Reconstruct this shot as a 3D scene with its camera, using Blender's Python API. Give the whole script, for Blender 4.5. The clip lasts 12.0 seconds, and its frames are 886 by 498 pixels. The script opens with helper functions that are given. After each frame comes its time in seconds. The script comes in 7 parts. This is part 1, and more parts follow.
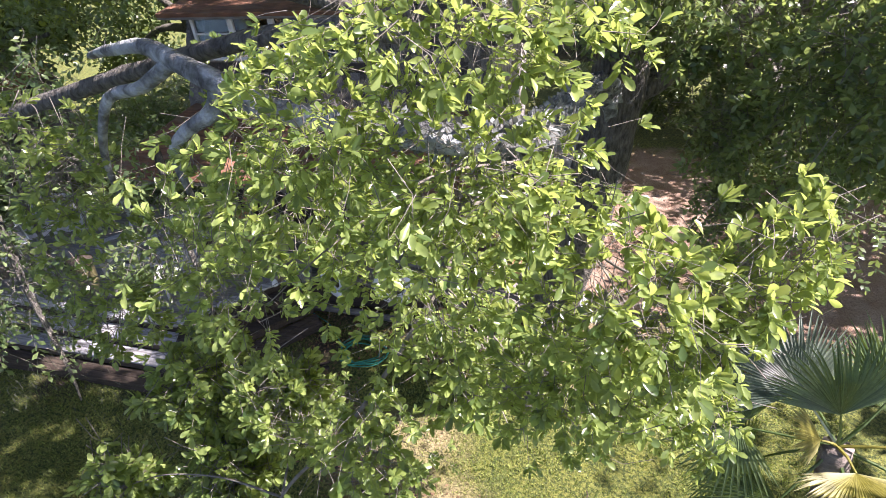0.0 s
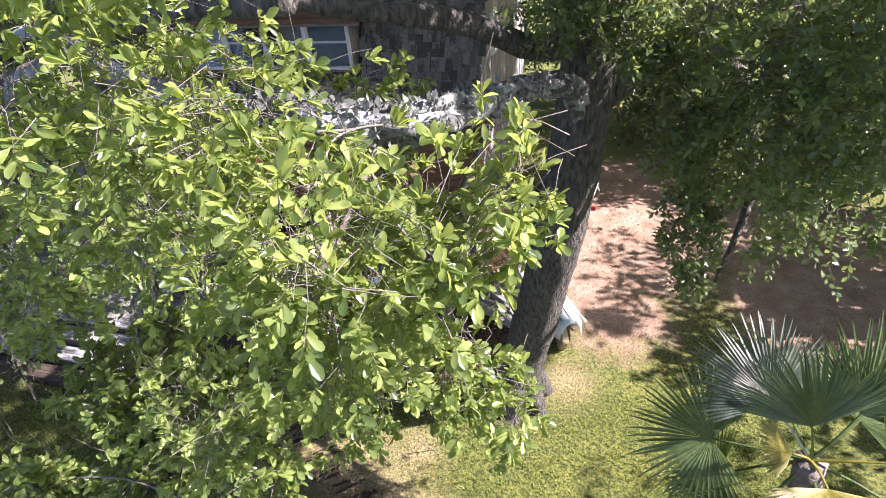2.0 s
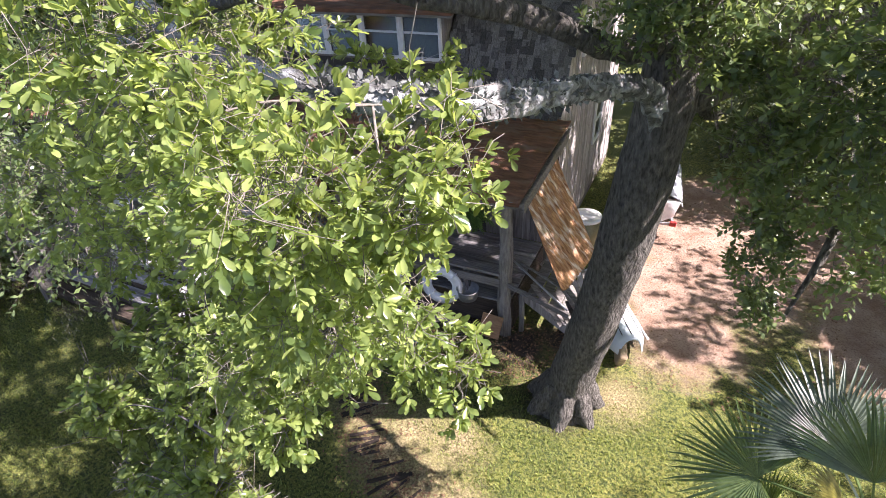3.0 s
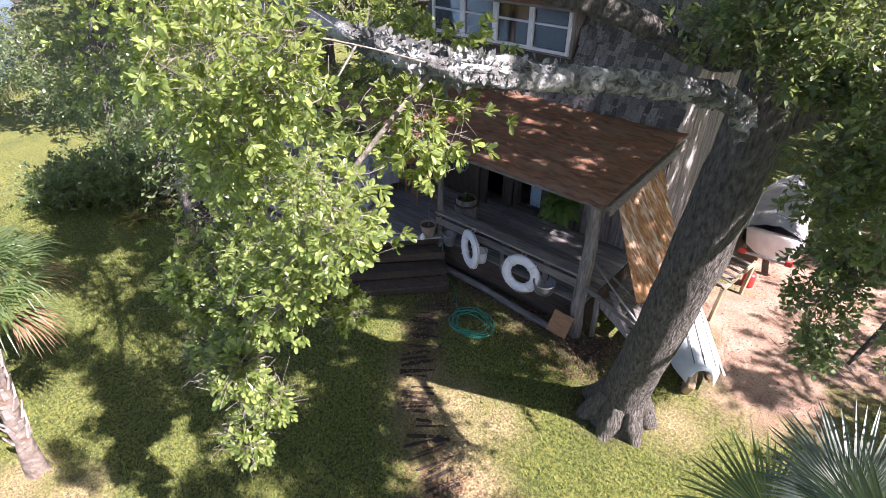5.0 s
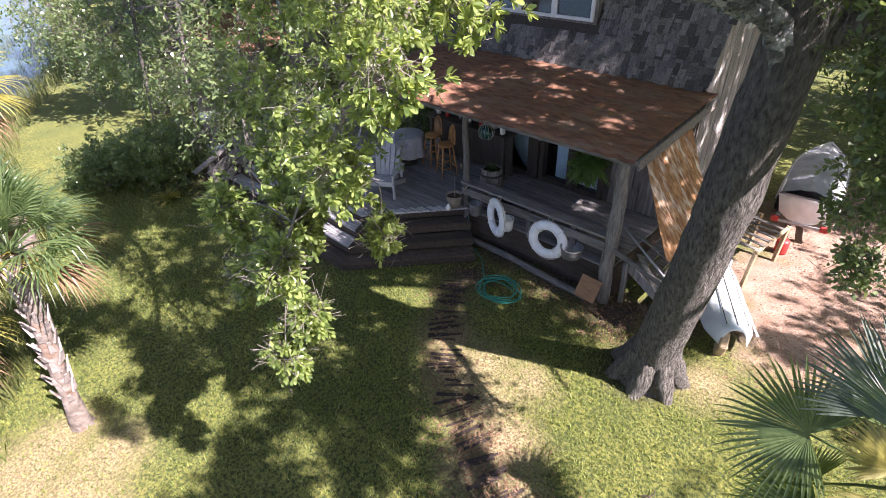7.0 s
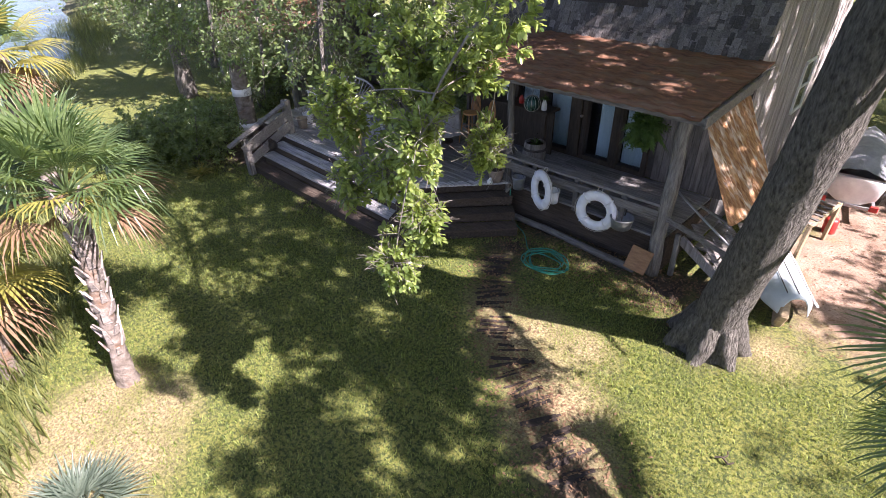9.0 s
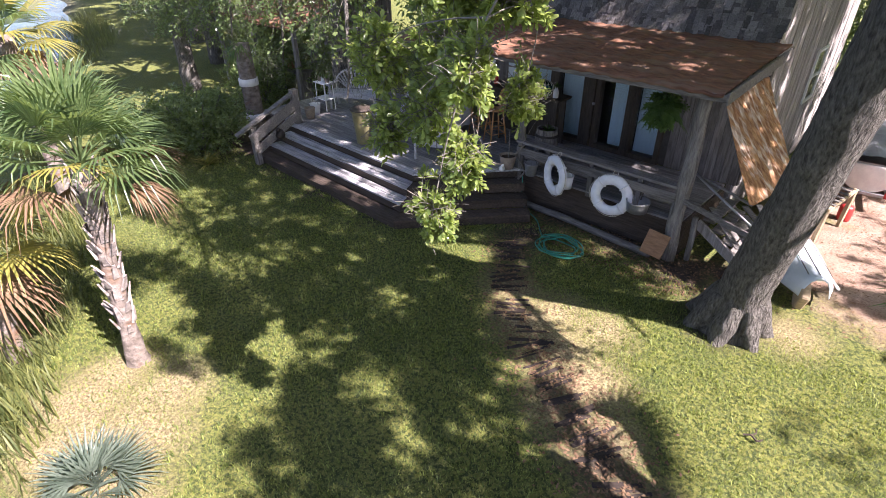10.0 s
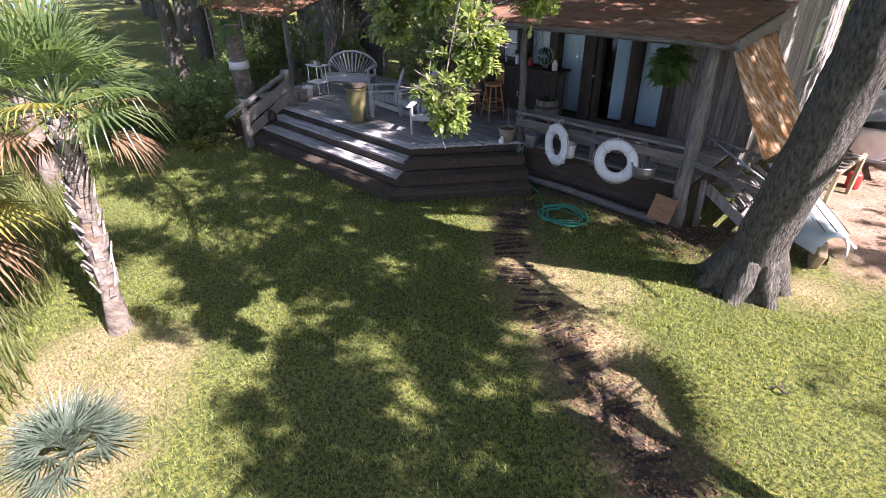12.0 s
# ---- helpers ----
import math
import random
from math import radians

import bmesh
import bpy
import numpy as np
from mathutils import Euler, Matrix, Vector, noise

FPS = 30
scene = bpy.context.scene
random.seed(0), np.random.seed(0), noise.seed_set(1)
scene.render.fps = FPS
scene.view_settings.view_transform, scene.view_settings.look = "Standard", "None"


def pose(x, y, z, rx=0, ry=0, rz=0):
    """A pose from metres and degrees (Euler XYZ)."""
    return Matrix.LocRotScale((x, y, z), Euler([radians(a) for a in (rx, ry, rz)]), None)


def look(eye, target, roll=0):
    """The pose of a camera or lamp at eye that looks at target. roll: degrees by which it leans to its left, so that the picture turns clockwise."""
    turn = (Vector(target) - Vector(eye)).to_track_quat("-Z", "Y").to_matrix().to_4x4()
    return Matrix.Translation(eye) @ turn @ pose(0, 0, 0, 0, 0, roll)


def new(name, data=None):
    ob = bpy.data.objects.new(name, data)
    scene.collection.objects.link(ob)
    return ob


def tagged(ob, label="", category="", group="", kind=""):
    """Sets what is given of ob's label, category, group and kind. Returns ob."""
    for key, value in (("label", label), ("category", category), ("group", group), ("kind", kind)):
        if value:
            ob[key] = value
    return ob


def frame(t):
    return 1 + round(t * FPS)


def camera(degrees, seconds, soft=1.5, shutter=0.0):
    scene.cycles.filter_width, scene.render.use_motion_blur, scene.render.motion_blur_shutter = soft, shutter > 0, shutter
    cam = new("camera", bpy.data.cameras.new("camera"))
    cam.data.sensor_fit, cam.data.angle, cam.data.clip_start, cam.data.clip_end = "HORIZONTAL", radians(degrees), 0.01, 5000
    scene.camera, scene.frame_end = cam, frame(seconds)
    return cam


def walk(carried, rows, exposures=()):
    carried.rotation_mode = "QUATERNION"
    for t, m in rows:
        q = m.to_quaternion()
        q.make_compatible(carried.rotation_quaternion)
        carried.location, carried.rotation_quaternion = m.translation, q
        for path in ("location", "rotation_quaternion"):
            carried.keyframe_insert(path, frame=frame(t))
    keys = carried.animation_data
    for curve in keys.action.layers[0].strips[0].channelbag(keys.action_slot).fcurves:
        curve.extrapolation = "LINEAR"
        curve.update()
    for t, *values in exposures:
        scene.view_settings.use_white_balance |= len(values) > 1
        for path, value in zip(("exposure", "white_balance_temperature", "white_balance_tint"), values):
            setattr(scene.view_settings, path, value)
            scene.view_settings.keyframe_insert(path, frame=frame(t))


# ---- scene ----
cam = camera(80.08, 12.0, soft=0.6)
# seconds, x, y, z, then the turns about x, y and z
ROWS = [
    (0.0, 1.579, 0.716, 6.527, 54.94, 3.62, 13.91),
    (0.5, 1.667, 0.778, 6.473, 55.20, 3.81, 13.51),
    (1.0, 1.758, 0.809, 6.443, 55.25, 3.90, 13.78),
    (1.5, 1.847, 0.828, 6.407, 56.03, 4.03, 13.74),
    (2.0, 1.930, 0.839, 6.386, 56.44, 3.96, 14.98),
    (2.5, 2.014, 0.839, 6.375, 56.64, 3.05, 20.53),
    (3.0, 2.102, 0.837, 6.365, 56.74, 2.77, 25.50),
    (3.5, 2.191, 0.837, 6.362, 56.84, 2.66, 29.74),
    (5.5, 2.787, 0.759, 6.322, 56.17, -0.13, 43.38),
    (6.0, 2.834, 0.685, 6.189, 56.14, 0.55, 43.62),
    (6.5, 2.846, 0.591, 6.039, 56.20, 1.33, 43.32),
    (7.0, 2.842, 0.496, 5.918, 56.18, 1.68, 43.55),
    (9.0, 2.452, -0.225, 5.249, 57.32, 0.92, 44.24),
    (9.5, 2.380, -0.366, 5.064, 57.79, 0.88, 44.23),
    (10.0, 2.320, -0.496, 4.861, 58.09, 0.64, 44.04),
    (10.5, 2.286, -0.596, 4.651, 58.34, 1.60, 43.14),
    (11.0, 2.279, -0.636, 4.455, 58.72, 1.81, 42.76),
    (11.5, 2.279, -0.630, 4.264, 59.20, 1.09, 42.83),
    (12.0, 2.274, -0.621, 4.073, 59.50, 0.99, 42.99),
]
walk(cam, [(t, pose(*row)) for t, *row in ROWS], ((0.0, 1.95, 6320, 28), (5.5, 2.04, 6320, 31), (12.0, 2.09, 6320, 31)))

# ---- daylight ----
SUN_EL, SUN_AZ = radians(48.0), radians(7.0)     # the sun's height, and its bearing from +x towards +y
TO_SUN = Vector((math.cos(SUN_EL) * math.cos(SUN_AZ), math.cos(SUN_EL) * math.sin(SUN_AZ), math.sin(SUN_EL)))
world = bpy.data.worlds.new("world")
scene.world = world
world.use_nodes = True
sky = world.node_tree.nodes.new("ShaderNodeTexSky")
sky.sky_type, sky.sun_disc = "NISHITA", False
sky.sun_elevation, sky.sun_rotation = SUN_EL, math.pi / 2 - SUN_AZ
world.node_tree.links.new(sky.outputs[0], world.node_tree.nodes["Background"].inputs[0])
world.node_tree.nodes["Background"].inputs[1].default_value = 0.056
sun = new("sun", bpy.data.lights.new("sun", "SUN"))
sun.data.energy, sun.data.angle, sun.data.color = 5.0, radians(0.6), (1.0, 0.95, 0.87)
sun.matrix_world = look(TO_SUN * 40, (0, 0, 0))


# ---- materials ----
def ramp_mix(nt, fac, a, b):
    m = nt.nodes.new("ShaderNodeMix")
    m.data_type = "RGBA"
    nt.links.new(fac, m.inputs[0])
    for socket, value in ((m.inputs[6], a), (m.inputs[7], b)):
        if isinstance(value, tuple):
            socket.default_value = (*value, 1)
        else:
            nt.links.new(value, socket)
    return m.outputs[2]


def noise_node(nt, coords, scale, detail=6.0, rough=0.6, distort=0.0):
    n = nt.nodes.new("ShaderNodeTexNoise")
    n.inputs["Scale"].default_value, n.inputs["Detail"].default_value = scale, detail
    n.inputs["Roughness"].default_value, n.inputs["Distortion"].default_value = rough, distort
    nt.links.new(coords, n.inputs["Vector"])
    return n.outputs["Fac"]


def spread(nt, value, low, high):
    r = nt.nodes.new("ShaderNodeMapRange")
    r.inputs["From Min"].default_value, r.inputs["From Max"].default_value = low, high
    nt.links.new(value, r.inputs["Value"])
    return r.outputs["Result"]


def coords_node(nt, stretch, shift=True):
    c = nt.nodes.new("ShaderNodeTexCoord")
    m = nt.nodes.new("ShaderNodeMapping")
    m.inputs["Scale"].default_value = stretch
    nt.links.new(c.outputs["Object"], m.inputs["Vector"])
    if shift:
        info = nt.nodes.new("ShaderNodeObjectInfo")
        mul = nt.nodes.new("ShaderNodeMath")
        mul.operation = "MULTIPLY"
        mul.inputs[1].default_value = 37.0
        nt.links.new(info.outputs["Random"], mul.inputs[0])
        nt.links.new(mul.outputs[0], m.inputs["Location"])
    return m.outputs["Vector"]


def surface(name, dark, light, worn, scale=6.0, stretch=(1, 1, 1), rough=0.8, metal=0.0, bump=0.4, fine=60.0, vary=0.25, spots=0.5, fine_mix=0.5, island=False, deep=0.02):
    """A weathered surface: broad variation from dark to light, patches of worn, fine grain, relief, and a shade of its own for each piece."""
    m = bpy.data.materials.new(name)
    m.use_nodes = True
    nt = m.node_tree
    bsdf = nt.nodes["Principled BSDF"]
    co = coords_node(nt, stretch)
    broad = spread(nt, noise_node(nt, co, scale, 5.0), 0.32, 0.68)
    grain = noise_node(nt, co, fine, 4.0, 0.7)
    patch = spread(nt, noise_node(nt, co, scale * 0.37, 3.0, 0.55, 0.6), 1.0 - spots - 0.08, 1.0 - spots + 0.12)
    colour = ramp_mix(nt, broad, dark, light)
    colour = ramp_mix(nt, patch, colour, worn)
    g = nt.nodes.new("ShaderNodeMix")
    g.data_type, g.blend_type = "RGBA", "OVERLAY"
    g.inputs[0].default_value = fine_mix
    nt.links.new(colour, g.inputs[6])
    nt.links.new(grain, g.inputs[7])
    hsv = nt.nodes.new("ShaderNodeHueSaturation")
    nt.links.new(g.outputs[2], hsv.inputs["Color"])
    if island:
        own = nt.nodes.new("ShaderNodeNewGeometry").outputs["Random Per Island"]
    else:
        own = nt.nodes.new("ShaderNodeObjectInfo").outputs["Random"]
    r = nt.nodes.new("ShaderNodeMapRange")
    r.inputs["To Min"].default_value, r.inputs["To Max"].default_value = 1 - vary, 1 + vary
    nt.links.new(own, r.inputs["Value"])
    nt.links.new(r.outputs["Result"], hsv.inputs["Value"])
    nt.links.new(hsv.outputs["Color"], bsdf.inputs["Base Color"])
    bsdf.inputs["Metallic"].default_value = metal
    rr = nt.nodes.new("ShaderNodeMapRange")
    rr.inputs["To Min"].default_value, rr.inputs["To Max"].default_value = max(rough - 0.15, 0.05), min(rough + 0.15, 1)
    nt.links.new(grain, rr.inputs["Value"])
    nt.links.new(rr.outputs["Result"], bsdf.inputs["Roughness"])
    both = nt.nodes.new("ShaderNodeMath")
    both.operation = "MULTIPLY_ADD"
    both.inputs[1].default_value = 0.5
    nt.links.new(grain, both.inputs[0])
    nt.links.new(broad, both.inputs[2])
    b = nt.nodes.new("ShaderNodeBump")
    b.inputs["Strength"].default_value, b.inputs["Distance"].default_value = bump, deep
    nt.links.new(both.outputs[0], b.inputs["Height"])
    nt.links.new(b.outputs["Normal"], bsdf.inputs["Normal"])
    return m


def leaf_material(name, dark, light, through_colour, thin=0.4, rough=0.38, fine=40.0):
    """Leaves: each its own shade, a soft sheen, and light that comes through them."""
    m = bpy.data.materials.new(name)
    m.use_nodes = True
    nt = m.node_tree
    bsdf = nt.nodes["Principled BSDF"]
    own = nt.nodes.new("ShaderNodeNewGeometry").outputs["Random Per Island"]
    colour = ramp_mix(nt, own, dark, light)
    co = coords_node(nt, (1, 1, 1), False)
    colour = ramp_mix(nt, spread(nt, noise_node(nt, co, fine, 3.0), 0.45, 0.75), colour, tuple(c * 0.6 for c in dark))
    nt.links.new(colour, bsdf.inputs["Base Color"])
    bsdf.inputs["Roughness"].default_value = rough
    bsdf.inputs["Specular IOR Level"].default_value = 0.55
    tr = nt.nodes.new("ShaderNodeBsdfTranslucent")
    tint = ramp_mix(nt, own, tuple(c * 0.65 for c in through_colour), through_colour)
    nt.links.new(tint, tr.inputs["Color"])
    mix = nt.nodes.new("ShaderNodeMixShader")
    mix.inputs[0].default_value = thin
    nt.links.new(bsdf.outputs[0], mix.inputs[1])
    nt.links.new(tr.outputs[0], mix.inputs[2])
    nt.links.new(mix.outputs[0], nt.nodes["Material Output"].inputs["Surface"])
    return m


def glass_material(name, tint, rough=0.02, clear=0.35):
    """Solid coloured glass."""
    m = bpy.data.materials.new(name)
    m.use_nodes = True
    bsdf = m.node_tree.nodes["Principled BSDF"]
    bsdf.inputs["Base Color"].default_value = (*tint, 1)
    bsdf.inputs["Roughness"].default_value = rough
    bsdf.inputs["Transmission Weight"].default_value = clear
    bsdf.inputs["IOR"].default_value = 1.5
    return m


def pane_material(name, tint):
    """A thin window pane: clear, with the mirror gloss of glass."""
    m = bpy.data.materials.new(name)
    m.use_nodes = True
    nt = m.node_tree
    clear = nt.nodes.new("ShaderNodeBsdfTransparent")
    clear.inputs["Color"].default_value = (*tint, 1)
    gloss = nt.nodes.new("ShaderNodeBsdfGlossy")
    gloss.inputs["Roughness"].default_value = 0.02
    fres = nt.nodes.new("ShaderNodeFresnel")
    mix = nt.nodes.new("ShaderNodeMixShader")
    nt.links.new(fres.outputs[0], mix.inputs[0])
    nt.links.new(clear.outputs[0], mix.inputs[1])
    nt.links.new(gloss.outputs[0], mix.inputs[2])
    nt.links.new(mix.outputs[0], nt.nodes["Material Output"].inputs["Surface"])
    return m


GREY_WOOD = surface("weathered_grey_wood", (0.11, 0.10, 0.09), (0.26, 0.24, 0.22), (0.06, 0.052, 0.045), 3.0, (1.2, 12, 12), 0.85, 0, 0.5, 40, 0.25, 0.35)
GREY_WOOD_UP = surface("weathered_grey_posts", (0.11, 0.10, 0.09), (0.26, 0.24, 0.215), (0.06, 0.052, 0.045), 3.0, (12, 12, 1.2), 0.85, 0, 0.5, 40, 0.22, 0.35)
DECK_WOOD = surface("weathered_deck_boards", (0.13, 0.125, 0.125), (0.30, 0.29, 0.285), (0.09, 0.085, 0.08), 2.5, (1.0, 14, 14), 0.8, 0, 0.45, 45, 0.22, 0.35)
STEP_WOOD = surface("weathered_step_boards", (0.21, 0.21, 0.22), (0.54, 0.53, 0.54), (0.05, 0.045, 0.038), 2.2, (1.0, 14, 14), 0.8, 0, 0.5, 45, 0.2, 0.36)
# Damp wood, darkened further so its colour carries the shade under treads and deck.
SHADED_DAMP_WOOD = surface("shaded_damp_wood", (0.032, 0.022, 0.016), (0.085, 0.062, 0.045), (0.15, 0.12, 0.075), 2.5, (1.0, 12, 12), 0.8, 0, 0.5, 40, 0.25, 0.28)
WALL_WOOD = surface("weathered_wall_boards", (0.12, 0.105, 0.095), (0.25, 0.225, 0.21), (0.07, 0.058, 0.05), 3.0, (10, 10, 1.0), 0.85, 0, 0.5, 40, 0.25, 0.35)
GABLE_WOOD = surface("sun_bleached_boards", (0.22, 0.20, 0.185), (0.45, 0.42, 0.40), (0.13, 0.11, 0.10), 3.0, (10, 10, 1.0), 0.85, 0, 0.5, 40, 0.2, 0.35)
DARK_FRAME = surface("dark_brown_frames", (0.035, 0.026, 0.02), (0.08, 0.06, 0.045), (0.05, 0.04, 0.03), 4.0, (8, 8, 1), 0.7, 0, 0.3, 40, 0.15, 0.3)
SHINGLE = surface("weathered_cedar_shingles", (0.075, 0.07, 0.068), (0.19, 0.178, 0.172), (0.12, 0.10, 0.09), 5.0, (9, 9, 1.5), 0.9, 0, 0.5, 50, 0.58, 0.35)
SHINGLE_ROWS = surface("weathered_cedar_shingle_rows", (0.075, 0.07, 0.068), (0.19, 0.178, 0.172), (0.12, 0.10, 0.09), 5.0, (9, 9, 1.5), 0.9, 0, 0.5, 50, 0.58, 0.35, island=True)
RUST_ROOF = surface("rusty_roof_with_pine_needles", (0.09, 0.04, 0.024), (0.27, 0.125, 0.07), (0.20, 0.13, 0.09), 2.5, (1.2, 5, 5), 0.9, 0, 0.7, 70, 0.1, 0.42)
OAK_BARK = surface("grey_oak_bark", (0.062, 0.055, 0.046), (0.29, 0.27, 0.235), (0.20, 0.19, 0.16), 11.0, (3.0, 3.0, 0.9), 0.95, 0, 1.0, 40, 0.05, 0.33, deep=0.08)
LICHEN_BARK = surface("lichen_covered_bark", (0.05, 0.048, 0.045), (0.20, 0.205, 0.195), (0.42, 0.44, 0.43), 22.0, (1, 1, 1), 0.95, 0, 1.0, 60, 0.05, 0.5)
TWIG_BARK = surface("pale_twig_bark", (0.10, 0.087, 0.072), (0.26, 0.235, 0.20), (0.17, 0.15, 0.125), 30.0, (1, 1, 1), 0.9, 0, 0.4, 90, 0.1, 0.4)
PALM_BARK = surface("palm_trunk_bark", (0.10, 0.078, 0.06), (0.27, 0.23, 0.20), (0.16, 0.085, 0.045), 7.0, (1, 1, 1.5), 0.95, 0, 0.9, 50, 0.1, 0.35)
PALM_BOOT = surface("palm_leaf_bases", (0.20, 0.17, 0.15), (0.42, 0.37, 0.34), (0.15, 0.09, 0.055), 9.0, (1, 1, 2), 0.9, 0, 0.7, 60, 0.3, 0.35)
WHITE_PAINT = surface("chalky_white_paint", (0.66, 0.66, 0.66), (0.82, 0.82, 0.81), (0.50, 0.49, 0.46), 6.0, (1, 1, 1), 0.6, 0, 0.2, 80, 0.03, 0.25, 0.15)
RING_WHITE = surface("life_ring_cover", (0.70, 0.70, 0.71), (0.84, 0.84, 0.85), (0.55, 0.55, 0.55), 7.0, (1, 1, 1), 0.55, 0, 0.25, 60, 0.02, 0.2, 0.12)
BLUE_WHITE = surface("pale_blue_hull_paint", (0.50, 0.58, 0.63), (0.66, 0.73, 0.77), (0.74, 0.78, 0.80), 4.0, (1, 1, 1), 0.4, 0, 0.1, 60, 0.03, 0.4, 0.12)
CHAIR_WHITE = surface("faded_white_chair_paint", (0.30, 0.30, 0.31), (0.46, 0.46, 0.475), (0.20, 0.19, 0.185), 7.0, (3, 3, 3), 0.7, 0, 0.2, 70, 0.08, 0.3, 0.3)
OAK_STOOL = surface("golden_oak_varnish", (0.36, 0.17, 0.055), (0.52, 0.27, 0.10), (0.30, 0.13, 0.04), 6.0, (4, 4, 1), 0.4, 0, 0.1, 60, 0.06, 0.3, 0.3)
TERRACOTTA = surface("dull_clay_pot", (0.22, 0.17, 0.13), (0.34, 0.27, 0.21), (0.16, 0.13, 0.10), 8.0, (1, 1, 1), 0.85, 0, 0.3, 70, 0.08, 0.3)
URN_GREEN = surface("olive_glazed_urn", (0.13, 0.115, 0.05), (0.22, 0.20, 0.10), (0.09, 0.085, 0.05), 6.0, (1, 1, 1), 0.4, 0, 0.1, 60, 0.05, 0.3, 0.2)
# Stains share the dark and pale streaks with painted leaf shade and sun dapple.
SHEET_TAN_DAPPLED = surface("dappled_tan_corrugated_sheet", (0.20, 0.075, 0.025), (0.60, 0.33, 0.15), (0.84, 0.72, 0.58), 4.0, (9, 1.6, 1), 0.7, 0, 0.5, 40, 0.03, 0.42)
PLY = surface("orange_brown_plywood", (0.22, 0.115, 0.055), (0.33, 0.185, 0.095), (0.17, 0.10, 0.06), 5.0, (1, 8, 8), 0.75, 0, 0.2, 50, 0.03, 0.3)
RAW_TIMBER = surface("pale_raw_timber", (0.30, 0.22, 0.13), (0.44, 0.34, 0.22), (0.22, 0.17, 0.12), 5.0, (2, 10, 10), 0.8, 0, 0.3, 50, 0.15, 0.3)
TARP_GREY = surface("grey_boat_cover", (0.26, 0.27, 0.30), (0.42, 0.43, 0.47), (0.55, 0.56, 0.58), 3.0, (1, 1, 1), 0.65, 0, 0.6, 30, 0.03, 0.35, 0.25)
RED_PAINT = surface("red_paint", (0.34, 0.02, 0.02), (0.48, 0.04, 0.03), (0.25, 0.02, 0.02), 6.0, (1, 1, 1), 0.45, 0, 0.1, 60, 0.05, 0.3, 0.15)
IRON = surface("dark_rusty_iron", (0.03, 0.027, 0.025), (0.09, 0.075, 0.065), (0.12, 0.06, 0.03), 8.0, (1, 1, 1), 0.6, 0.6, 0.3, 70, 0.1, 0.3)
GALVANISED = surface("dull_galvanised_metal", (0.28, 0.29, 0.30), (0.42, 0.43, 0.44), (0.22, 0.21, 0.20), 8.0, (1, 1, 1), 0.5, 0.7, 0.15, 60, 0.05, 0.3, 0.2)
HOSE_GREEN = surface("green_rubber_hose", (0.012, 0.16, 0.11), (0.03, 0.27, 0.19), (0.02, 0.20, 0.14), 9.0, (1, 1, 1), 0.45, 0, 0.05, 80, 0.1, 0.3, 0.15)
ROPE = surface("pale_old_rope", (0.36, 0.33, 0.28), (0.55, 0.52, 0.46), (0.28, 0.25, 0.2), 30.0, (1, 1, 1), 0.9, 0, 0.5, 120, 0.05, 0.3)
DARK_SOIL = surface("dark_leaf_litter", (0.035, 0.024, 0.016), (0.09, 0.06, 0.04), (0.14, 0.09, 0.06), 8.0, (1, 1, 1), 0.95, 0, 1.0, 60, 0.1, 0.35)
CURTAIN = surface("pale_blue_curtain", (0.68, 0.76, 0.82), (0.80, 0.85, 0.88), (0.72, 0.79, 0.84), 3.0, (10, 10, 0.4), 0.9, 0, 0.4, 50, 0.05, 0.4, 0.2)
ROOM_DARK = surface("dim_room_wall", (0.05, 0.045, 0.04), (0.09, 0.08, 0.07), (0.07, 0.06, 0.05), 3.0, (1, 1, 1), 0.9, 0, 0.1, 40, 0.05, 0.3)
GREEN_GLASS = glass_material("dark_green_float_glass", (0.03, 0.12, 0.11), 0.08, 0.4)
PANE = pane_material("window_glass", (0.90, 0.95, 0.97))

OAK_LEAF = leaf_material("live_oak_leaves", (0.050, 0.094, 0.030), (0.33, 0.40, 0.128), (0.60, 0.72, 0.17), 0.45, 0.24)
# The same oak leaf in a darker copy, its shade put into the colour.
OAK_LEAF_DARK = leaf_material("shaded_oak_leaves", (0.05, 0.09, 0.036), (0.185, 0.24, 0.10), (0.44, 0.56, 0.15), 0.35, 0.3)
FAR_LEAF = leaf_material("distant_tree_leaves", (0.03, 0.05, 0.014), (0.085, 0.115, 0.035), (0.24, 0.30, 0.07), 0.3, 0.6)
MOSS_GREY = leaf_material("grey_green_hanging_moss", (0.10, 0.105, 0.08), (0.20, 0.205, 0.16), (0.20, 0.20, 0.14), 0.3, 0.9)
PALM_GREEN = leaf_material("palm_fans", (0.042, 0.082, 0.032), (0.145, 0.20, 0.08), (0.36, 0.50, 0.11), 0.3, 0.33)
PALM_BLUE = leaf_material("blue_green_palmetto_fans", (0.07, 0.10, 0.075), (0.16, 0.20, 0.155), (0.22, 0.32, 0.14), 0.25, 0.4)
PALM_YELLOW = leaf_material("yellowing_palm_fans", (0.20, 0.19, 0.04), (0.34, 0.31, 0.08), (0.55, 0.52, 0.10), 0.35, 0.45)
PALM_BROWN = leaf_material("dead_brown_palm_fans", (0.15, 0.085, 0.045), (0.30, 0.19, 0.11), (0.30, 0.17, 0.08), 0.25, 0.8)
FERN_GREEN = leaf_material("fern_fronds", (0.045, 0.10, 0.02), (0.10, 0.185, 0.04), (0.25, 0.4, 0.07), 0.35, 0.5)
GRASS_BLADE = leaf_material("lawn_blades", (0.038, 0.082, 0.014), (0.315, 0.36, 0.09), (0.44, 0.52, 0.08), 0.35, 0.6, 18.0)
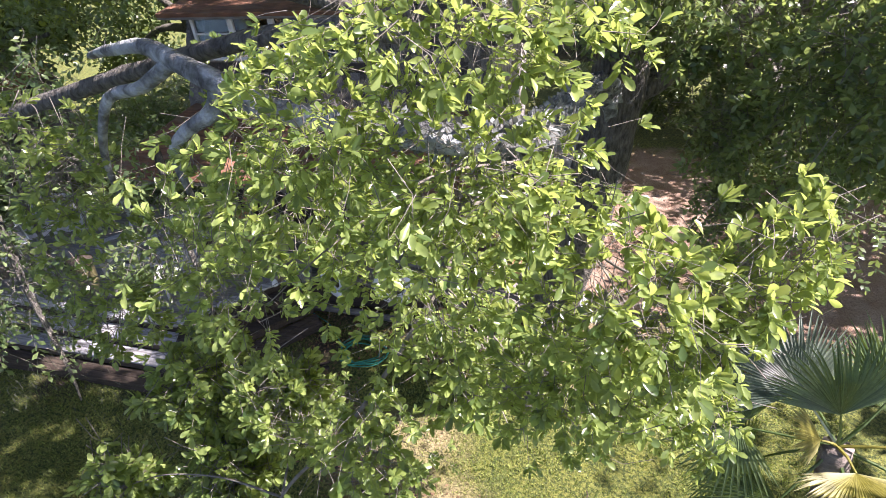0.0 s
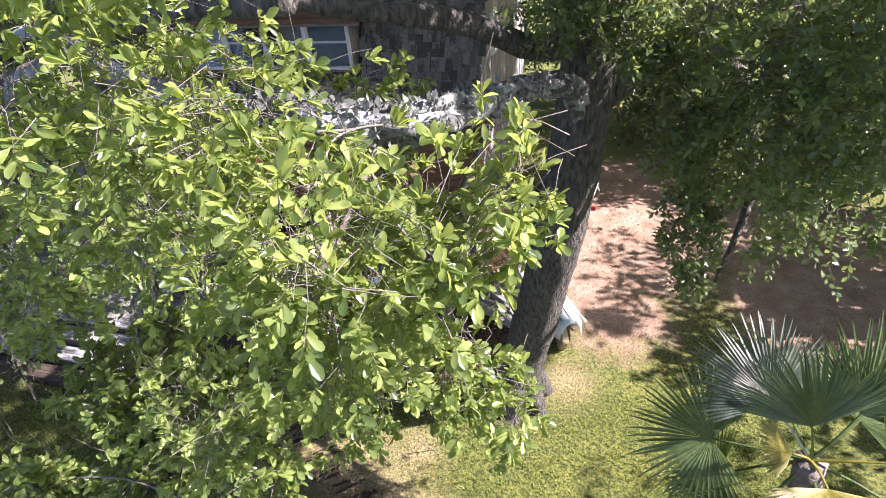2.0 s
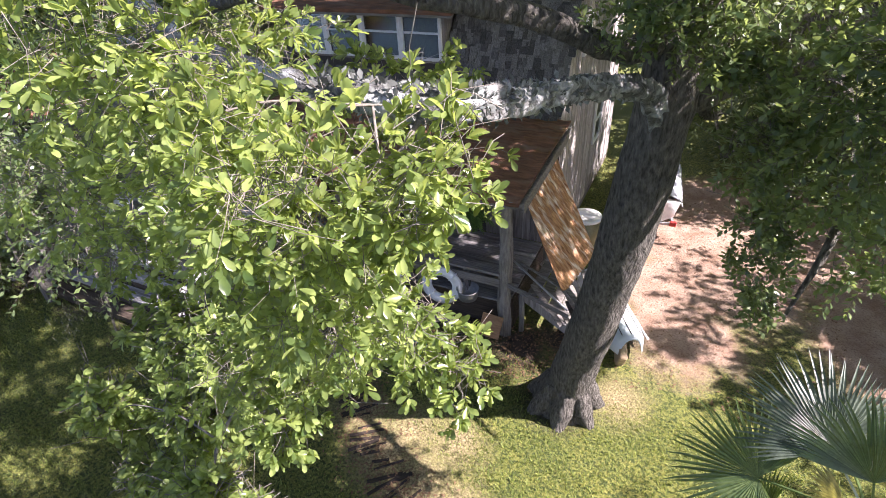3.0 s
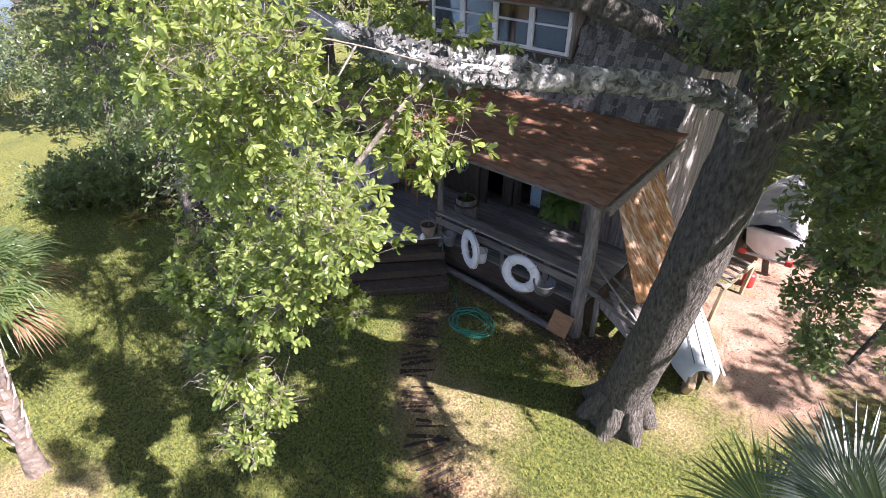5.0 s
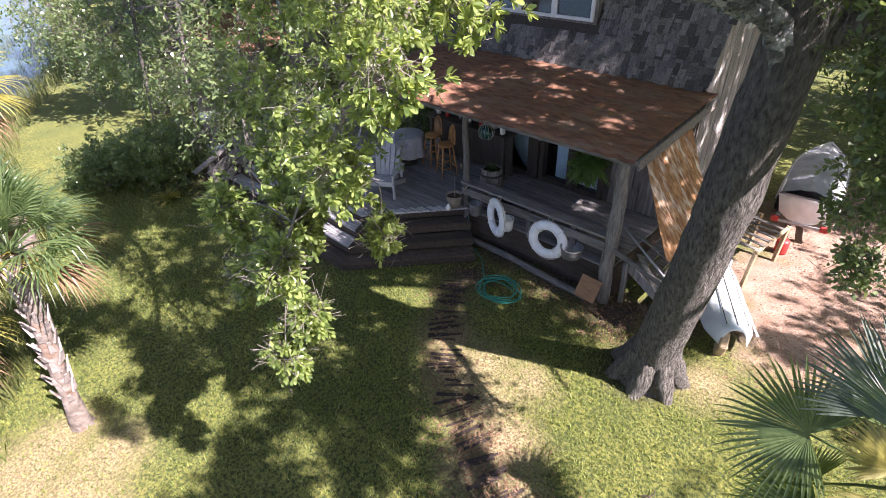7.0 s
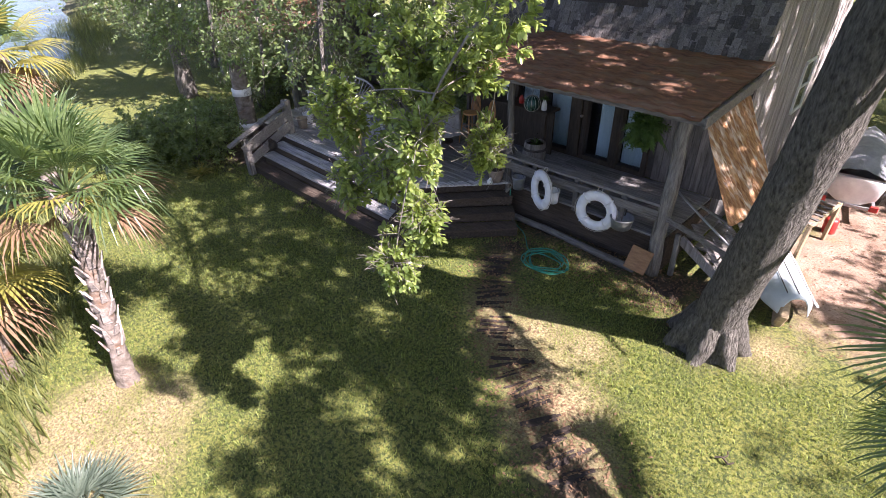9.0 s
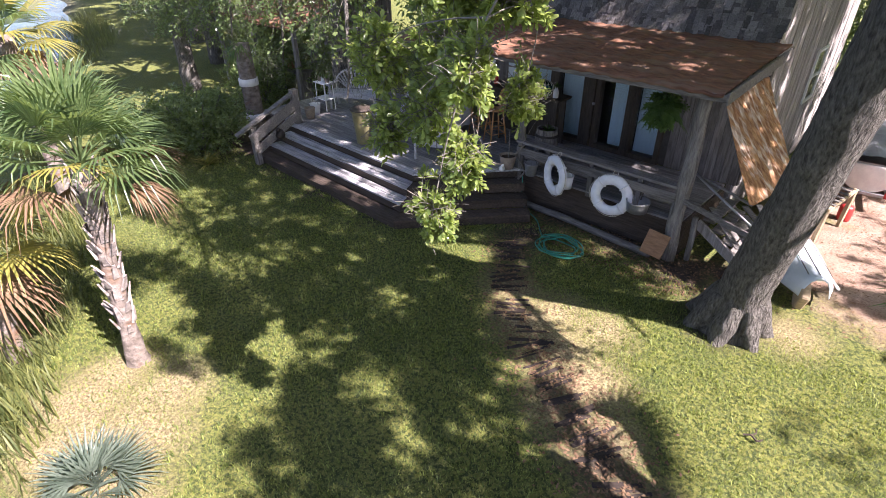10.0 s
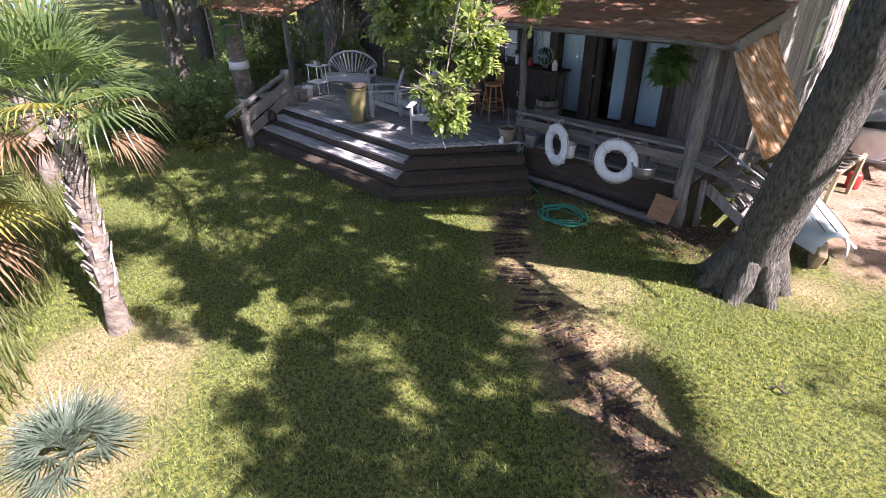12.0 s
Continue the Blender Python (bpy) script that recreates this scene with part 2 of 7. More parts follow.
MARSH_BLADE = leaf_material("marsh_grass_blades", (0.06, 0.09, 0.025), (0.21, 0.22, 0.065), (0.38, 0.40, 0.10), 0.35, 0.6)
LICHEN_TUFT = leaf_material("shaggy_grey_lichen", (0.07, 0.075, 0.065), (0.30, 0.325, 0.31), (0.2, 0.22, 0.19), 0.2, 0.9)
PATH_WOOD = surface("rotten_dark_planks", (0.018, 0.012, 0.009), (0.05, 0.035, 0.026), (0.085, 0.062, 0.042), 2.5, (1.0, 12, 12), 0.9, 0, 0.5, 40, 0.3, 0.25)


# ---- mesh helpers ----
class Build:
    """Collects the faces of one mesh."""

    def __init__(self):
        self.v, self.f = [], []

    def add(self, verts, faces):
        n = len(self.v)
        self.v.extend([tuple(p) for p in verts])
        self.f.extend([tuple(i + n for i in face) for face in faces])
        return self

    def box(self, centre, size, turn=(0, 0, 0), bevel=0.006):
        hx, hy, hz = size[0] / 2, size[1] / 2, size[2] / 2
        b = min(bevel, 0.4 * min(hx, hy, hz) * 2)
        m = pose(*centre, *turn)
        verts, index = [], {}
        for sx in (-1, 1):
            for sy in (-1, 1):
                for sz in (-1, 1):
                    for axis in range(3):
                        p = [sx * (hx - b), sy * (hy - b), sz * (hz - b)]
                        p[axis] += (sx, sy, sz)[axis] * b
                        index[sx, sy, sz, axis] = len(verts)
                        verts.append(m @ Vector(p))
        faces = []
        signs = (-1, 1)
        for axis in range(3):
            o1, o2 = [a for a in range(3) if a != axis]
            for s in signs:
                loop = []
                for a, c in ((-1, -1), (1, -1), (1, 1), (-1, 1)):
                    k = [0, 0, 0]
                    k[axis], k[o1], k[o2] = s, a, c
                    loop.append(index[(*k, axis)])
                faces.append(loop)
            for a in signs:
                for c in signs:
                    k1, k2 = [0, 0, 0], [0, 0, 0]
                    k1[axis], k2[axis] = -1, 1
                    k1[o1] = k2[o1] = a
                    k1[o2] = k2[o2] = c
                    faces.append([index[(*k1, o1)], index[(*k2, o1)], index[(*k2, o2)], index[(*k1, o2)]])
        for sx in signs:
            for sy in signs:
                for sz in signs:
                    faces.append([index[sx, sy, sz, a] for a in range(3)])
        return self.add(verts, faces)

    def beam(self, a, b, width, height, bevel=0.005, roll=0.0):
        """A squared bar from a to b."""
        a, b = Vector(a), Vector(b)
        way = b - a
        turn = way.to_track_quat("X", "Z").to_euler()
        m = Matrix.Translation((a + b) / 2) @ turn.to_matrix().to_4x4() @ pose(0, 0, 0, roll, 0, 0)
        sub = Build().box((0, 0, 0), (way.length, width, height), bevel=bevel)
        return self.add([m @ Vector(p) for p in sub.v], sub.f)

    def tube(self, points, radii, sides=8, rough=0.0, seed=0, cap=True, closed=False):
        """A round bar along points; rough makes it knobbly."""
        pts = [Vector(p) for p in points]
        n = len(pts)
        radii = list(radii) if hasattr(radii, "__len__") else [radii] * n
        verts, faces = [], []
        side = None
        for i, p in enumerate(pts):
            if closed:
                way = pts[(i + 1) % n] - pts[i - 1]
            else:
                way = pts[min(i + 1, n - 1)] - pts[max(i - 1, 0)]
            way.normalize()
            if side is None:
                side = way.orthogonal().normalized()
            side = (side - way * side.dot(way)).normalized()
            up = way.cross(side)
            for k in range(sides):
                a = 2 * math.pi * k / sides
                d = side * math.cos(a) + up * math.sin(a)
                r = radii[i]
                if rough:
                    r *= 1 + rough * noise.noise(p * 3.1 + d * 1.7 + Vector((seed * 7.3, 0, 0))) + 0.5 * rough * noise.noise(p * 9 + d * 3)
                verts.append(p + d * r)
        rings = n if closed else n - 1
        for i in range(rings):
            j = (i + 1) % n
            for k in range(sides):
                l = (k + 1) % sides
                faces.append((i * sides + k, i * sides + l, j * sides + l, j * sides + k))
        if cap and not closed:
            faces += [tuple(range(sides))[::-1], tuple(range((n - 1) * sides, n * sides))]
        return self.add(verts, faces)

    def lathe(self, profile, centre=(0, 0, 0), sides=20, m=None):
        """A turned shape from (radius, height) pairs."""
        c = Vector(centre)
        verts, faces = [], []
        for r, z in profile:
            for k in range(sides):
                a = 2 * math.pi * k / sides
                p = Vector((r * math.cos(a), r * math.sin(a), z))
                verts.append((m @ p if m else p) + c)
        for i in range(len(profile) - 1):
            for k in range(sides):
                l = (k + 1) % sides
                faces.append((i * sides + k, i * sides + l, (i + 1) * sides + l, (i + 1) * sides + k))
        faces += [tuple(range(sides))[::-1], tuple(range((len(profile) - 1) * sides, len(profile) * sides))]
        return self.add(verts, faces)

    def slab(self, outline, low, high):
        """A flat plate with that outline, from low to high."""
        n = len(outline)
        verts = [(x, y, low) for x, y in outline] + [(x, y, high) for x, y in outline]
        faces = [tuple(range(n))[::-1], tuple(range(n, 2 * n))] + [(i, (i + 1) % n, n + (i + 1) % n, n + i) for i in range(n)]
        return self.add(verts, faces)

    def mesh(self, name, material, smooth=False, tidy=True):
        data = bpy.data.meshes.new(name)
        data.from_pydata(self.v, [], self.f)
        if tidy:
            bm = bmesh.new()
            bm.from_mesh(data)
            bmesh.ops.recalc_face_normals(bm, faces=bm.faces)
            bm.to_mesh(data)
            bm.free()
        data.materials.append(material)
        if smooth:
            data.shade_smooth()
        return data


def thing(name, label, category, group="", kind="", at=(0, 0, 0), turn=0.0):
    """The base of a thing, an Empty that carries its parts."""
    ob = new(name)
    ob.empty_display_size = 0.1
    ob.matrix_world = pose(*at, 0, 0, turn)
    return tagged(ob, label, category, group, kind)


def part(name, build, material, parent, label="", smooth=False, at=None, kind=""):
    """One mesh under a thing or a part."""
    ob = new(name, build.mesh(name, material, smooth) if isinstance(build, Build) else build)
    ob.parent = parent
    if at is not None:
        ob.matrix_basis = at
    return tagged(ob, label, kind=kind)


def single(name, build, material, label, category, kind="", smooth=False, group=""):
    return tagged(new(name, build.mesh(name, material, smooth)), label, category, group, kind)


def rand(a, b):
    return random.uniform(a, b)


def bend(points, steps=6):
    """A smooth line through points."""
    p = [Vector(q) for q in points]
    p = [2 * p[0] - p[1]] + p + [2 * p[-1] - p[-2]]
    out = []
    for i in range(1, len(p) - 2):
        for s in range(steps):
            t = s / steps
            a, b, c, d = p[i - 1], p[i], p[i + 1], p[i + 2]
            out.append(0.5 * ((2 * b) + (c - a) * t + (2 * a - 5 * b + 4 * c - d) * t * t + (3 * b - a - 3 * c + d) * t ** 3))
    return out + [p[-2]]


def lerp_list(values, n):
    return list(np.interp(np.linspace(0, 1, n), np.linspace(0, 1, len(values)), values))


def mesh_from_arrays(name, verts, faces, material, smooth=False):
    """A mesh from arrays of places and of equal-sided faces."""
    data = bpy.data.meshes.new(name)
    verts, faces = np.asarray(verts, np.float32), np.asarray(faces, np.int32)
    data.vertices.add(len(verts))
    data.vertices.foreach_set("co", verts.ravel())
    k = faces.shape[1]
    data.loops.add(faces.size)
    data.loops.foreach_set("vertex_index", faces.ravel())
    data.polygons.add(len(faces))
    data.polygons.foreach_set("loop_start", np.arange(0, faces.size, k, dtype=np.int32))
    data.update(calc_edges=True)
    data.validate()
    data.materials.append(material)
    if smooth:
        data.shade_smooth()
    return data


# outline of a blunt oak leaf along x, as triangles folded on the midrib
LEAF_V = np.array([(0, 0, 0), (0.30, 0.13, 0.05), (0.30, 0, 0), (0.30, -0.13, 0.05), (0.68, 0.22, 0.07), (0.70, 0, -0.02), (0.68, -0.22, 0.07), (0.93, 0.13, 0.0), (1.0, 0, -0.07), (0.93, -0.13, 0.0)])
LEAF_F = np.array([(0, 2, 1), (0, 3, 2), (1, 2, 5), (1, 5, 4), (2, 3, 6), (2, 6, 5), (4, 5, 8), (4, 8, 7), (5, 6, 9), (5, 9, 8)])
# a simpler leaf for what stays farther off
SMALL_V = np.array([(0, 0, 0), (0.6, 0.24, 0.05), (0.6, -0.24, 0.05), (1.0, 0, -0.04)])
SMALL_F = np.array([(0, 2, 1), (1, 2, 3)])


def leaves(name, places, ways, ups, sizes, material, shape=(LEAF_V, LEAF_F)):
    """One mesh of leaves at places, pointing along ways, with their faces towards ups."""
    lv, lf = shape
    w = ways / np.linalg.norm(ways, axis=1, keepdims=True)
    s = np.cross(ups, w)
    s /= np.linalg.norm(s, axis=1, keepdims=True) + 1e-9
    u = np.cross(w, s)
    v = places[:, None, :] + sizes[:, None, None] * (lv[None, :, 0, None] * w[:, None] + lv[None, :, 1, None] * s[:, None] + lv[None, :, 2, None] * u[:, None])
    f = lf[None] + (np.arange(len(places)) * len(lv))[:, None, None]
    return mesh_from_arrays(name, v.reshape(-1, 3), f.reshape(-1, 3), material)


# ---- ground, marsh and water ----
def shore(x):
    """Where the lawn gives way to the marsh, as y."""
    return np.interp(x, [-70, -29, -19, -14, -9, -7.3, -5.8, -5.1, -4.5, -3.9, -3.4, -2.5, 0], [17, 8.5, 3.2, 1.9, 1.5, 0.85, 0.3, -0.05, -0.25, -0.5, -0.75, -1.1, -1.3]) + 0.08 * np.sin(x * 2.9)


def ground_height(x, y):
    drop = np.clip((shore(x) - 0.3 - y) / 3.0, 0, 1)
    far = np.clip((np.hypot(x, y) - 15) / 40, 0, 1)
    small = 0.02 * np.sin(x * 1.7 + 0.5) * np.cos(y * 1.3) * (1 - far)
    return small - 0.75 * drop * drop * (3 - 2 * drop)


def graded(low, high, fine_low, fine_high, fine, coarse):
    """Grid lines: fine ones in the middle stretch and wider ones out to the horizon."""
    mid = list(np.arange(fine_low, fine_high + 1e-6, fine))
    out, step, x = [], coarse, fine_high
    while x < high:
        x += step
        step *= 1.35
        out.append(x)
    back, step, x = [], coarse, fine_low
    while x > low:
        x -= step
        step *= 1.35
        back.append(x)
    return np.array(back[::-1] + mid + out)


gx, gy = graded(-2500, 2500, -16, 7, 0.2, 0.5), graded(-2500, 2500, -4, 14, 0.2, 0.5)
GX, GY = np.meshgrid(gx, gy)
gverts = np.stack([GX, GY, ground_height(GX, GY)], 2).reshape(-1, 3)
ncol = len(gx)
cell = (np.arange(len(gy) - 1)[:, None] * ncol + np.arange(ncol - 1)[None]).ravel()
gfaces = np.stack([cell, cell + 1, cell + ncol + 1, cell + ncol], 1)

# lawn, with straw-coloured wear and sun-bright patches, sandy dirt by the boats, dark soil on the path and darker
# ground at the house
GROUND = bpy.data.materials.new("lawn_and_bare_soil")
GROUND.use_nodes = True
nt = GROUND.node_tree
gb = nt.nodes["Principled BSDF"]
gco = coords_node(nt, (1, 1, 1), False)
green = ramp_mix(nt, spread(nt, noise_node(nt, gco, 1.4, 5.0), 0.35, 0.65), (0.085, 0.13, 0.018), (0.20, 0.22, 0.038))
green = ramp_mix(nt, spread(nt, noise_node(nt, gco, 60.0, 4.0), 0.4, 0.75), green, (0.30, 0.27, 0.08))
green = ramp_mix(nt, spread(nt, noise_node(nt, gco, 21.0, 5.0, 0.7), 0.42, 0.56), (0.045, 0.065, 0.012), green)
sand = ramp_mix(nt, spread(nt, noise_node(nt, gco, 2.2, 6.0), 0.35, 0.65), (0.30, 0.19, 0.13), (0.46, 0.34, 0.26))
sand = ramp_mix(nt, spread(nt, noise_node(nt, gco, 30.0, 5.0), 0.45, 0.8), sand, (0.17, 0.095, 0.06))
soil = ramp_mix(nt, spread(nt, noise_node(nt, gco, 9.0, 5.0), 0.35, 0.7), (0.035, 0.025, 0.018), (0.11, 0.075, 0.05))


def field(points_text):
    """A soft patch: 1 inside the circles (x, y, radius), with a ragged rim."""
    wob = noise_node(nt, gco, 1.6, 5.0)
    total = None
    for x, y, r in points_text:
        d = nt.nodes.new("ShaderNodeVectorMath")
        d.operation = "DISTANCE"
        nt.links.new(gco, d.inputs[0])
        d.inputs[1].default_value = (x, y, 0)
        s = nt.nodes.new("ShaderNodeMath")
        s.operation = "MULTIPLY_ADD"
        s.inputs[1].default_value = 1.5 * min(1.0, r)
        nt.links.new(wob, s.inputs[0])
        nt.links.new(d.outputs["Value"], s.inputs[2])
        m = nt.nodes.new("ShaderNodeMapRange")
        m.inputs["From Min"].default_value, m.inputs["From Max"].default_value = r + 0.75 * min(1.0, r) + 0.25, r + 0.75 * min(1.0, r) - 0.35
        nt.links.new(s.outputs[0], m.inputs["Value"])
        if total is None:
            total = m.outputs["Result"]
        else:
            a = nt.nodes.new("ShaderNodeMath")
            a.operation = "MAXIMUM"
            nt.links.new(total, a.inputs[0])
            nt.links.new(m.outputs["Result"], a.inputs[1])
            total = a.outputs[0]
    return total


# Straw wear; circles left of x = -2 also hold the sun's brightness.
worn = field([(-1.6, 5.0, 0.4), (-0.95, 4.55, 0.5), (-0.3, 4.3, 0.5), (0.3, 4.05, 0.5), (0.3, 3.5, 0.35), (0.9, 3.4, 0.4), (1.5, 2.9, 0.35), (-4.1, 0.1, 0.5), (-3.9, -0.4, 0.6), (-3.3, -0.7, 0.6), (-3.3, 0.4, 0.5), (-2.9, -0.1, 0.6), (-2.3, -0.7, 0.6), (0.0, 5.0, 0.4), (-0.75, 5.0, 0.4), (1.9, 6.7, 0.4)])
bare = field([(2.6, 8.6, 1.1), (3.2, 10.6, 1.6), (1.9, 9.8, 1.0), (3.4, 13.0, 2.2), (2.2, 12.0, 1.5), (5.0, 12.0, 2.0), (6.5, 9.5, 2.0), (8.5, 11.0, 2.2)])
# Dark soil along the path, and a darker ground colour by house and oak.
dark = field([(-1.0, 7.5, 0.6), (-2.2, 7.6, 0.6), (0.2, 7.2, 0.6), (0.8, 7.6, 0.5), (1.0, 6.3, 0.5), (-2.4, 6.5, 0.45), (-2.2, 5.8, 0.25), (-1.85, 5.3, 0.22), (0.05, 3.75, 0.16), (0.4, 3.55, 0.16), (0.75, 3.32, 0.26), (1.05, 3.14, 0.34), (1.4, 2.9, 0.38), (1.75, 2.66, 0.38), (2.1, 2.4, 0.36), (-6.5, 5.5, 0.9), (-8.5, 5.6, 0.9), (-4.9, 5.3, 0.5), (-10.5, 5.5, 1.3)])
straw = ramp_mix(nt, spread(nt, noise_node(nt, gco, 34.0, 5.0, 0.75), 0.38, 0.62), (0.12, 0.09, 0.04), (0.48, 0.395, 0.21))
colour = ramp_mix(nt, worn, green, straw)
colour = ramp_mix(nt, bare, colour, sand)
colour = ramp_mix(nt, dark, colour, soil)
sep = nt.nodes.new("ShaderNodeSeparateXYZ")
nt.links.new(gco, sep.inputs[0])
mud = nt.nodes.new("ShaderNodeMapRange")
mud.inputs["From Min"].default_value, mud.inputs["From Max"].default_value = -0.05, -0.35
nt.links.new(sep.outputs["Z"], mud.inputs["Value"])
colour = ramp_mix(nt, mud.outputs["Result"], colour, (0.10, 0.095, 0.06))
nt.links.new(colour, gb.inputs["Base Color"])
gb.inputs["Roughness"].default_value = 0.95
gbump = nt.nodes.new("ShaderNodeBump")
gbump.inputs["Strength"].default_value, gbump.inputs["Distance"].default_value = 1.0, 0.06
nt.links.new(noise_node(nt, gco, 26.0, 6.0, 0.75), gbump.inputs["Height"])
nt.links.new(gbump.outputs["Normal"], gb.inputs["Normal"])
ground = tagged(new("ground", mesh_from_arrays("ground", gverts, gfaces, GROUND, True)), "mown lawn with worn straw and sun-bright patches, sandy dirt and dark soil", "lawn", kind="structure")

WATER = bpy.data.materials.new("tidal_water")
WATER.use_nodes = True
nt = WATER.node_tree
wb = nt.nodes["Principled BSDF"]
wco = coords_node(nt, (1, 1, 1), False)
wcol = ramp_mix(nt, noise_node(nt, wco, 0.2, 3.0), (0.03, 0.07, 0.10), (0.07, 0.12, 0.15))
nt.links.new(wcol, wb.inputs["Base Color"])
wb.inputs["Roughness"].default_value = 0.12
wbump = nt.nodes.new("ShaderNodeBump")
wbump.inputs["Strength"].default_value, wbump.inputs["Distance"].default_value = 0.35, 0.05
nt.links.new(noise_node(nt, wco, 2.5, 5.0), wbump.inputs["Height"])
nt.links.new(wbump.outputs["Normal"], wb.inputs["Normal"])
single("water", Build().slab([(-900, -900), (30, -900), (30, -2.4), (-900, 170)], -0.42, -0.36), WATER, "calm blue tidal water beyond the marsh grass", "water", "structure")


# ---- the deck and its steps ----
DECK_Z = 0.72
FRONT_Y, WALL_Y = 7.45, 9.40
CORNER, DIAG_END = Vector((-4.69, 5.84)), Vector((-3.27, 7.46))
DIAG = (DIAG_END - CORNER).normalized()
OUT = Vector((DIAG.y, -DIAG.x))
deck = thing("deck", "grey weathered board deck with two runs of steps down to the lawn", "deck", kind="structure")
under = Build().slab([(-10.6, 5.95), (-4.8, 5.95), (-3.38, 7.52), (-0.1, 7.6), (-0.1, 9.38), (-10.6, 9.38)], 0.02, DECK_Z - 0.05)
part("frame", under, SHADED_DAMP_WOOD, deck, "dark shaded joists and skirting")


def step_corner(d):
    """The corner where the front edge and the slanting edge meet, d out from the deck."""
    y = CORNER.y - d
    q = CORNER + OUT * d
    return Vector((q.x + DIAG.x * (y - q.y) / DIAG.y, y))


for level in range(4):
    top = DECK_Z - 0.18 * level
    d0 = 0.30 * level
    for k in range(2 if level else 1):
        a, b = d0 - 0.30 + 0.15 * k, d0 - 0.30 + 0.15 * k + 0.142
        if level == 0:
            a, b = -0.15, 0.02
        c1, c2 = step_corner(a), step_corner(b)
        left = -9.05 + rand(-0.05, 0.05)
        e1, e2 = DIAG_END + OUT * a, DIAG_END + OUT * b
        wave = rand(-0.006, 0.006)
        joint = rand(-7.6, -6.0)
        y1, y2 = c1.y, c2.y
        for xa, xb in ((left, joint - 0.004), (joint + 0.004, None)):
            if xb is None:
                outline = [(xa, y2), (c2.x - 0.003, y2), (c1.x - 0.003, y1), (xa, y1)]
            else:
                outline = [(xa, y2), (xb, y2), (xb, y1), (xa, y1)]
            # Lowest tread goes dark: shade and damp in one colour.
            part("plank", Build().slab(outline, top - 0.036 + wave, top + wave + rand(-0.004, 0.004)), STEP_WOOD if level < 3 else SHADED_DAMP_WOOD, deck)
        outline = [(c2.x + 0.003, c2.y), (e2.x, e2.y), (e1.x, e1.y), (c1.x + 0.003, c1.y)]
        part("plank", Build().slab(outline, top - 0.036 - wave, top - wave), STEP_WOOD if level < 1 else SHADED_DAMP_WOOD, deck)
    # risers under the nosing, their dark colour holding shade as well as damp
    r = d0 - 0.03
    c, e = step_corner(r), DIAG_END + OUT * r
    low = top - 0.18
    part("riser", Build().slab([(-9.0, c.y), (c.x - 0.01, c.y), (c.x - 0.02, c.y + 0.03), (-9.0, c.y + 0.03)], max(low, 0.0), top - 0.037), SHADED_DAMP_WOOD, deck)
    part("riser", Build().slab([(c.x, c.y), (e.x, e.y), (e.x - OUT.x * 0.03, e.y - OUT.y * 0.03), (c.x - OUT.x * 0.03, c.y - OUT.y * 0.03)], max(low, 0.0), top - 0.037), SHADED_DAMP_WOOD, deck)

y = 5.99
while y < 9.36:
    right = CORNER.x + (y + 0.07 - CORNER.y) / DIAG.y * DIAG.x - 0.16 if y + 0.07 < FRONT_Y - 0.1 else -0.12
    cuts = [-10.55, rand(-8.9, -7.4), rand(-6.4, -4.9), right]
    if right > -1:
        cuts.insert(3, rand(-3.4, -2.2))
    for xa, xb in zip(cuts, cuts[1:]):
        part("plank", Build().box(((xa + xb) / 2, y + 0.07, DECK_Z - 0.018 + rand(-0.003, 0.003)), (xb - xa - 0.006, 0.134, 0.036), bevel=0.004), DECK_WOOD, deck)
    y += 0.142

# the stair rail at the far end of the steps
rail = thing("stair_rail", "grey weathered plank handrail sloping down beside the steps", "railing")
part("post", Build().box((-8.95, 6.02, 1.05), (0.16, 0.16, 0.98), (1, 2, 5)), GREY_WOOD_UP, rail)
part("post", Build().box((-9.0, 4.86, 0.45), (0.14, 0.14, 0.9), (0, -2, 3)), GREY_WOOD_UP, rail)
part("top_board", Build().beam((-8.95, 6.1, 1.50), (-9.02, 4.45, 0.78), 0.16, 0.05), GREY_WOOD, rail)
part("side_board", Build().beam((-8.87, 6.05, 1.25), (-8.94, 4.75, 0.62), 0.035, 0.24), GREY_WOOD, rail)
part("side_board", Build().beam((-8.87, 6.05, 0.98), (-8.94, 4.85, 0.34), 0.035, 0.20), GREY_WOOD, rail)

# ---- the house ----
house = thing("house", "old wooden cottage with cedar shingles and tall glass doors", "house")
walls = Build()
# back wall of the porch, pierced by the glass openings
OPENINGS = [(-4.62, -4.02), (-3.86, -3.22), (-2.86, -2.24), (-2.08, -1.52)]
OPEN_LOW, OPEN_HIGH = 0.80, 2.46
edge = -6.1
core = Build()
for a, b in OPENINGS + [(0.06, 0.06)]:
    core.box(((edge + a) / 2, WALL_Y + 0.09, 1.9), (a - edge, 0.12, 2.36), bevel=0.002)
    if b > a:
        core.box(((a + b) / 2, WALL_Y + 0.09, (OPEN_HIGH + 3.08) / 2), (b - a, 0.12, 3.08 - OPEN_HIGH), bevel=0.002)
        core.box(((a + b) / 2, WALL_Y + 0.09, (OPEN_LOW + 0.68) / 2), (b - a, 0.12, OPEN_LOW - 0.68), bevel=0.002)
    edge = b
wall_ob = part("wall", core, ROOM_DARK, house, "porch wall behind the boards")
x = -6.1
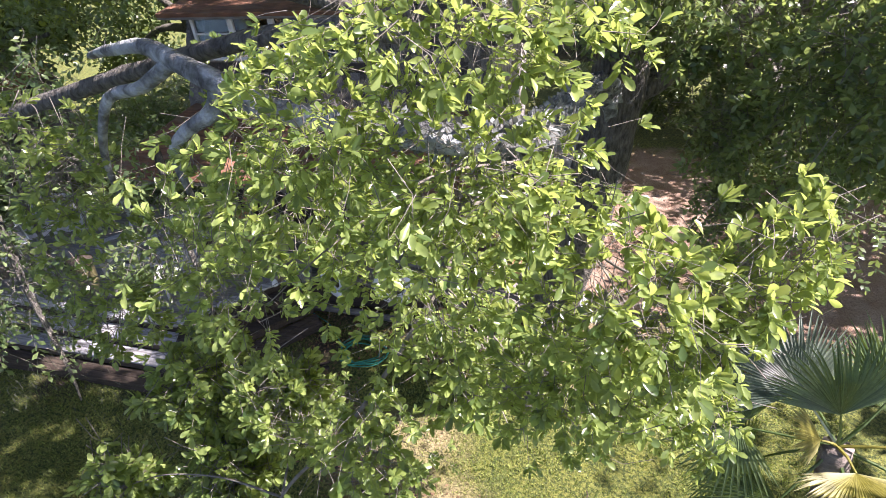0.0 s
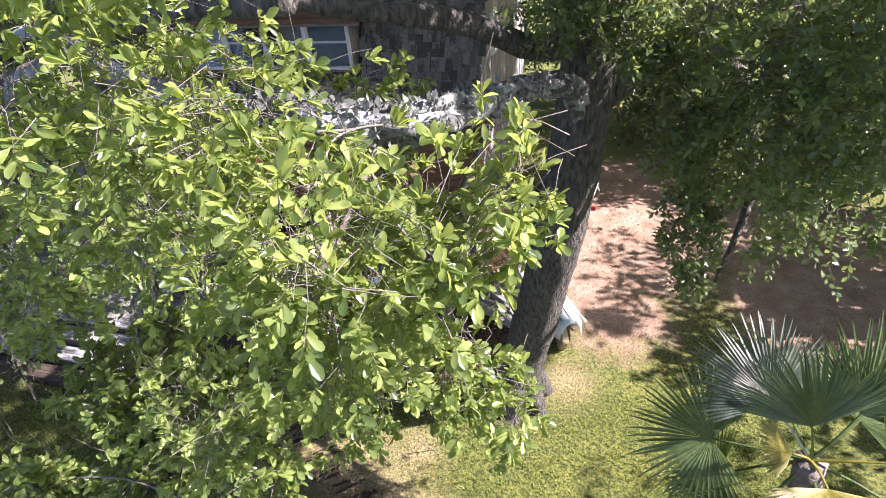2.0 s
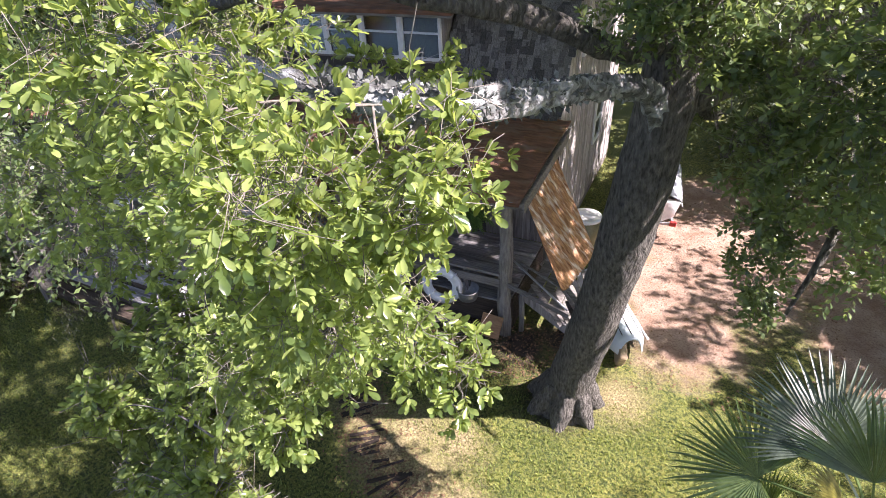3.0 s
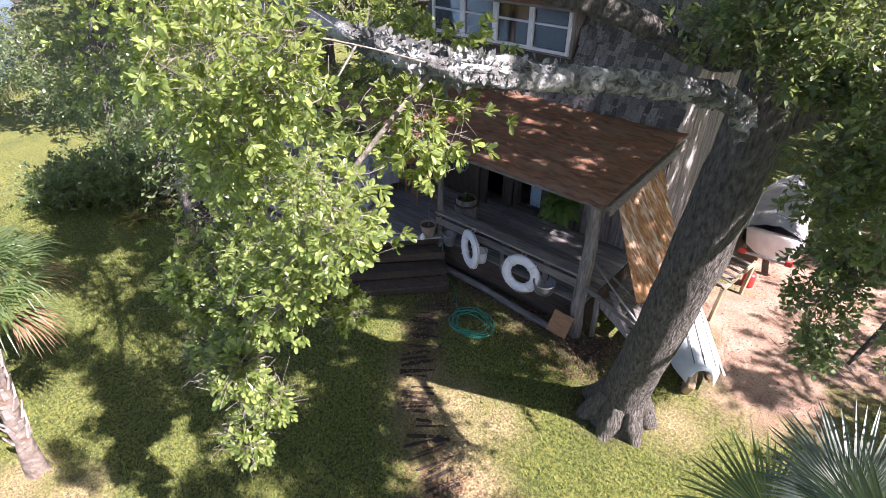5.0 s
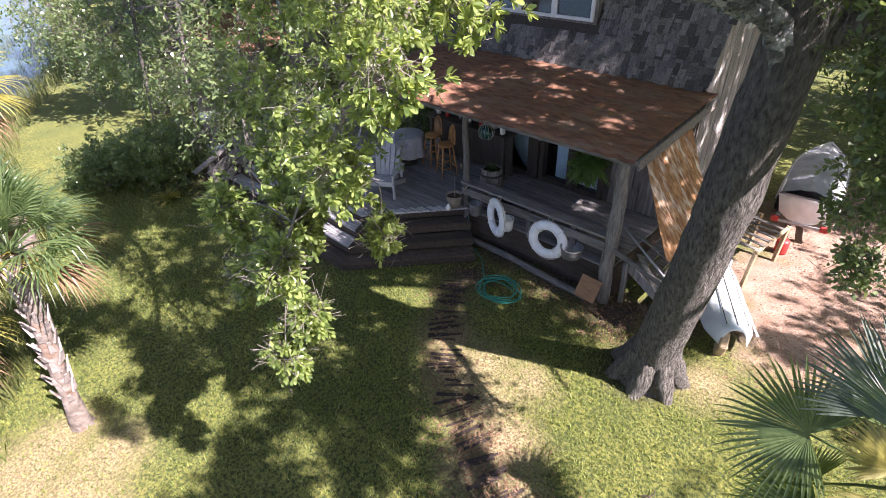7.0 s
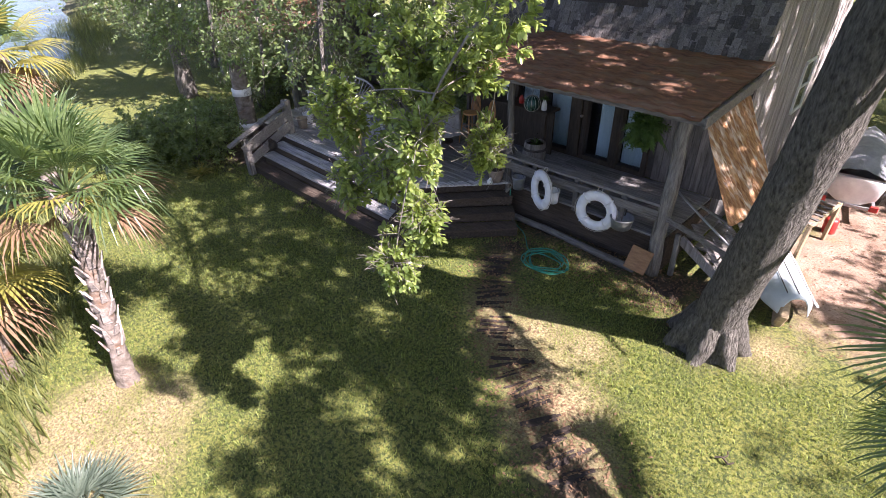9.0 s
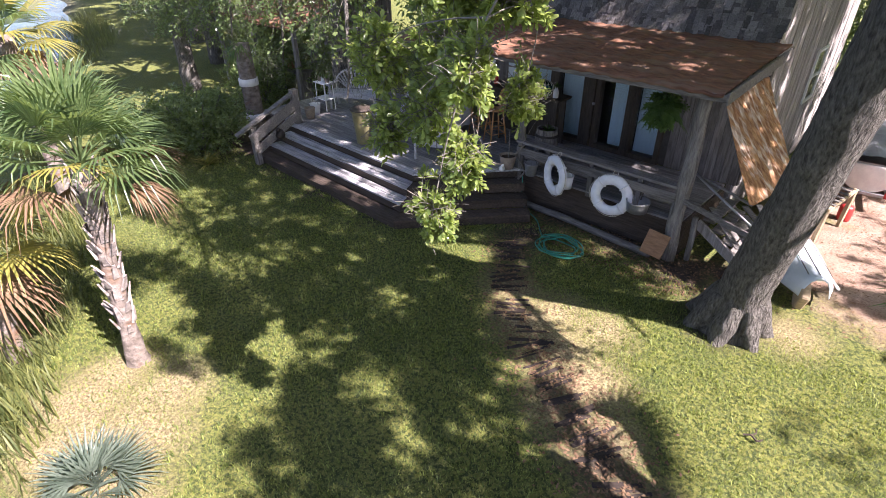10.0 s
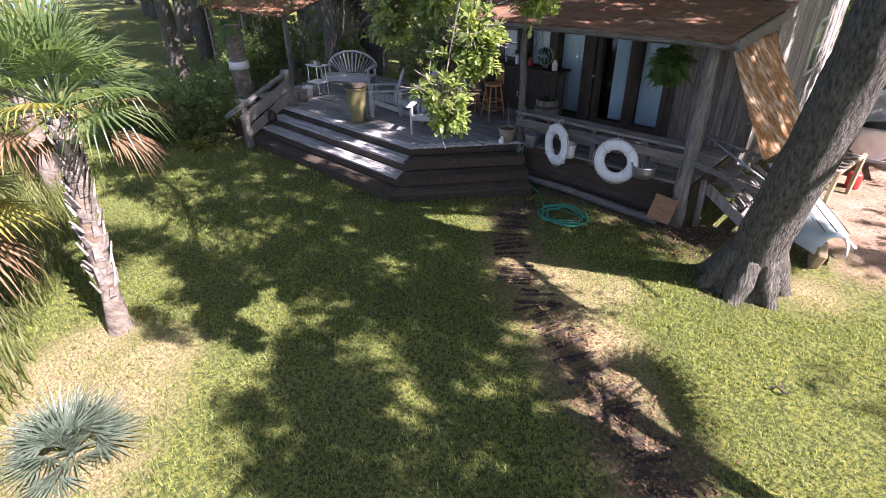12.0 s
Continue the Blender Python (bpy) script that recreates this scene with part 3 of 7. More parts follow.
while x < 0.02:
    w = rand(0.13, 0.17)
    x2 = min(x + w, 0.04)
    spans = [(0.72, 3.06)]
    for a, b in OPENINGS:
        if x2 > a - 0.06 and x < b + 0.06:
            spans = [(OPEN_HIGH + 0.06, 3.06)]
            if x2 < b - 0.0 and x > a:
                spans.append((0.72, OPEN_LOW - 0.04))
    if -3.22 < x < -2.86:
        spans = [(OPEN_HIGH + 0.06, 3.06)]
    for lo, hi in spans:
        part("board", Build().box(((x + x2) / 2, WALL_Y + 0.015 + rand(-0.003, 0.003), (lo + hi) / 2), (x2 - x - 0.008, 0.024, hi - lo), bevel=0.003), WALL_WOOD, wall_ob)
    x = x2
for i, (a, b) in enumerate(OPENINGS):
    kind_name = "glass_door" if i in (1, 2) else "window"
    door = part(kind_name, Build().box(((a + b) / 2, WALL_Y + 0.16, (OPEN_LOW + OPEN_HIGH) / 2), (b - a, 0.006, OPEN_HIGH - OPEN_LOW), bevel=0), PANE, house, "tall glazed door leaf" if i in (1, 2) else "tall fixed window")
    door.visible_shadow = False
    for px, w in ((a - 0.03, 0.10), (b + 0.03, 0.10)):
        part("frame", Build().box((px, WALL_Y - 0.012, (OPEN_LOW + OPEN_HIGH) / 2 - 0.02), (w, 0.075, OPEN_HIGH - OPEN_LOW + 0.1), bevel=0.006), DARK_FRAME, door)
    for pz, h in ((OPEN_LOW - 0.04, 0.12), (OPEN_HIGH + 0.03, 0.10)):
        part("frame", Build().box(((a + b) / 2, WALL_Y - 0.008, pz), (b - a + 0.16, 0.065, h), bevel=0.006), DARK_FRAME, door)
    # curtain behind the pane, gathered to one side in the doors
    fold = Build()
    span = (a + 0.005, b - 0.005) if i in (0, 3) else ((a + 0.005, b - 0.10) if i == 1 else (a + 0.20, b - 0.005))
    n = 26
    rows = []
    for k in range(n + 1):
        xx = span[0] + (span[1] - span[0]) * k / n
        rows.append((xx, WALL_Y + 0.20 + 0.012 * math.sin(k * 1.9) + 0.008 * math.sin(k * 4.1)))
    vv = [(p, q, OPEN_LOW) for p, q in rows] + [(p, q, OPEN_HIGH) for p, q in rows] + [(p, q + 0.004, OPEN_LOW) for p, q in rows] + [(p, q + 0.004, OPEN_HIGH) for p, q in rows]
    m1 = n + 1
    fold.add(vv, [(k, k + 1, m1 + k + 1, m1 + k) for k in range(n)] + [(2 * m1 + k, 2 * m1 + k + 1, 3 * m1 + k + 1, 3 * m1 + k) for k in range(n)])
    tagged(new("curtain", fold.mesh("curtain", CURTAIN, True)), "pale blue curtain hanging behind a glass door", "curtain", "curtains behind the glass")
part("door_post", Build().box((-3.04, WALL_Y - 0.03, 1.62), (0.17, 0.11, 1.75)), DARK_FRAME, house)
part("door_post", Build().box((-2.16, WALL_Y - 0.03, 1.62), (0.10, 0.09, 1.75)), DARK_FRAME, house)
part("door_handle", Build().lathe([(0.012, 0), (0.012, 0.03), (0.028, 0.035), (0.032, 0.055), (0.02, 0.07)], (-2.93, WALL_Y - 0.05, 1.66), 12, pose(0, 0, 0, 90, 0, 0)), GALVANISED, house, "round metal door knob", True)
# dim room behind the glass, the dimness put into its near-black colour
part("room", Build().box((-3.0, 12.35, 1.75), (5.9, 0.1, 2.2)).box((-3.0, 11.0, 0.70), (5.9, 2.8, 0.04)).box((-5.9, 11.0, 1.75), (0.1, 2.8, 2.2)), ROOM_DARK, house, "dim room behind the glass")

# the sloping shingled side, from the porch roof up
SL0, SL1 = Vector((9.55, 3.08)), Vector((10.62, 5.35))     # (y, z) at its foot and head
SLOPE = (SL1 - SL0).normalized()
NORM = Vector((-SLOPE.y, SLOPE.x))
HOUSE_L, HOUSE_R = -6.15, -0.02
prof = [(9.50, 0.0), (9.52, 3.0), (SL0.x + 0.06, SL0.y), (SL1.x + 0.06, SL1.y), (12.6, 6.4), (14.6, 5.35), (15.6, 3.05), (15.6, 0.0)]
# gable ends as boarded walls, roof and back as plates
for xa, xb in ((HOUSE_L, HOUSE_L + 0.1), (HOUSE_R - 0.12, HOUSE_R - 0.02)):
    n = len(prof)
    shell = Build().add([(xa, p, q) for p, q in prof] + [(xb, p, q) for p, q in prof], [tuple(range(n)), tuple(range(n, 2 * n))[::-1]] + [(i, (i + 1) % n, n + (i + 1) % n, n + i) for i in range(n)])
    part("gable_wall", shell, WALL_WOOD, house, "boarded gable wall")
for (ya, za), (yb, zb) in zip(prof[2:-1], prof[3:]):
    way = Vector((yb - ya, zb - za)).normalized()
    nn = Vector((way.y, -way.x)) * 0.05
    plate = Build().add([(HOUSE_L + 0.1, ya, za), (HOUSE_R - 0.12, ya, za), (HOUSE_R - 0.12, yb, zb), (HOUSE_L + 0.1, yb, zb),
               (HOUSE_L + 0.1, ya + nn.x, za + nn.y), (HOUSE_R - 0.12, ya + nn.x, za + nn.y), (HOUSE_R - 0.12, yb + nn.x, zb + nn.y), (HOUSE_L + 0.1, yb + nn.x, zb + nn.y)],
              [(0, 1, 2, 3), (7, 6, 5, 4), (0, 4, 5, 1), (1, 5, 6, 2), (2, 6, 7, 3), (3, 7, 4, 0)])
    panel = part("roof_panel", plate, DARK_FRAME if ya < 9.7 else SHINGLE, house, "roof slope of weathered shingles")
    if ya < 9.7:
        shingle_slope = panel

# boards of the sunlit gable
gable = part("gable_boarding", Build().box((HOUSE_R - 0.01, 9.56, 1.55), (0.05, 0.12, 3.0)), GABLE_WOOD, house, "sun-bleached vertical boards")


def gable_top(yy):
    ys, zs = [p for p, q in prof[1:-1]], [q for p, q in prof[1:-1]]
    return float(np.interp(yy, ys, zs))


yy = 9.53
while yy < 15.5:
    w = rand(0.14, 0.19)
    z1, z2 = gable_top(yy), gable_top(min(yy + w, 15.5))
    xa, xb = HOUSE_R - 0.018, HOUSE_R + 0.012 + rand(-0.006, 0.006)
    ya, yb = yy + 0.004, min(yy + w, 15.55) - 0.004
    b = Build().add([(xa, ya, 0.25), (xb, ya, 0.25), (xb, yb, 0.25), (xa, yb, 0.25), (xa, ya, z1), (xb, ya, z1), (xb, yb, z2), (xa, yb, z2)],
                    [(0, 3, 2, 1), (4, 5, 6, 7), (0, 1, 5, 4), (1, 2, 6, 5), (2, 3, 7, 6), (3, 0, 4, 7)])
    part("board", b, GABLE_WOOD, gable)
    yy += w
gw = part("window", Build().box((HOUSE_R + 0.02, 11.15, 4.25), (0.02, 0.36, 0.62), bevel=0), PANE, house, "small gable window with white frame")
for dy, dz, sy, sz in ((-0.2, 0, 0.05, 0.72), (0.2, 0, 0.05, 0.72), (0, 0.34, 0.45, 0.05), (0, -0.34, 0.45, 0.05)):
    part("frame", Build().box((HOUSE_R + 0.03, 11.15 + dy, 4.25 + dz), (0.05, sy, sz)), WHITE_PAINT, gw)
gw = part("window", Build().box((HOUSE_R + 0.02, 13.2, 2.0), (0.02, 0.7, 1.0), bevel=0), PANE, house, "gable window with white frame")
for dy, dz, sy, sz in ((-0.36, 0, 0.06, 1.1), (0.36, 0, 0.06, 1.1), (0, 0.52, 0.78, 0.06), (0, -0.52, 0.78, 0.06), (0, 0, 0.7, 0.04)):
    part("frame", Build().box((HOUSE_R + 0.03, 13.2 + dy, 2.0 + dz), (0.05, sy, sz)), WHITE_PAINT, gw)

# dormer with a row of windows
DX0, DX1, DY, DZ0, DZ1 = -5.78, -2.36, 9.92, 3.90, 4.78
dormer = part("dormer", Build().box(((DX0 + DX1) / 2, 10.5, DZ0 - 0.03), (DX1 - DX0 + 0.1, 1.1, 0.05)).box((DX0 - 0.02, 10.4, 4.34), (0.07, 0.95, 0.94)).box((DX1 + 0.02, 10.4, 4.34), (0.07, 0.95, 0.94)).box(((DX0 + DX1) / 2, 10.9, 4.34), (DX1 - DX0, 0.06, 0.94)), WALL_WOOD, house, "shed dormer with a row of windows")
part("dormer_roof", Build().box(((DX0 + DX1) / 2 + 0.05, 10.1, 4.90), (DX1 - DX0 + 0.75, 1.35, 0.07), (7, 0, 0)), RUST_ROOF, dormer, "rusty dormer roof")
part("fascia", Build().box(((DX0 + DX1) / 2 + 0.05, 9.46, 4.79), (DX1 - DX0 + 0.75, 0.03, 0.10)), GREY_WOOD, dormer)
pitch = (DX1 - DX0) / 4
for k in range(4):
    xa = DX0 + pitch * k
    pane = part("window", Build().box((xa + pitch / 2, DY, (DZ0 + DZ1) / 2), (pitch - 0.1, 0.008, DZ1 - DZ0 - 0.1), bevel=0), PANE, house, "white-framed upstairs window")
    for dx, dz, sx, sz in ((0.03, 0, 0.06, DZ1 - DZ0), (pitch - 0.03, 0, 0.06, DZ1 - DZ0)):
        part("frame", Build().box((xa + dx, DY - 0.02, (DZ0 + DZ1) / 2), (sx, 0.06, sz)), WHITE_PAINT, pane)
    for pz, h in ((DZ0 + 0.03, 0.06), (DZ1 - 0.03, 0.06), ((DZ0 + DZ1) / 2 + 0.05, 0.035)):
        part("frame", Build().box((xa + pitch / 2, DY - 0.016, pz), (pitch - 0.12, 0.05, h)), WHITE_PAINT, pane)

# porch roof
porch = thing("porch", "open porch with log posts and a rusty low-sloped roof", "porch")
PR_L, PR_R = -6.0, 0.18
sheet_roof = Build()
n, mrow = 90, 14
pv = []
for j in range(mrow + 1):
    for i in range(n + 1):
        xx = PR_L + (PR_R - PR_L) * i / n
        yy = 6.84 + (9.62 - 6.84) * j / mrow
        zz = 2.95 + 0.20 * j / mrow + 0.010 * math.sin(i * 1.55) + 0.02 * noise.noise((xx * 0.9, yy * 0.9, 0)) + (-0.03 if j == 0 else 0)
        pv.append((xx, yy + (0.03 * noise.noise((xx * 2, 3, 1)) if j == 0 else 0), zz))
nv = len(pv)
pf = [(j * (n + 1) + i, j * (n + 1) + i + 1, (j + 1) * (n + 1) + i + 1, (j + 1) * (n + 1) + i) for j in range(mrow) for i in range(n)]
pv2 = [(a, b, c - 0.03) for a, b, c in pv]
rim = [i for i in range(n + 1)] + [(j + 1) * (n + 1) - 1 for j in range(1, mrow + 1)] + [mrow * (n + 1) + i for i in range(n - 1, -1, -1)] + [j * (n + 1) for j in range(mrow - 1, 0, -1)]
pf2 = [tuple(nv + q for q in f[::-1]) for f in pf] + [(rim[k], rim[(k + 1) % len(rim)], nv + rim[(k + 1) % len(rim)], nv + rim[k]) for k in range(len(rim))]
sheet_roof.add(pv + pv2, pf + pf2)
part("roof", sheet_roof, RUST_ROOF, porch, "rusty metal roof strewn with pine needles", True)
part("beam", Build().beam((-5.95, 7.40, 2.80), (0.16, 7.40, 2.80), 0.10, 0.16), GREY_WOOD, porch)
part("fascia", Build().beam((-5.95, 6.90, 2.87), (0.24, 6.90, 2.87), 0.03, 0.10), GREY_WOOD, porch)
for k in range(11):
    xx = -5.9 + k * 0.61
    part("rafter", Build().beam((xx, 6.93, 2.86), (xx, 9.42, 3.04), 0.05, 0.10), GREY_WOOD, porch)
part("end_board", Build().beam((0.235, 6.88, 2.86), (0.235, 9.5, 3.05), 0.03, 0.16), GREY_WOOD, porch)


def log_post(name, x, y, z0, z1, r, parent, seed):
    pts = [(x + 0.02 * math.sin(k * 1.3 + seed), y + 0.02 * math.cos(k * 1.7 + seed), z0 + (z1 - z0) * k / 9) for k in range(10)]
    return part(name, Build().tube(pts, [r * (1.12 - 0.02 * k) for k in range(10)], 12, 0.16, seed), GREY_WOOD_UP, parent, "knotty grey log post", True)


log_post("post", -0.20, 7.45, 0.0, 2.76, 0.105, porch, 1)
log_post("post", -3.34, 7.46, 0.0, 2.76, 0.062, porch, 2)
# twisted vine up the thin post
vine = []
for k in range(40):
    a, z = k * 0.42, 0.02 + k * 0.042
    vine.append((-3.31 + (0.085 + 0.03 * math.sin(k * 0.9)) * math.cos(a), 7.40 + (0.085 + 0.03 * math.sin(k * 0.9)) * math.sin(a), z))
single("climbing_vine", Build().tube(vine, 0.017, 6, 0.3, 3).tube([(p[0] + 0.03, p[1] - 0.03, p[2]) for p in vine[::2]], 0.012, 5, 0.3, 5), TWIG_BARK, "bare twisted vine winding up the thin porch post", "vine", smooth=True)
# railing with its wide top board
prail = thing("porch_railing", "grey plank porch railing with a wide top board", "railing")
part("top_board", Build().beam((-3.36, 7.44, 1.30), (-0.26, 7.44, 1.31), 0.24, 0.045), GREY_WOOD, prail)
part("rail_board", Build().beam((-3.36, 7.36, 1.12), (-0.26, 7.36, 1.13), 0.035, 0.15), GREY_WOOD, prail)
part("rail_board", Build().beam((-3.3, 7.52, 0.98), (-0.26, 7.52, 0.98), 0.035, 0.12), GREY_WOOD, prail)
part("seat_board", Build().beam((-3.30, 7.72, 1.16), (-0.26, 7.72, 1.16), 0.20, 0.035), GREY_WOOD, prail)
for px in (-1.80, -2.7, -0.9):
    part("post", Build().box((px, 7.46, 0.95), (0.09, 0.09, 0.66)), GREY_WOOD_UP, prail)
single("sill_log", Build().tube(bend([(-3.15, 7.34, 0.07), (-2.2, 7.33, 0.09), (-1.2, 7.27, 0.08), (-0.42, 7.26, 0.06)]), 0.065, 9, 0.2, 6), GREY_WOOD, "weathered edging log lying under the porch", "log", smooth=True)


# shingles of the steep side, each a piece of its own
random.seed(19)
SHINGLE_SHAPES = []
SHINGLE_FACES = [(0, 3, 2, 1), (4, 5, 6, 7), (0, 1, 5, 4), (1, 2, 6, 5), (2, 3, 7, 6), (3, 0, 4, 7)]
for w in (0.075, 0.095, 0.11, 0.125, 0.145):
    for cut in (-0.010, 0.008):
        t0, t1, L = 0.020, 0.004, 0.20
        v = [(-w / 2, 0, 0), (w / 2, 0, 0), (w / 2, L, 0), (-w / 2, L, 0), (-w / 2, cut, t0), (w / 2, -cut, t0), (w / 2, L, t1), (-w / 2, L, t1)]
        SHINGLE_SHAPES.append((w, v, Build().add(v, SHINGLE_FACES).mesh("shingle", SHINGLE)))
SLOPE_LEN = (SL1 - SL0).length
slope_turn = math.degrees(math.atan2(SLOPE.y, SLOPE.x))
row = 0
spare = Build()
while row * 0.125 < SLOPE_LEN - 0.08:
    along = row * 0.125
    yy, zz = SL0.x + SLOPE.x * along, SL0.y + SLOPE.y * along
    x = HOUSE_L + 0.02 + rand(0, 0.06)
    lift = rand(-0.012, 0.012)
    while x < HOUSE_R - 0.02:
        w, shape, data = random.choice(SHINGLE_SHAPES)
        mid = x + w / 2
        x += w + rand(0.005, 0.014)
        if DX0 - 0.12 < mid < DX1 + 0.14 and zz > DZ0 - 0.30:
            continue
        off = NORM * (0.030 + rand(-0.004, 0.008))
        at = pose(mid, yy + off.x, zz + off.y + lift - rand(0.0, 0.03), slope_turn + 4 + rand(-2, 2), 0, rand(-2, 2))
        if mid > -1.35 or (row < 5 and mid > -2.4):
            part("shingle", data, None, shingle_slope, at=at)
        else:
            spare.add([at @ Vector(q) for q in shape], SHINGLE_FACES)
    row += 1
part("shingle_work", spare, SHINGLE_ROWS, shingle_slope, kind="stuff")


# ---- the live oak ----
def unit(a):
    return a / (np.linalg.norm(a, axis=1, keepdims=True) + 1e-9)


def sprays(name, blobs, material, parent, seed, leaf=(0.035, 0.065), per_twig=12, droop=0.35, shape=(LEAF_V, LEAF_F), twig_material=None, twig_len=(0.16, 0.34), label="", rosette=False):
    """Leafy twigs that fill rounded blobs (centre, radii, number of twigs); each twig carries leaves along it and a rosette at its tip."""
    rng = np.random.default_rng(seed)
    P, W, U, S = [], [], [], []
    tv, tf = [], []
    for (cx, cy, cz), (rx, ry, rz), count in blobs:
        d = unit(rng.normal(size=(count, 3)))
        r = rng.uniform(0.25, 1.0, (count, 1)) ** 0.55
        lump = 1 + 0.28 * np.sin(d[:, :1] * 5 + seed) * np.cos(d[:, 1:2] * 4 + cx * 3) + 0.15 * np.sin(d[:, 2:3] * 9)
        tip = np.array((cx, cy, cz)) + d * r * lump * np.array((rx, ry, rz))
        out = unit(d + rng.normal(size=(count, 3)) * 0.55 + np.array((0, 0, -droop)))
        length = rng.uniform(*twig_len, (count, 1))
        side = unit(np.cross(out, rng.normal(size=(count, 3))))
        for k in range(per_twig):
            s = 0.2 + 0.8 * (k / (per_twig - 1)) ** 0.6
            if rosette:
                s = 0.80 + 0.20 * k / (per_twig - 1)
            sag = -droop * 0.12 * (s - 0.3) ** 2
            base = tip - out * length * (1 - s) + np.array((0, 0, sag))
            ang = k * 2.4 + rng.uniform(-0.5, 0.5, (count, 1))
            side2 = np.cross(out, side)
            away = side * np.cos(ang) + side2 * np.sin(ang)
            P.append(base)
            W.append(unit(out * (rng.uniform(0.1, 0.6, (count, 1)) + (0.5 * s if rosette else 0.3)) + away * rng.uniform(0.6, 1.0, (count, 1)) + np.array((0, 0, 0.12))))
            U.append(unit(np.array((0, 0, 1.0)) + rng.normal(size=(count, 3)) * 0.55))
            S.append(rng.uniform(*leaf, count) * (0.8 + 0.25 * s))
        if twig_material:
            a, b = tip - out * length * 1.05, tip
            mid = (a + b) / 2 + rng.normal(size=(count, 3)) * length * 0.07
            s1, s2 = side, np.cross(out, side)
            ring = []
            slim = min(1.0, (twig_len[1] / 0.24) ** 1.3)
            for p, rad in ((a, 0.0023 * slim), (mid, 0.0017 * slim), (b, 0.0009 * slim)):
                for q in range(3):
                    an = 2 * math.pi * q / 3
                    ring.append(p + rad * (s1 * math.cos(an) + s2 * math.sin(an)))
            tv.append(np.stack(ring, 1))
    mesh = leaves(name, np.concatenate(P), np.concatenate(W), np.concatenate(U), np.concatenate(S), material, shape)
    ob = part(name, mesh, None, parent, label, kind="stuff")
    if twig_material:
        v = np.concatenate(tv)
        base = (np.arange(len(v)) * 9)[:, None, None]
        f = np.array([(0, 1, 4, 3), (1, 2, 5, 4), (2, 0, 3, 5), (3, 4, 7, 6), (4, 5, 8, 7), (5, 3, 6, 8)])[None] + base
        part("twig", mesh_from_arrays("twig", v.reshape(-1, 3), f.reshape(-1, 4), twig_material), None, parent, kind="stuff")
    return ob


oak = thing("oak_tree", "large leaning live oak with grey bark and pendulous leafy branches", "tree", at=(1.15, 6.35, 0))
oak_inv = Matrix.Translation((-1.15, -6.35, 0))


def oak_part(name, build, material, label="", smooth=True):
    ob = part(name, build, material, oak, label, smooth, at=oak_inv)
    return ob


trunk_line = bend([(1.14, 6.38, -0.25), (1.17, 6.32, 0.2), (1.28, 6.16, 0.9), (1.42, 5.98, 1.7), (1.58, 5.76, 2.7), (1.71, 5.56, 3.6), (1.82, 5.42, 4.6), (1.92, 5.40, 5.8), (2.2, 5.6, 7.2)], 7)
trunk_r = [float(np.interp(p.z, [-0.25, 0.0, 0.2, 0.5, 1.2, 2.5, 3.6, 5.0, 7.2], [0.54, 0.46, 0.38, 0.325, 0.285, 0.265, 0.26, 0.235, 0.17])) for p in trunk_line]
tb = Build().tube(trunk_line, trunk_r, 48, 0.10, 2)
for a in range(7):
    an = a * 0.9 + 0.3
    c, s = math.cos(an), math.sin(an)
    tb.tube(bend([(1.23 + 0.22 * c, 6.22 + 0.22 * s, 0.65), (1.18 + 0.33 * c, 6.31 + 0.33 * s, 0.25), (1.15 + 0.46 * c, 6.36 + 0.46 * s, 0.04), (1.15 + 0.62 * c, 6.36 + 0.62 * s, -0.10)], 5), lerp_list([0.12, 0.16, 0.12, 0.04], 16), 12, 0.2, a)
oak_part("trunk", tb, OAK_BARK, "thick leaning trunk with furrowed grey bark")
# limb with pale lichen that reaches over the lawn, and the branches it carries
def limb(name, points, radii, sides, rough, seed, material, label):
    pts = bend(points, 8)
    return oak_part(name, Build().tube(pts, lerp_list(radii, len(pts)), sides, rough, seed), material, label)


limb("limb", [(1.88, 5.45, 4.6), (1.76, 4.95, 5.12), (1.59, 4.02, 5.42), (1.48, 2.76, 5.72), (1.34, 2.25, 5.84), (0.90, 2.28, 5.86)], [0.10, 0.085, 0.068, 0.055, 0.05, 0.04], 24, 0.6, 5, LICHEN_BARK, "horizontal limb crusted with pale lichen")
limb("limb", [(2.0, 5.42, 5.3), (1.86, 5.25, 5.5), (1.53, 4.9, 5.43), (1.04, 4.2, 5.77), (0.65, 3.6, 5.94), (-0.3, 3.3, 6.2)], [0.15, 0.12, 0.09, 0.07, 0.05, 0.03], 14, 0.25, 6, OAK_BARK, "upper limb of dark grey bark")
limb("branch", [(0.90, 2.28, 5.86), (0.62, 2.16, 5.96), (0.47, 2.14, 6.05), (0.22, 2.26, 6.09), (0.0, 2.38, 6.10), (-0.28, 2.52, 6.05), (-0.7, 2.8, 5.95)], [0.04, 0.036, 0.034, 0.032, 0.028, 0.024, 0.016], 12, 0.3, 7, LICHEN_BARK, "crooked pale branch")
limb("branch", [(0.46, 2.15, 6.04), (0.40, 2.16, 5.95), (0.27, 2.14, 5.87), (0.20, 2.14, 5.78), (0.16, 2.2, 5.5)], [0.030, 0.027, 0.022, 0.017, 0.008], 10, 0.3, 8, LICHEN_BARK, "crooked pale branch")
limb("branch", [(0.22, 2.26, 6.08), (0.02, 2.3, 5.98), (-0.22, 2.35, 5.90), (-0.42, 2.4, 5.62), (-0.50, 2.45, 5.2)], [0.028, 0.025, 0.021, 0.016, 0.008], 10, 0.3, 9, LICHEN_BARK, "crooked pale branch")
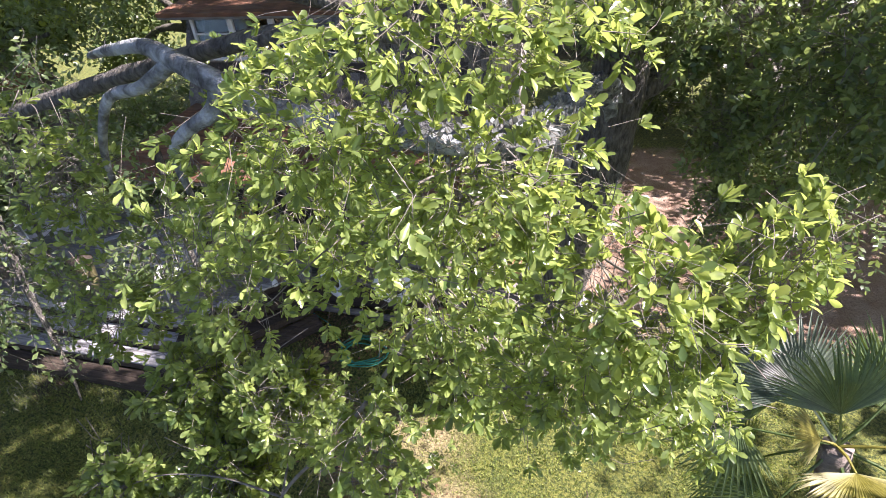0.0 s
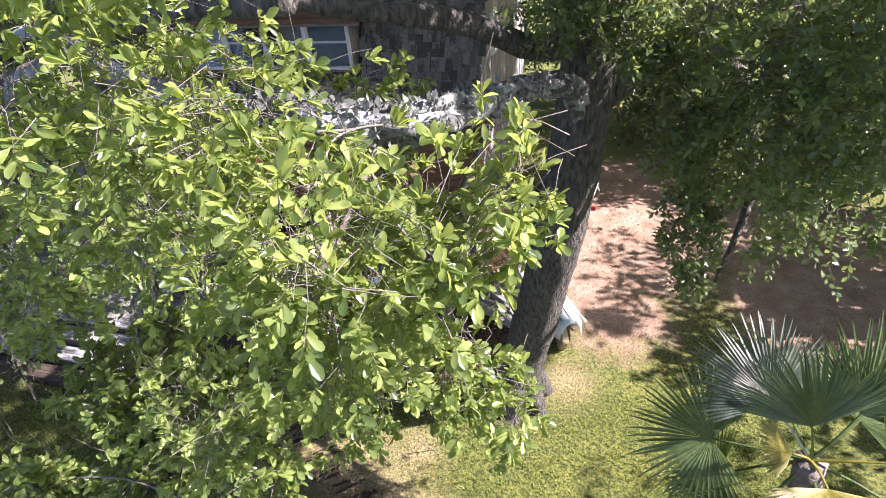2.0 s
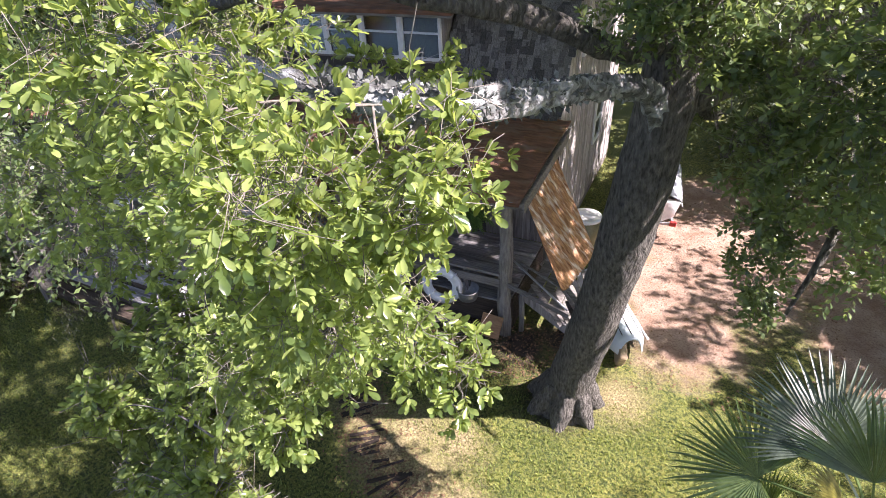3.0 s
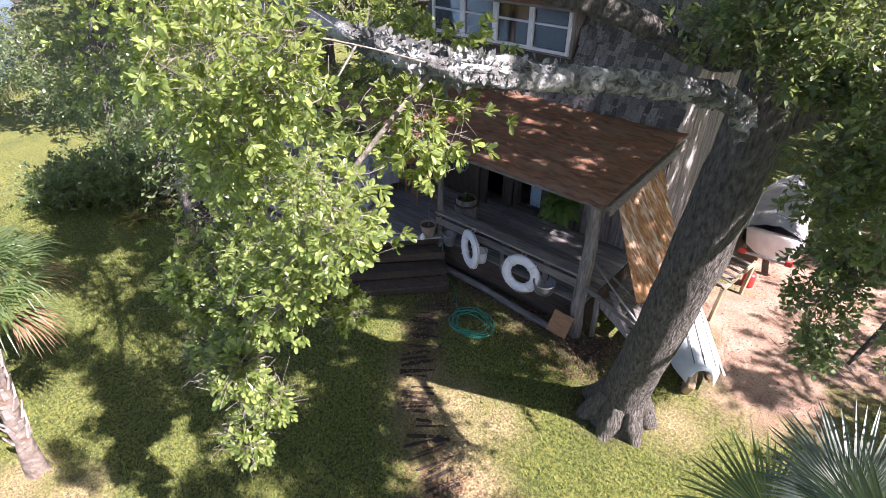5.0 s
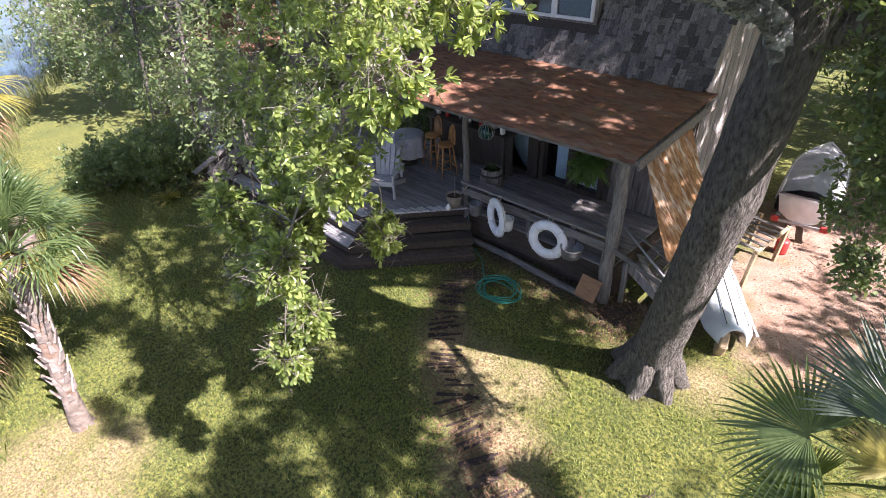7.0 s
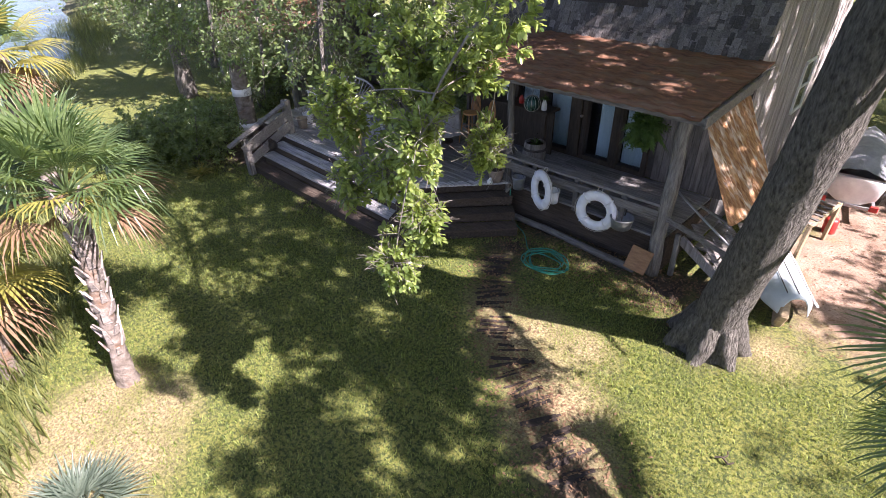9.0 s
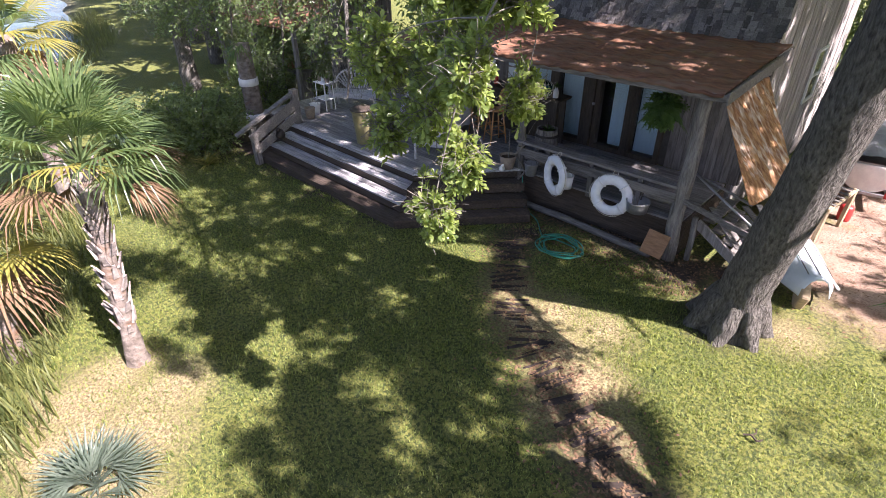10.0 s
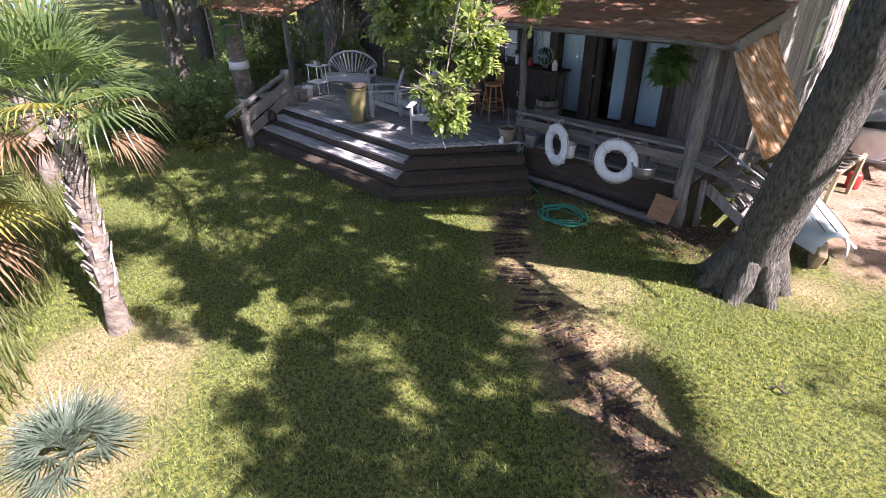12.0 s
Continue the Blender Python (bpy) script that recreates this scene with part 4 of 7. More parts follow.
for i, line in enumerate(([(1.34, 2.25, 5.84), (1.2, 1.95, 5.5), (0.9, 1.75, 5.0), (0.5, 1.7, 4.45), (0.28, 1.66, 3.85), (0.18, 1.58, 3.22)],
                          [(1.34, 2.25, 5.84), (1.45, 1.8, 6.0), (1.55, 1.5, 6.08), (1.66, 1.28, 6.05)],
                          [(1.45, 1.8, 6.0), (1.62, 1.55, 5.95), (1.74, 1.38, 6.0), (1.80, 1.28, 6.06)],
                          [(1.2, 1.95, 5.5), (1.42, 1.6, 5.65), (1.56, 1.42, 5.66), (1.70, 1.38, 5.70)],
                          [(0.5, 1.7, 4.45), (0.38, 2.1, 4.45), (0.25, 2.5, 4.3), (0.12, 2.6, 3.9), (0.08, 2.6, 3.6)],
                          [(0.5, 1.7, 4.45), (0.15, 1.75, 4.4), (-0.2, 1.75, 4.3), (-0.46, 1.76, 4.1)],
                          [(0.28, 1.66, 3.85), (0.0, 1.7, 3.95), (-0.25, 1.68, 3.75)],
                          [(0.15, 1.75, 4.4), (-0.1, 2.0, 4.1), (-0.34, 2.19, 3.8)],
                          [(1.45, 1.8, 6.0), (1.3, 1.6, 6.05), (1.15, 1.45, 5.98), (1.0, 1.4, 5.85)],
                          [(0.5, 1.7, 4.45), (0.55, 1.55, 4.3), (0.58, 1.5, 4.1)])):
    pts = bend(line, 6)
    oak_part("branch", Build().tube(pts, lerp_list([0.010, 0.008, 0.006, 0.003] if i == 0 else ([0.0035, 0.0025, 0.002, 0.0012] if i in (1, 2, 3, 8) else [0.0055, 0.004, 0.003, 0.0015]), len(pts)), 7, 0.45, 20 + i), TWIG_BARK, "thin pale branch")


def oak_sprays(name, blobs, material, seed, leaf, per_twig, droop, shape, twig_material, twig_len, label, rosette=False):
    ob = sprays(name, blobs, material, oak, seed, leaf, per_twig, droop, shape, twig_material, twig_len, label, rosette)
    ob.matrix_basis = oak_inv


# shaggy lichen along the limb
lrng = np.random.default_rng(3)
lline = np.array(bend([(1.76, 4.95, 5.12), (1.59, 4.02, 5.42), (1.48, 2.76, 5.72), (1.34, 2.25, 5.84), (0.90, 2.28, 5.86)], 40))
lpick = lline[lrng.integers(0, len(lline), 2600)]
ldir = unit(lrng.normal(size=(2600, 3)) + np.array((0, 0, 0.35)))
oak_part("lichen", leaves("lichen", lpick + ldir * lrng.uniform(0.035, 0.062, (2600, 1)), unit(ldir + lrng.normal(size=(2600, 3)) * 0.8), ldir + lrng.normal(size=(2600, 3)) * 0.4, lrng.uniform(0.015, 0.05, 2600), LICHEN_TUFT, (SMALL_V, SMALL_F)), None, "shaggy pale lichen tufts").data.name = "lichen"

FINE, PLAIN = (LEAF_V, LEAF_F), (SMALL_V, SMALL_F)
# leaves that hang before the camera
oak_sprays("foliage", [((1.66, 1.26, 6.06), (0.17, 0.15, 0.15), 216), ((1.46, 1.33, 6.20), (0.22, 0.18, 0.13), 184), ((1.80, 1.30, 6.08), (0.05, 0.09, 0.13), 64), ((1.58, 1.40, 5.74), (0.17, 0.15, 0.18), 152),
                       ((1.32, 1.42, 5.95), (0.20, 0.18, 0.20), 176), ((1.18, 1.38, 5.45), (0.20, 0.16, 0.20), 56), ((1.22, 1.36, 6.25), (0.20, 0.20, 0.12), 120), ((1.77, 1.38, 5.80), (0.07, 0.09, 0.13), 56), ((1.02, 1.30, 6.0), (0.16, 0.15, 0.2), 96), ((1.42, 1.36, 6.38), (0.26, 0.16, 0.07), 152), ((1.86, 1.33, 6.13), (0.05, 0.08, 0.10), 44), ((1.84, 1.38, 5.72), (0.06, 0.08, 0.10), 40), ((1.62, 1.30, 5.9), (0.14, 0.12, 0.12), 120)], OAK_LEAF, 11, (0.009, 0.025), 11, 0.25, FINE, TWIG_BARK, (0.05, 0.10), "sunlit oak leaves in rosettes on drooping twigs", True)
oak_sprays("foliage", [((1.25, 2.22, 5.60), (0.30, 0.25, 0.22), 143), ((1.34, 1.74, 5.42), (0.24, 0.20, 0.25), 110), ((1.02, 1.62, 4.98), (0.22, 0.18, 0.26), 88), ((0.95, 1.78, 5.85), (0.30, 0.25, 0.25), 110),
                       ((0.45, 2.2, 5.60), (0.35, 0.30, 0.30), 110), ((1.0, 2.6, 5.75), (0.45, 0.3, 0.2), 105), ((0.2, 2.8, 5.85), (0.5, 0.4, 0.2), 77), ((0.5, 1.9, 4.75), (0.26, 0.2, 0.24), 61)], OAK_LEAF, 16, (0.026, 0.05), 11, 0.25, FINE, TWIG_BARK, (0.09, 0.18), "sunlit oak leaves in rosettes on drooping twigs", True)
oak_sprays("foliage", [((-0.31, 1.67, 3.70), (0.13, 0.11, 0.20), 91), ((-0.46, 1.76, 4.14), (0.18, 0.15, 0.26), 133), ((-0.34, 2.19, 3.82), (0.16, 0.14, 0.22), 105), ((0.09, 2.60, 3.78), (0.16, 0.14, 0.22), 98), ((0.26, 1.78, 3.58), (0.15, 0.12, 0.20), 105),
                       ((0.18, 1.60, 3.28), (0.14, 0.12, 0.24), 104), ((0.05, 1.90, 4.20), (0.24, 0.20, 0.26), 208), ((0.50, 1.54, 4.22), (0.16, 0.13, 0.22), 105), ((-0.75, 2.9, 3.95), (0.24, 0.22, 0.28), 133), ((0.3, 2.1, 4.55), (0.26, 0.22, 0.24), 208), ((-0.15, 2.1, 4.5), (0.26, 0.22, 0.24), 169), ((0.02, 1.72, 3.85), (0.2, 0.14, 0.2), 113)], OAK_LEAF, 15, (0.036, 0.066), 10, 0.25, FINE, TWIG_BARK, (0.14, 0.30), "hanging oak leaves in bright rosettes", True)
oak_sprays("foliage", [((-0.60, 2.30, 5.55), (0.26, 0.25, 0.40), 110), ((-0.60, 2.2, 4.9), (0.26, 0.22, 0.34), 80), ((-0.2, 2.5, 5.2), (0.3, 0.3, 0.4), 60)], OAK_LEAF, 12, (0.03, 0.052), 11, 0.4, FINE, TWIG_BARK, (0.12, 0.26), "sunlit oak leaves on the crooked branches", True)
# Leaves right of the trunk use the shade-coloured copy.
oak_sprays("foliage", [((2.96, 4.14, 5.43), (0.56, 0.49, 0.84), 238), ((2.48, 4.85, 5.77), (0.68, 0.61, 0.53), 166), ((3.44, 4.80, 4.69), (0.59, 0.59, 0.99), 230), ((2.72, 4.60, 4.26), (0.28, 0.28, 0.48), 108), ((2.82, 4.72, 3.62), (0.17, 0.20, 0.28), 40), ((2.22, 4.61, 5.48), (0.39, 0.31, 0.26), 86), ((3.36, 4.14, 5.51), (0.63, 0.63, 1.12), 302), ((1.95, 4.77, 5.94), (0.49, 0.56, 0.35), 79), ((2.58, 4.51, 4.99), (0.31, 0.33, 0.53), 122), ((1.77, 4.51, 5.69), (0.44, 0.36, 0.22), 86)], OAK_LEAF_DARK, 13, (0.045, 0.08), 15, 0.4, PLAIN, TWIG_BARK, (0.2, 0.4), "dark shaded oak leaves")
limb("limb", [(1.92, 5.44, 4.9), (2.5, 5.5, 5.2), (3.0, 5.5, 5.1), (3.2, 5.1, 4.3), (3.05, 4.85, 3.5)], [0.13, 0.10, 0.07, 0.04, 0.012], 10, 0.25, 33, OAK_BARK, "shaded drooping limb")
limb("limb", [(1.98, 5.44, 5.2), (3.2, 6.1, 5.5), (4.2, 6.2, 5.1), (4.4, 5.8, 4.4)], [0.13, 0.10, 0.07, 0.02], 10, 0.25, 34, OAK_BARK, "shaded drooping limb")
for i, (x, y, z) in enumerate(((3.6, 4.9, 8.0), (5.4, 7.2, 8.1), (3.2, 9.8, 8.4), (0.6, 7.6, 7.9), (1.0, 5.4, 8.2))):
    limb("limb", [(2.24, 5.58, 6.95), ((2.24 + x) / 2, (5.58 + y) / 2, 7.6), (x, y, z)], [0.12, 0.09, 0.03], 8, 0.25, 80 + i, OAK_BARK, "high limb")
random.seed(71)
clumps = []


def shaded(x, y):
    """How dense the unseen crown is made, by the place on the ground it should shade."""
    low = np.interp(x, [-14, -9.2, -5.5, -4.3, -2.9, -2.2, -1.95, -1.0, 0.0, 1.5], [3.0, 1.9, 1.0, 0.65, 1.25, 0.95, 0.45, 0.1, -0.4, -1.4])
    side = np.interp(y, [-1, 0, 1.2, 2.3, 2.6, 3.05, 3.5, 4.3, 5.2, 6.0, 7.0, 11], [2.9, 2.5, 2.1, 1.5, 1.2, 0.65, -0.1, -1.3, -1.2, -0.4, 0.4, 1.2])
    # The open ellipse is left so that sun reaches the hanging leaves.
    if y < low + 0.2 or ((x + 3.55) / 1.05) ** 2 + ((y - 1.4) / 0.9) ** 2 < 1:
        return 0.0
    if x < -4.8 and y < 3.0:
        return 0.35
    if -3.2 < x < -0.4 and 3.4 < y < 4.7:
        return 0.5
    if x < side - 0.3:
        return 0.35 if -8.2 < x < -4.8 and 4.5 < y < 6.0 else (0.82 if -7.5 < x < -2.6 and 6.0 <= y < 9.0 else 0.96)
    if ((x - 1.1) / 0.75) ** 2 + ((y - 4.8) / 0.45) ** 2 < 1:
        return 0.8
    return 0.2 if y > 7 and x < 1.2 else 0.05


# Clumps out of view, each up the sun's ray from its shaded spot.
for i in range(25):
    for j in range(20):
        x, y = -13.5 + i * 0.7 + rand(-0.22, 0.22), -0.6 + j * 0.72 + rand(-0.22, 0.22)
        if rand(0, 1) > shaded(x, y):
            continue
        z = 7.6 + 0.08 * abs(x) + rand(-0.2, 0.8)
        if x > -1.0 and y < 2.4:
            z = rand(6.6, 7.1)
        clumps.append(((x + z * TO_SUN.x / TO_SUN.z, y + z * TO_SUN.y / TO_SUN.z, z), (rand(0.45, 0.72), rand(0.45, 0.72), rand(0.3, 0.45)), 80))
        if y > 4.4 and x < -1.8 and rand(0, 1) < 0.6:
            z += rand(0.5, 0.9)
            clumps.append(((x + z * TO_SUN.x / TO_SUN.z + rand(-0.3, 0.3), y + z * TO_SUN.y / TO_SUN.z + 0.4, z), (rand(0.45, 0.6), rand(0.45, 0.6), rand(0.3, 0.4)), 60))
oak_sprays("crown", clumps, OAK_LEAF, 14, (0.09, 0.15), 11, 0.2, PLAIN, None, (0.25, 0.5), "unseen high leafy crown laid out to shade the lawn")
for ob in oak.children:
    if ob.name.startswith("twig"):
        ob.matrix_basis = oak_inv


# ---- palms ----
def fan_leaf(build, at, way, up, stalk, blade, fingers, spread_deg, droop, width=0.03, fold=0.25):
    """A fan-shaped palm leaf: a stalk and folded fingers that droop at their tips."""
    way, up = Vector(way).normalized(), Vector(up)
    side = way.cross(up).normalized()
    up = side.cross(way).normalized()
    at = Vector(at)
    hub = at + way * stalk
    build.tube([at, at + way * stalk * 0.5 + up * 0.02, hub], [0.014, 0.01, 0.007], 4)
    for k in range(fingers):
        f = k / (fingers - 1) * 2 - 1
        a = radians(spread_deg) * f
        d = way * math.cos(a) + side * math.sin(a)
        length = blade * (1 - 0.28 * abs(f) ** 2) * random.uniform(0.92, 1.05)
        cross = way * -math.sin(a) + side * math.cos(a)
        lift = up * (0.10 * (1 - abs(f)) * blade)
        w = width * random.uniform(0.85, 1.1)
        p0 = hub
        p1 = hub + d * length * 0.42 + lift * 0.6
        wander = side * random.uniform(-0.03, 0.03) * length
        p2 = hub + d * length * 0.74 + lift * 0.4 + wander - Vector((0, 0, droop * 0.45 * length))
        p3 = hub + d * length * 0.97 + wander * 2 - Vector((0, 0, droop * random.uniform(0.8, 2.0) * length))
        ridge = up * (fold * w)
        v = [p0, p1 + cross * w, p1 - ridge, p1 - cross * w, p2 + cross * w * 0.55, p2 - ridge * 0.6, p2 - cross * w * 0.55, p3]
        build.add(v, [(0, 2, 1), (0, 3, 2), (1, 2, 5, 4), (2, 3, 6, 5), (4, 5, 7), (5, 6, 7)])


def palm_crown(parent, centre, count, stalk, blade, materials, seed, low=-50, high=80, spread_deg=95, fingers=26, droop=0.12, width=0.022):
    random.seed(seed)
    for k in range(count):
        f = k / max(count - 1, 1)
        el = radians(high + (low - high) * f ** 0.85 + random.uniform(-8, 8))
        az = k * 2.39996 + random.uniform(-0.25, 0.25)
        way = Vector((math.cos(az) * math.cos(el), math.sin(az) * math.cos(el), math.sin(el)))
        b = Build()
        fan_leaf(b, Vector(centre), way, Vector((0, 0, 1)) if abs(way.z) < 0.95 else Vector((1, 0, 0)), stalk * random.uniform(0.8, 1.15), blade * random.uniform(0.85, 1.1), fingers, spread_deg, droop * (1 + f), width)
        mat_index = materials(f, random.random())
        part("frond", b.mesh("frond", mat_index, False, False), None, parent)


palm = thing("palm_tree", "sabal palm with rough leaning trunk and shaggy green fans", "palm", at=(-4.13, 0.36, 0))
palm_inv = Matrix.Translation((3.92, -0.43, 0)) 
pl = bend([(-3.92, 0.43, -0.1), (-3.95, 0.45, 0.35), (-4.05, 0.53, 1.1), (-4.17, 0.62, 1.8), (-4.27, 0.70, 2.5)], 6)
part("trunk", Build().tube(pl, [float(np.interp(p.z, [-0.1, 0.1, 0.6, 1.4, 2.5], [0.155, 0.125, 0.10, 0.10, 0.11])) for p in pl], 16, 0.18, 3), PALM_BARK, palm, "rough brown trunk", True, at=palm_inv)
random.seed(31)
for k in range(60):
    z = 0.5 + k * 0.035
    p = Vector((np.interp(z, [0.35, 1.1, 1.8, 2.5], [-3.95, -4.05, -4.17, -4.27]), np.interp(z, [0.35, 1.1, 1.8, 2.5], [0.45, 0.53, 0.62, 0.70]), z))
    a = k * 2.4
    d = Vector((math.cos(a), math.sin(a), 0))
    s = Vector((-math.sin(a), math.cos(a), 0))
    L = rand(0.14, 0.24)
    w = rand(0.035, 0.055)
    o = p + d * 0.085
    e = p + d * (0.115 + rand(0.02, 0.06)) + Vector((0, 0, L))
    part("leaf_base", Build().add([o + s * w, o - s * w, e - s * w * 0.45, e + s * w * 0.45, o + s * w + d * 0.03, o - s * w + d * 0.03, e - s * w * 0.45 + d * 0.018, e + s * w * 0.45 + d * 0.018],
         [(0, 1, 2, 3), (7, 6, 5, 4), (0, 4, 5, 1), (1, 5, 6, 2), (2, 6, 7, 3), (3, 7, 4, 0)]), PALM_BOOT, palm, at=palm_inv)
head = new("crown")
head.parent = palm
head.matrix_basis = palm_inv
palm_crown(head, (-4.28, 0.71, 2.58), 34, 0.58, 0.76, lambda f, r: PALM_BROWN if f > 0.9 else (PALM_YELLOW if (f > 0.55 and r < 0.4) else PALM_GREEN), 5, low=-8, high=86, fingers=26, droop=0.12, width=0.0155)

for way, face, leaf_mat in (((0.62, 0.55, -0.35), (0.3, 0.2, 1.0), PALM_BROWN), ((-0.45, -0.60, -0.40), (-0.2, -0.5, 0.9), PALM_YELLOW), ((-0.10, -0.80, -0.35), (0.1, -0.5, 0.9), PALM_YELLOW), ((-0.7, -0.25, -0.6), (-0.5, -0.3, 0.8), PALM_BROWN)):
    b = Build()
    fan_leaf(b, (-4.28, 0.71, 2.55), way, face, 0.55, 0.54, 26, 62, 0.30, 0.013, 0.4)
    part("frond", b.mesh("frond", leaf_mat, False, False), None, head)

near = thing("palm_tree", "sabal palm top with stiff green fans beside the lawn", "palm", at=(3.58, 3.58, 0))
part("trunk", Build().tube(bend([(0.16, -0.6, -0.1), (0.16, -0.45, 0.8), (0.10, -0.2, 1.9), (0, 0, 3.0)], 6), 0.10, 14, 0.2, 8), PALM_BARK, near, "rough brown trunk", True)
head = new("crown")
head.parent = near
random.seed(9)
# way of the stalk, face of the fan, stalk, blade, half its spread, leaf
for way, face, stalk, blade, half, leaf_mat in (((-0.80, 0.25, -0.22), (-0.05, -0.62, 0.8), 0.62, 0.70, 130, PALM_GREEN), ((-0.20, 0.12, 0.95), (0.1, -1.0, 0.25), 0.30, 0.78, 66, PALM_GREEN),
                                                ((0.48, 0.30, 0.75), (-0.1, -1.0, 0.35), 0.45, 0.80, 70, PALM_GREEN), ((0.05, -0.75, 0.18), (0.05, -0.4, 1.0), 0.26, 0.70, 78, PALM_YELLOW),
                                                ((0.75, -0.20, 0.45), (-0.3, -0.6, 0.9), 0.42, 0.75, 80, PALM_YELLOW), ((-0.55, -0.40, -0.75), (-0.5, -0.4, 0.6), 0.60, 0.70, 105, PALM_GREEN), ((-0.60, 0.25, -0.80), (-0.6, 0.1, 0.6), 0.75, 0.70, 105, PALM_GREEN),
                                                ((0.15, -0.7, -0.65), (0.0, -0.5, 0.8), 0.50, 0.70, 95, PALM_GREEN), ((-0.50, 0.60, 0.50), (-0.2, -0.6, 0.8), 0.42, 0.70, 85, PALM_BLUE),
                                                ((0.70, 0.65, 0.15), (0.2, -0.2, 1.0), 0.52, 0.80, 95, PALM_GREEN), ((0.90, -0.35, -0.2), (0.3, -0.2, 1.0), 0.55, 0.78, 95, PALM_GREEN),
                                                ((-0.05, 0.90, -0.1), (0.0, 0.2, 1.0), 0.50, 0.74, 95, PALM_GREEN), ((-0.45, -0.2, 0.35), (-0.1, -0.5, 0.9), 0.22, 0.42, 45, PALM_YELLOW)):
    b = Build()
    fan_leaf(b, (0, 0, 3.0), way, face, stalk, blade, 44 if half > 60 else 26, half, 0.035, 0.0155, 0.45)
    part("frond", b.mesh("frond", leaf_mat, False, False), None, head)

small = thing("palmetto", "low blue-green palmetto growing at the lawn edge", "palmetto", at=(-2.45, -0.62, 0))
head = new("crown")
head.parent = small
head.matrix_basis = Matrix.Translation((1.85, 0.55, 0))
palm_crown(head, (-1.85, -0.55, 0.08), 20, 0.22, 0.50, lambda f, r: PALM_BLUE, 12, low=0, high=85, spread_deg=75, fingers=16, droop=0.03, width=0.011)


# ---- things on the porch ----
def life_ring(at, turn, lean):
    ring = thing("life_ring", "white foam life ring hanging from the porch railing", "life ring", "life rings on the railing")
    ring.matrix_world = pose(*at, lean, 0, turn)
    b = Build()
    sides, n = 14, 44
    verts = []
    for k in range(n):
        a = 2 * math.pi * k / n
        for j in range(sides):
            q = 2 * math.pi * j / sides
            r = 0.275 + 0.088 * math.cos(q)
            verts.append((r * math.cos(a), 0.062 * math.sin(q), r * math.sin(a)))
    faces = [(k * sides + j, k * sides + (j + 1) % sides, ((k + 1) % n) * sides + (j + 1) % sides, ((k + 1) % n) * sides + j) for k in range(n) for j in range(sides)]
    b.add(verts, faces)
    part("float", b, RING_WHITE, ring, "chalky white foam ring", True)
    for k in range(4):
        a = radians(45 + 90 * k)
        band = []
        for j in range(16):
            q = 2 * math.pi * j / 16
            r = 0.275 + 0.093 * math.cos(q)
            band.append((r * math.cos(a), 0.067 * math.sin(q), r * math.sin(a)))
        part("band", Build().tube(band, 0.012, 5, closed=True), WHITE_PAINT, ring, "", True)
    line = []
    for k in range(48):
        a = 2 * math.pi * k / 48
        r = 0.362 + 0.018 * abs(math.sin(2 * (a - radians(45))))
        line.append((r * math.cos(a), -0.01, r * math.sin(a)))
    part("grab_line", Build().tube(line, 0.006, 5, closed=True), ROPE, ring, "thin grab line")
    part("lanyard", Build().tube(bend([(-0.04, 0.0, 0.35), (-0.02, 0.03, 0.43), (0.03, 0.05, 0.43), (0.05, 0.0, 0.35)], 5), 0.009, 6), ROPE, ring, "loop of rope", True)
    return ring


life_ring((-1.28, 7.27, 0.87), 8, -4)
life_ring((-2.38, 7.22, 0.92), -28, -3)


def bucket(name, at, r0, r1, h, material, label, category="bucket", turn=0.0, handle=True):
    b = thing(name, label, category, at=at, turn=turn)
    t = 0.008
    part("body", Build().lathe([(r0 * 0.3, 0), (r0, 0), (r0 + (r1 - r0) * 0.5, h * 0.5), (r1, h - 0.02), (r1 + 0.01, h), (r1 - t, h), (r0 - t, 0.03), (r0 * 0.2, 0.03)], sides=26), material, b, smooth=True)
    if handle:
        part("handle", Build().tube([(r1 * math.cos(a), 0, h - 0.015 + r1 * 0.9 * math.sin(a)) for a in np.linspace(0, math.pi, 14)], 0.004, 5), IRON, b, "thin wire bail")
    return b


bucket("bucket", (-2.15, 7.26, 0.74), 0.095, 0.115, 0.24, WHITE_PAINT, "white plastic bucket hanging on the porch railing")
bucket("bucket", (-2.98, 7.33, 0.72), 0.10, 0.125, 0.24, GALVANISED, "grey metal bucket standing behind the railing")
basin = bucket("basin", (-0.80, 7.28, 0.74), 0.16, 0.19, 0.19, GALVANISED, "shallow grey metal basin hanging below the railing", "basin", handle=False)
part("bracket", Build().beam((0.0, 0.08, 0.17), (0.0, 0.16, 0.36), 0.02, 0.02), IRON, basin)
single("board", Build().box((-0.34, 7.16, 0.34), (0.36, 0.025, 0.40), (-24, 8, 6), 0.006), PLY, "square orange-brown plywood offcut leaning on the porch", "board")

# hanging glass float in a net
flt = thing("glass_float", "dark green glass fishing float hung in a rope net", "float", at=(-3.12, 7.78, 2.24))
part("globe", Build().lathe([(0.148 * math.sin(a), -0.148 * math.cos(a)) for a in np.linspace(0.05, math.pi - 0.05, 18)], sides=24), GREEN_GLASS, flt, "green glass globe", True)
for k in range(6):
    a = k * math.pi / 6
    part("net_line", Build().tube([(0.152 * math.cos(q) * math.cos(a), 0.152 * math.cos(q) * math.sin(a), 0.152 * math.sin(q)) for q in np.linspace(0, 2 * math.pi, 28)[:-1]], 0.004, 4, closed=True), ROPE, flt)
part("hanging_rope", Build().tube([(0, 0, 0.15), (0.003, 0, 0.35), (0, 0, 0.63)], 0.006, 5), ROPE, flt)


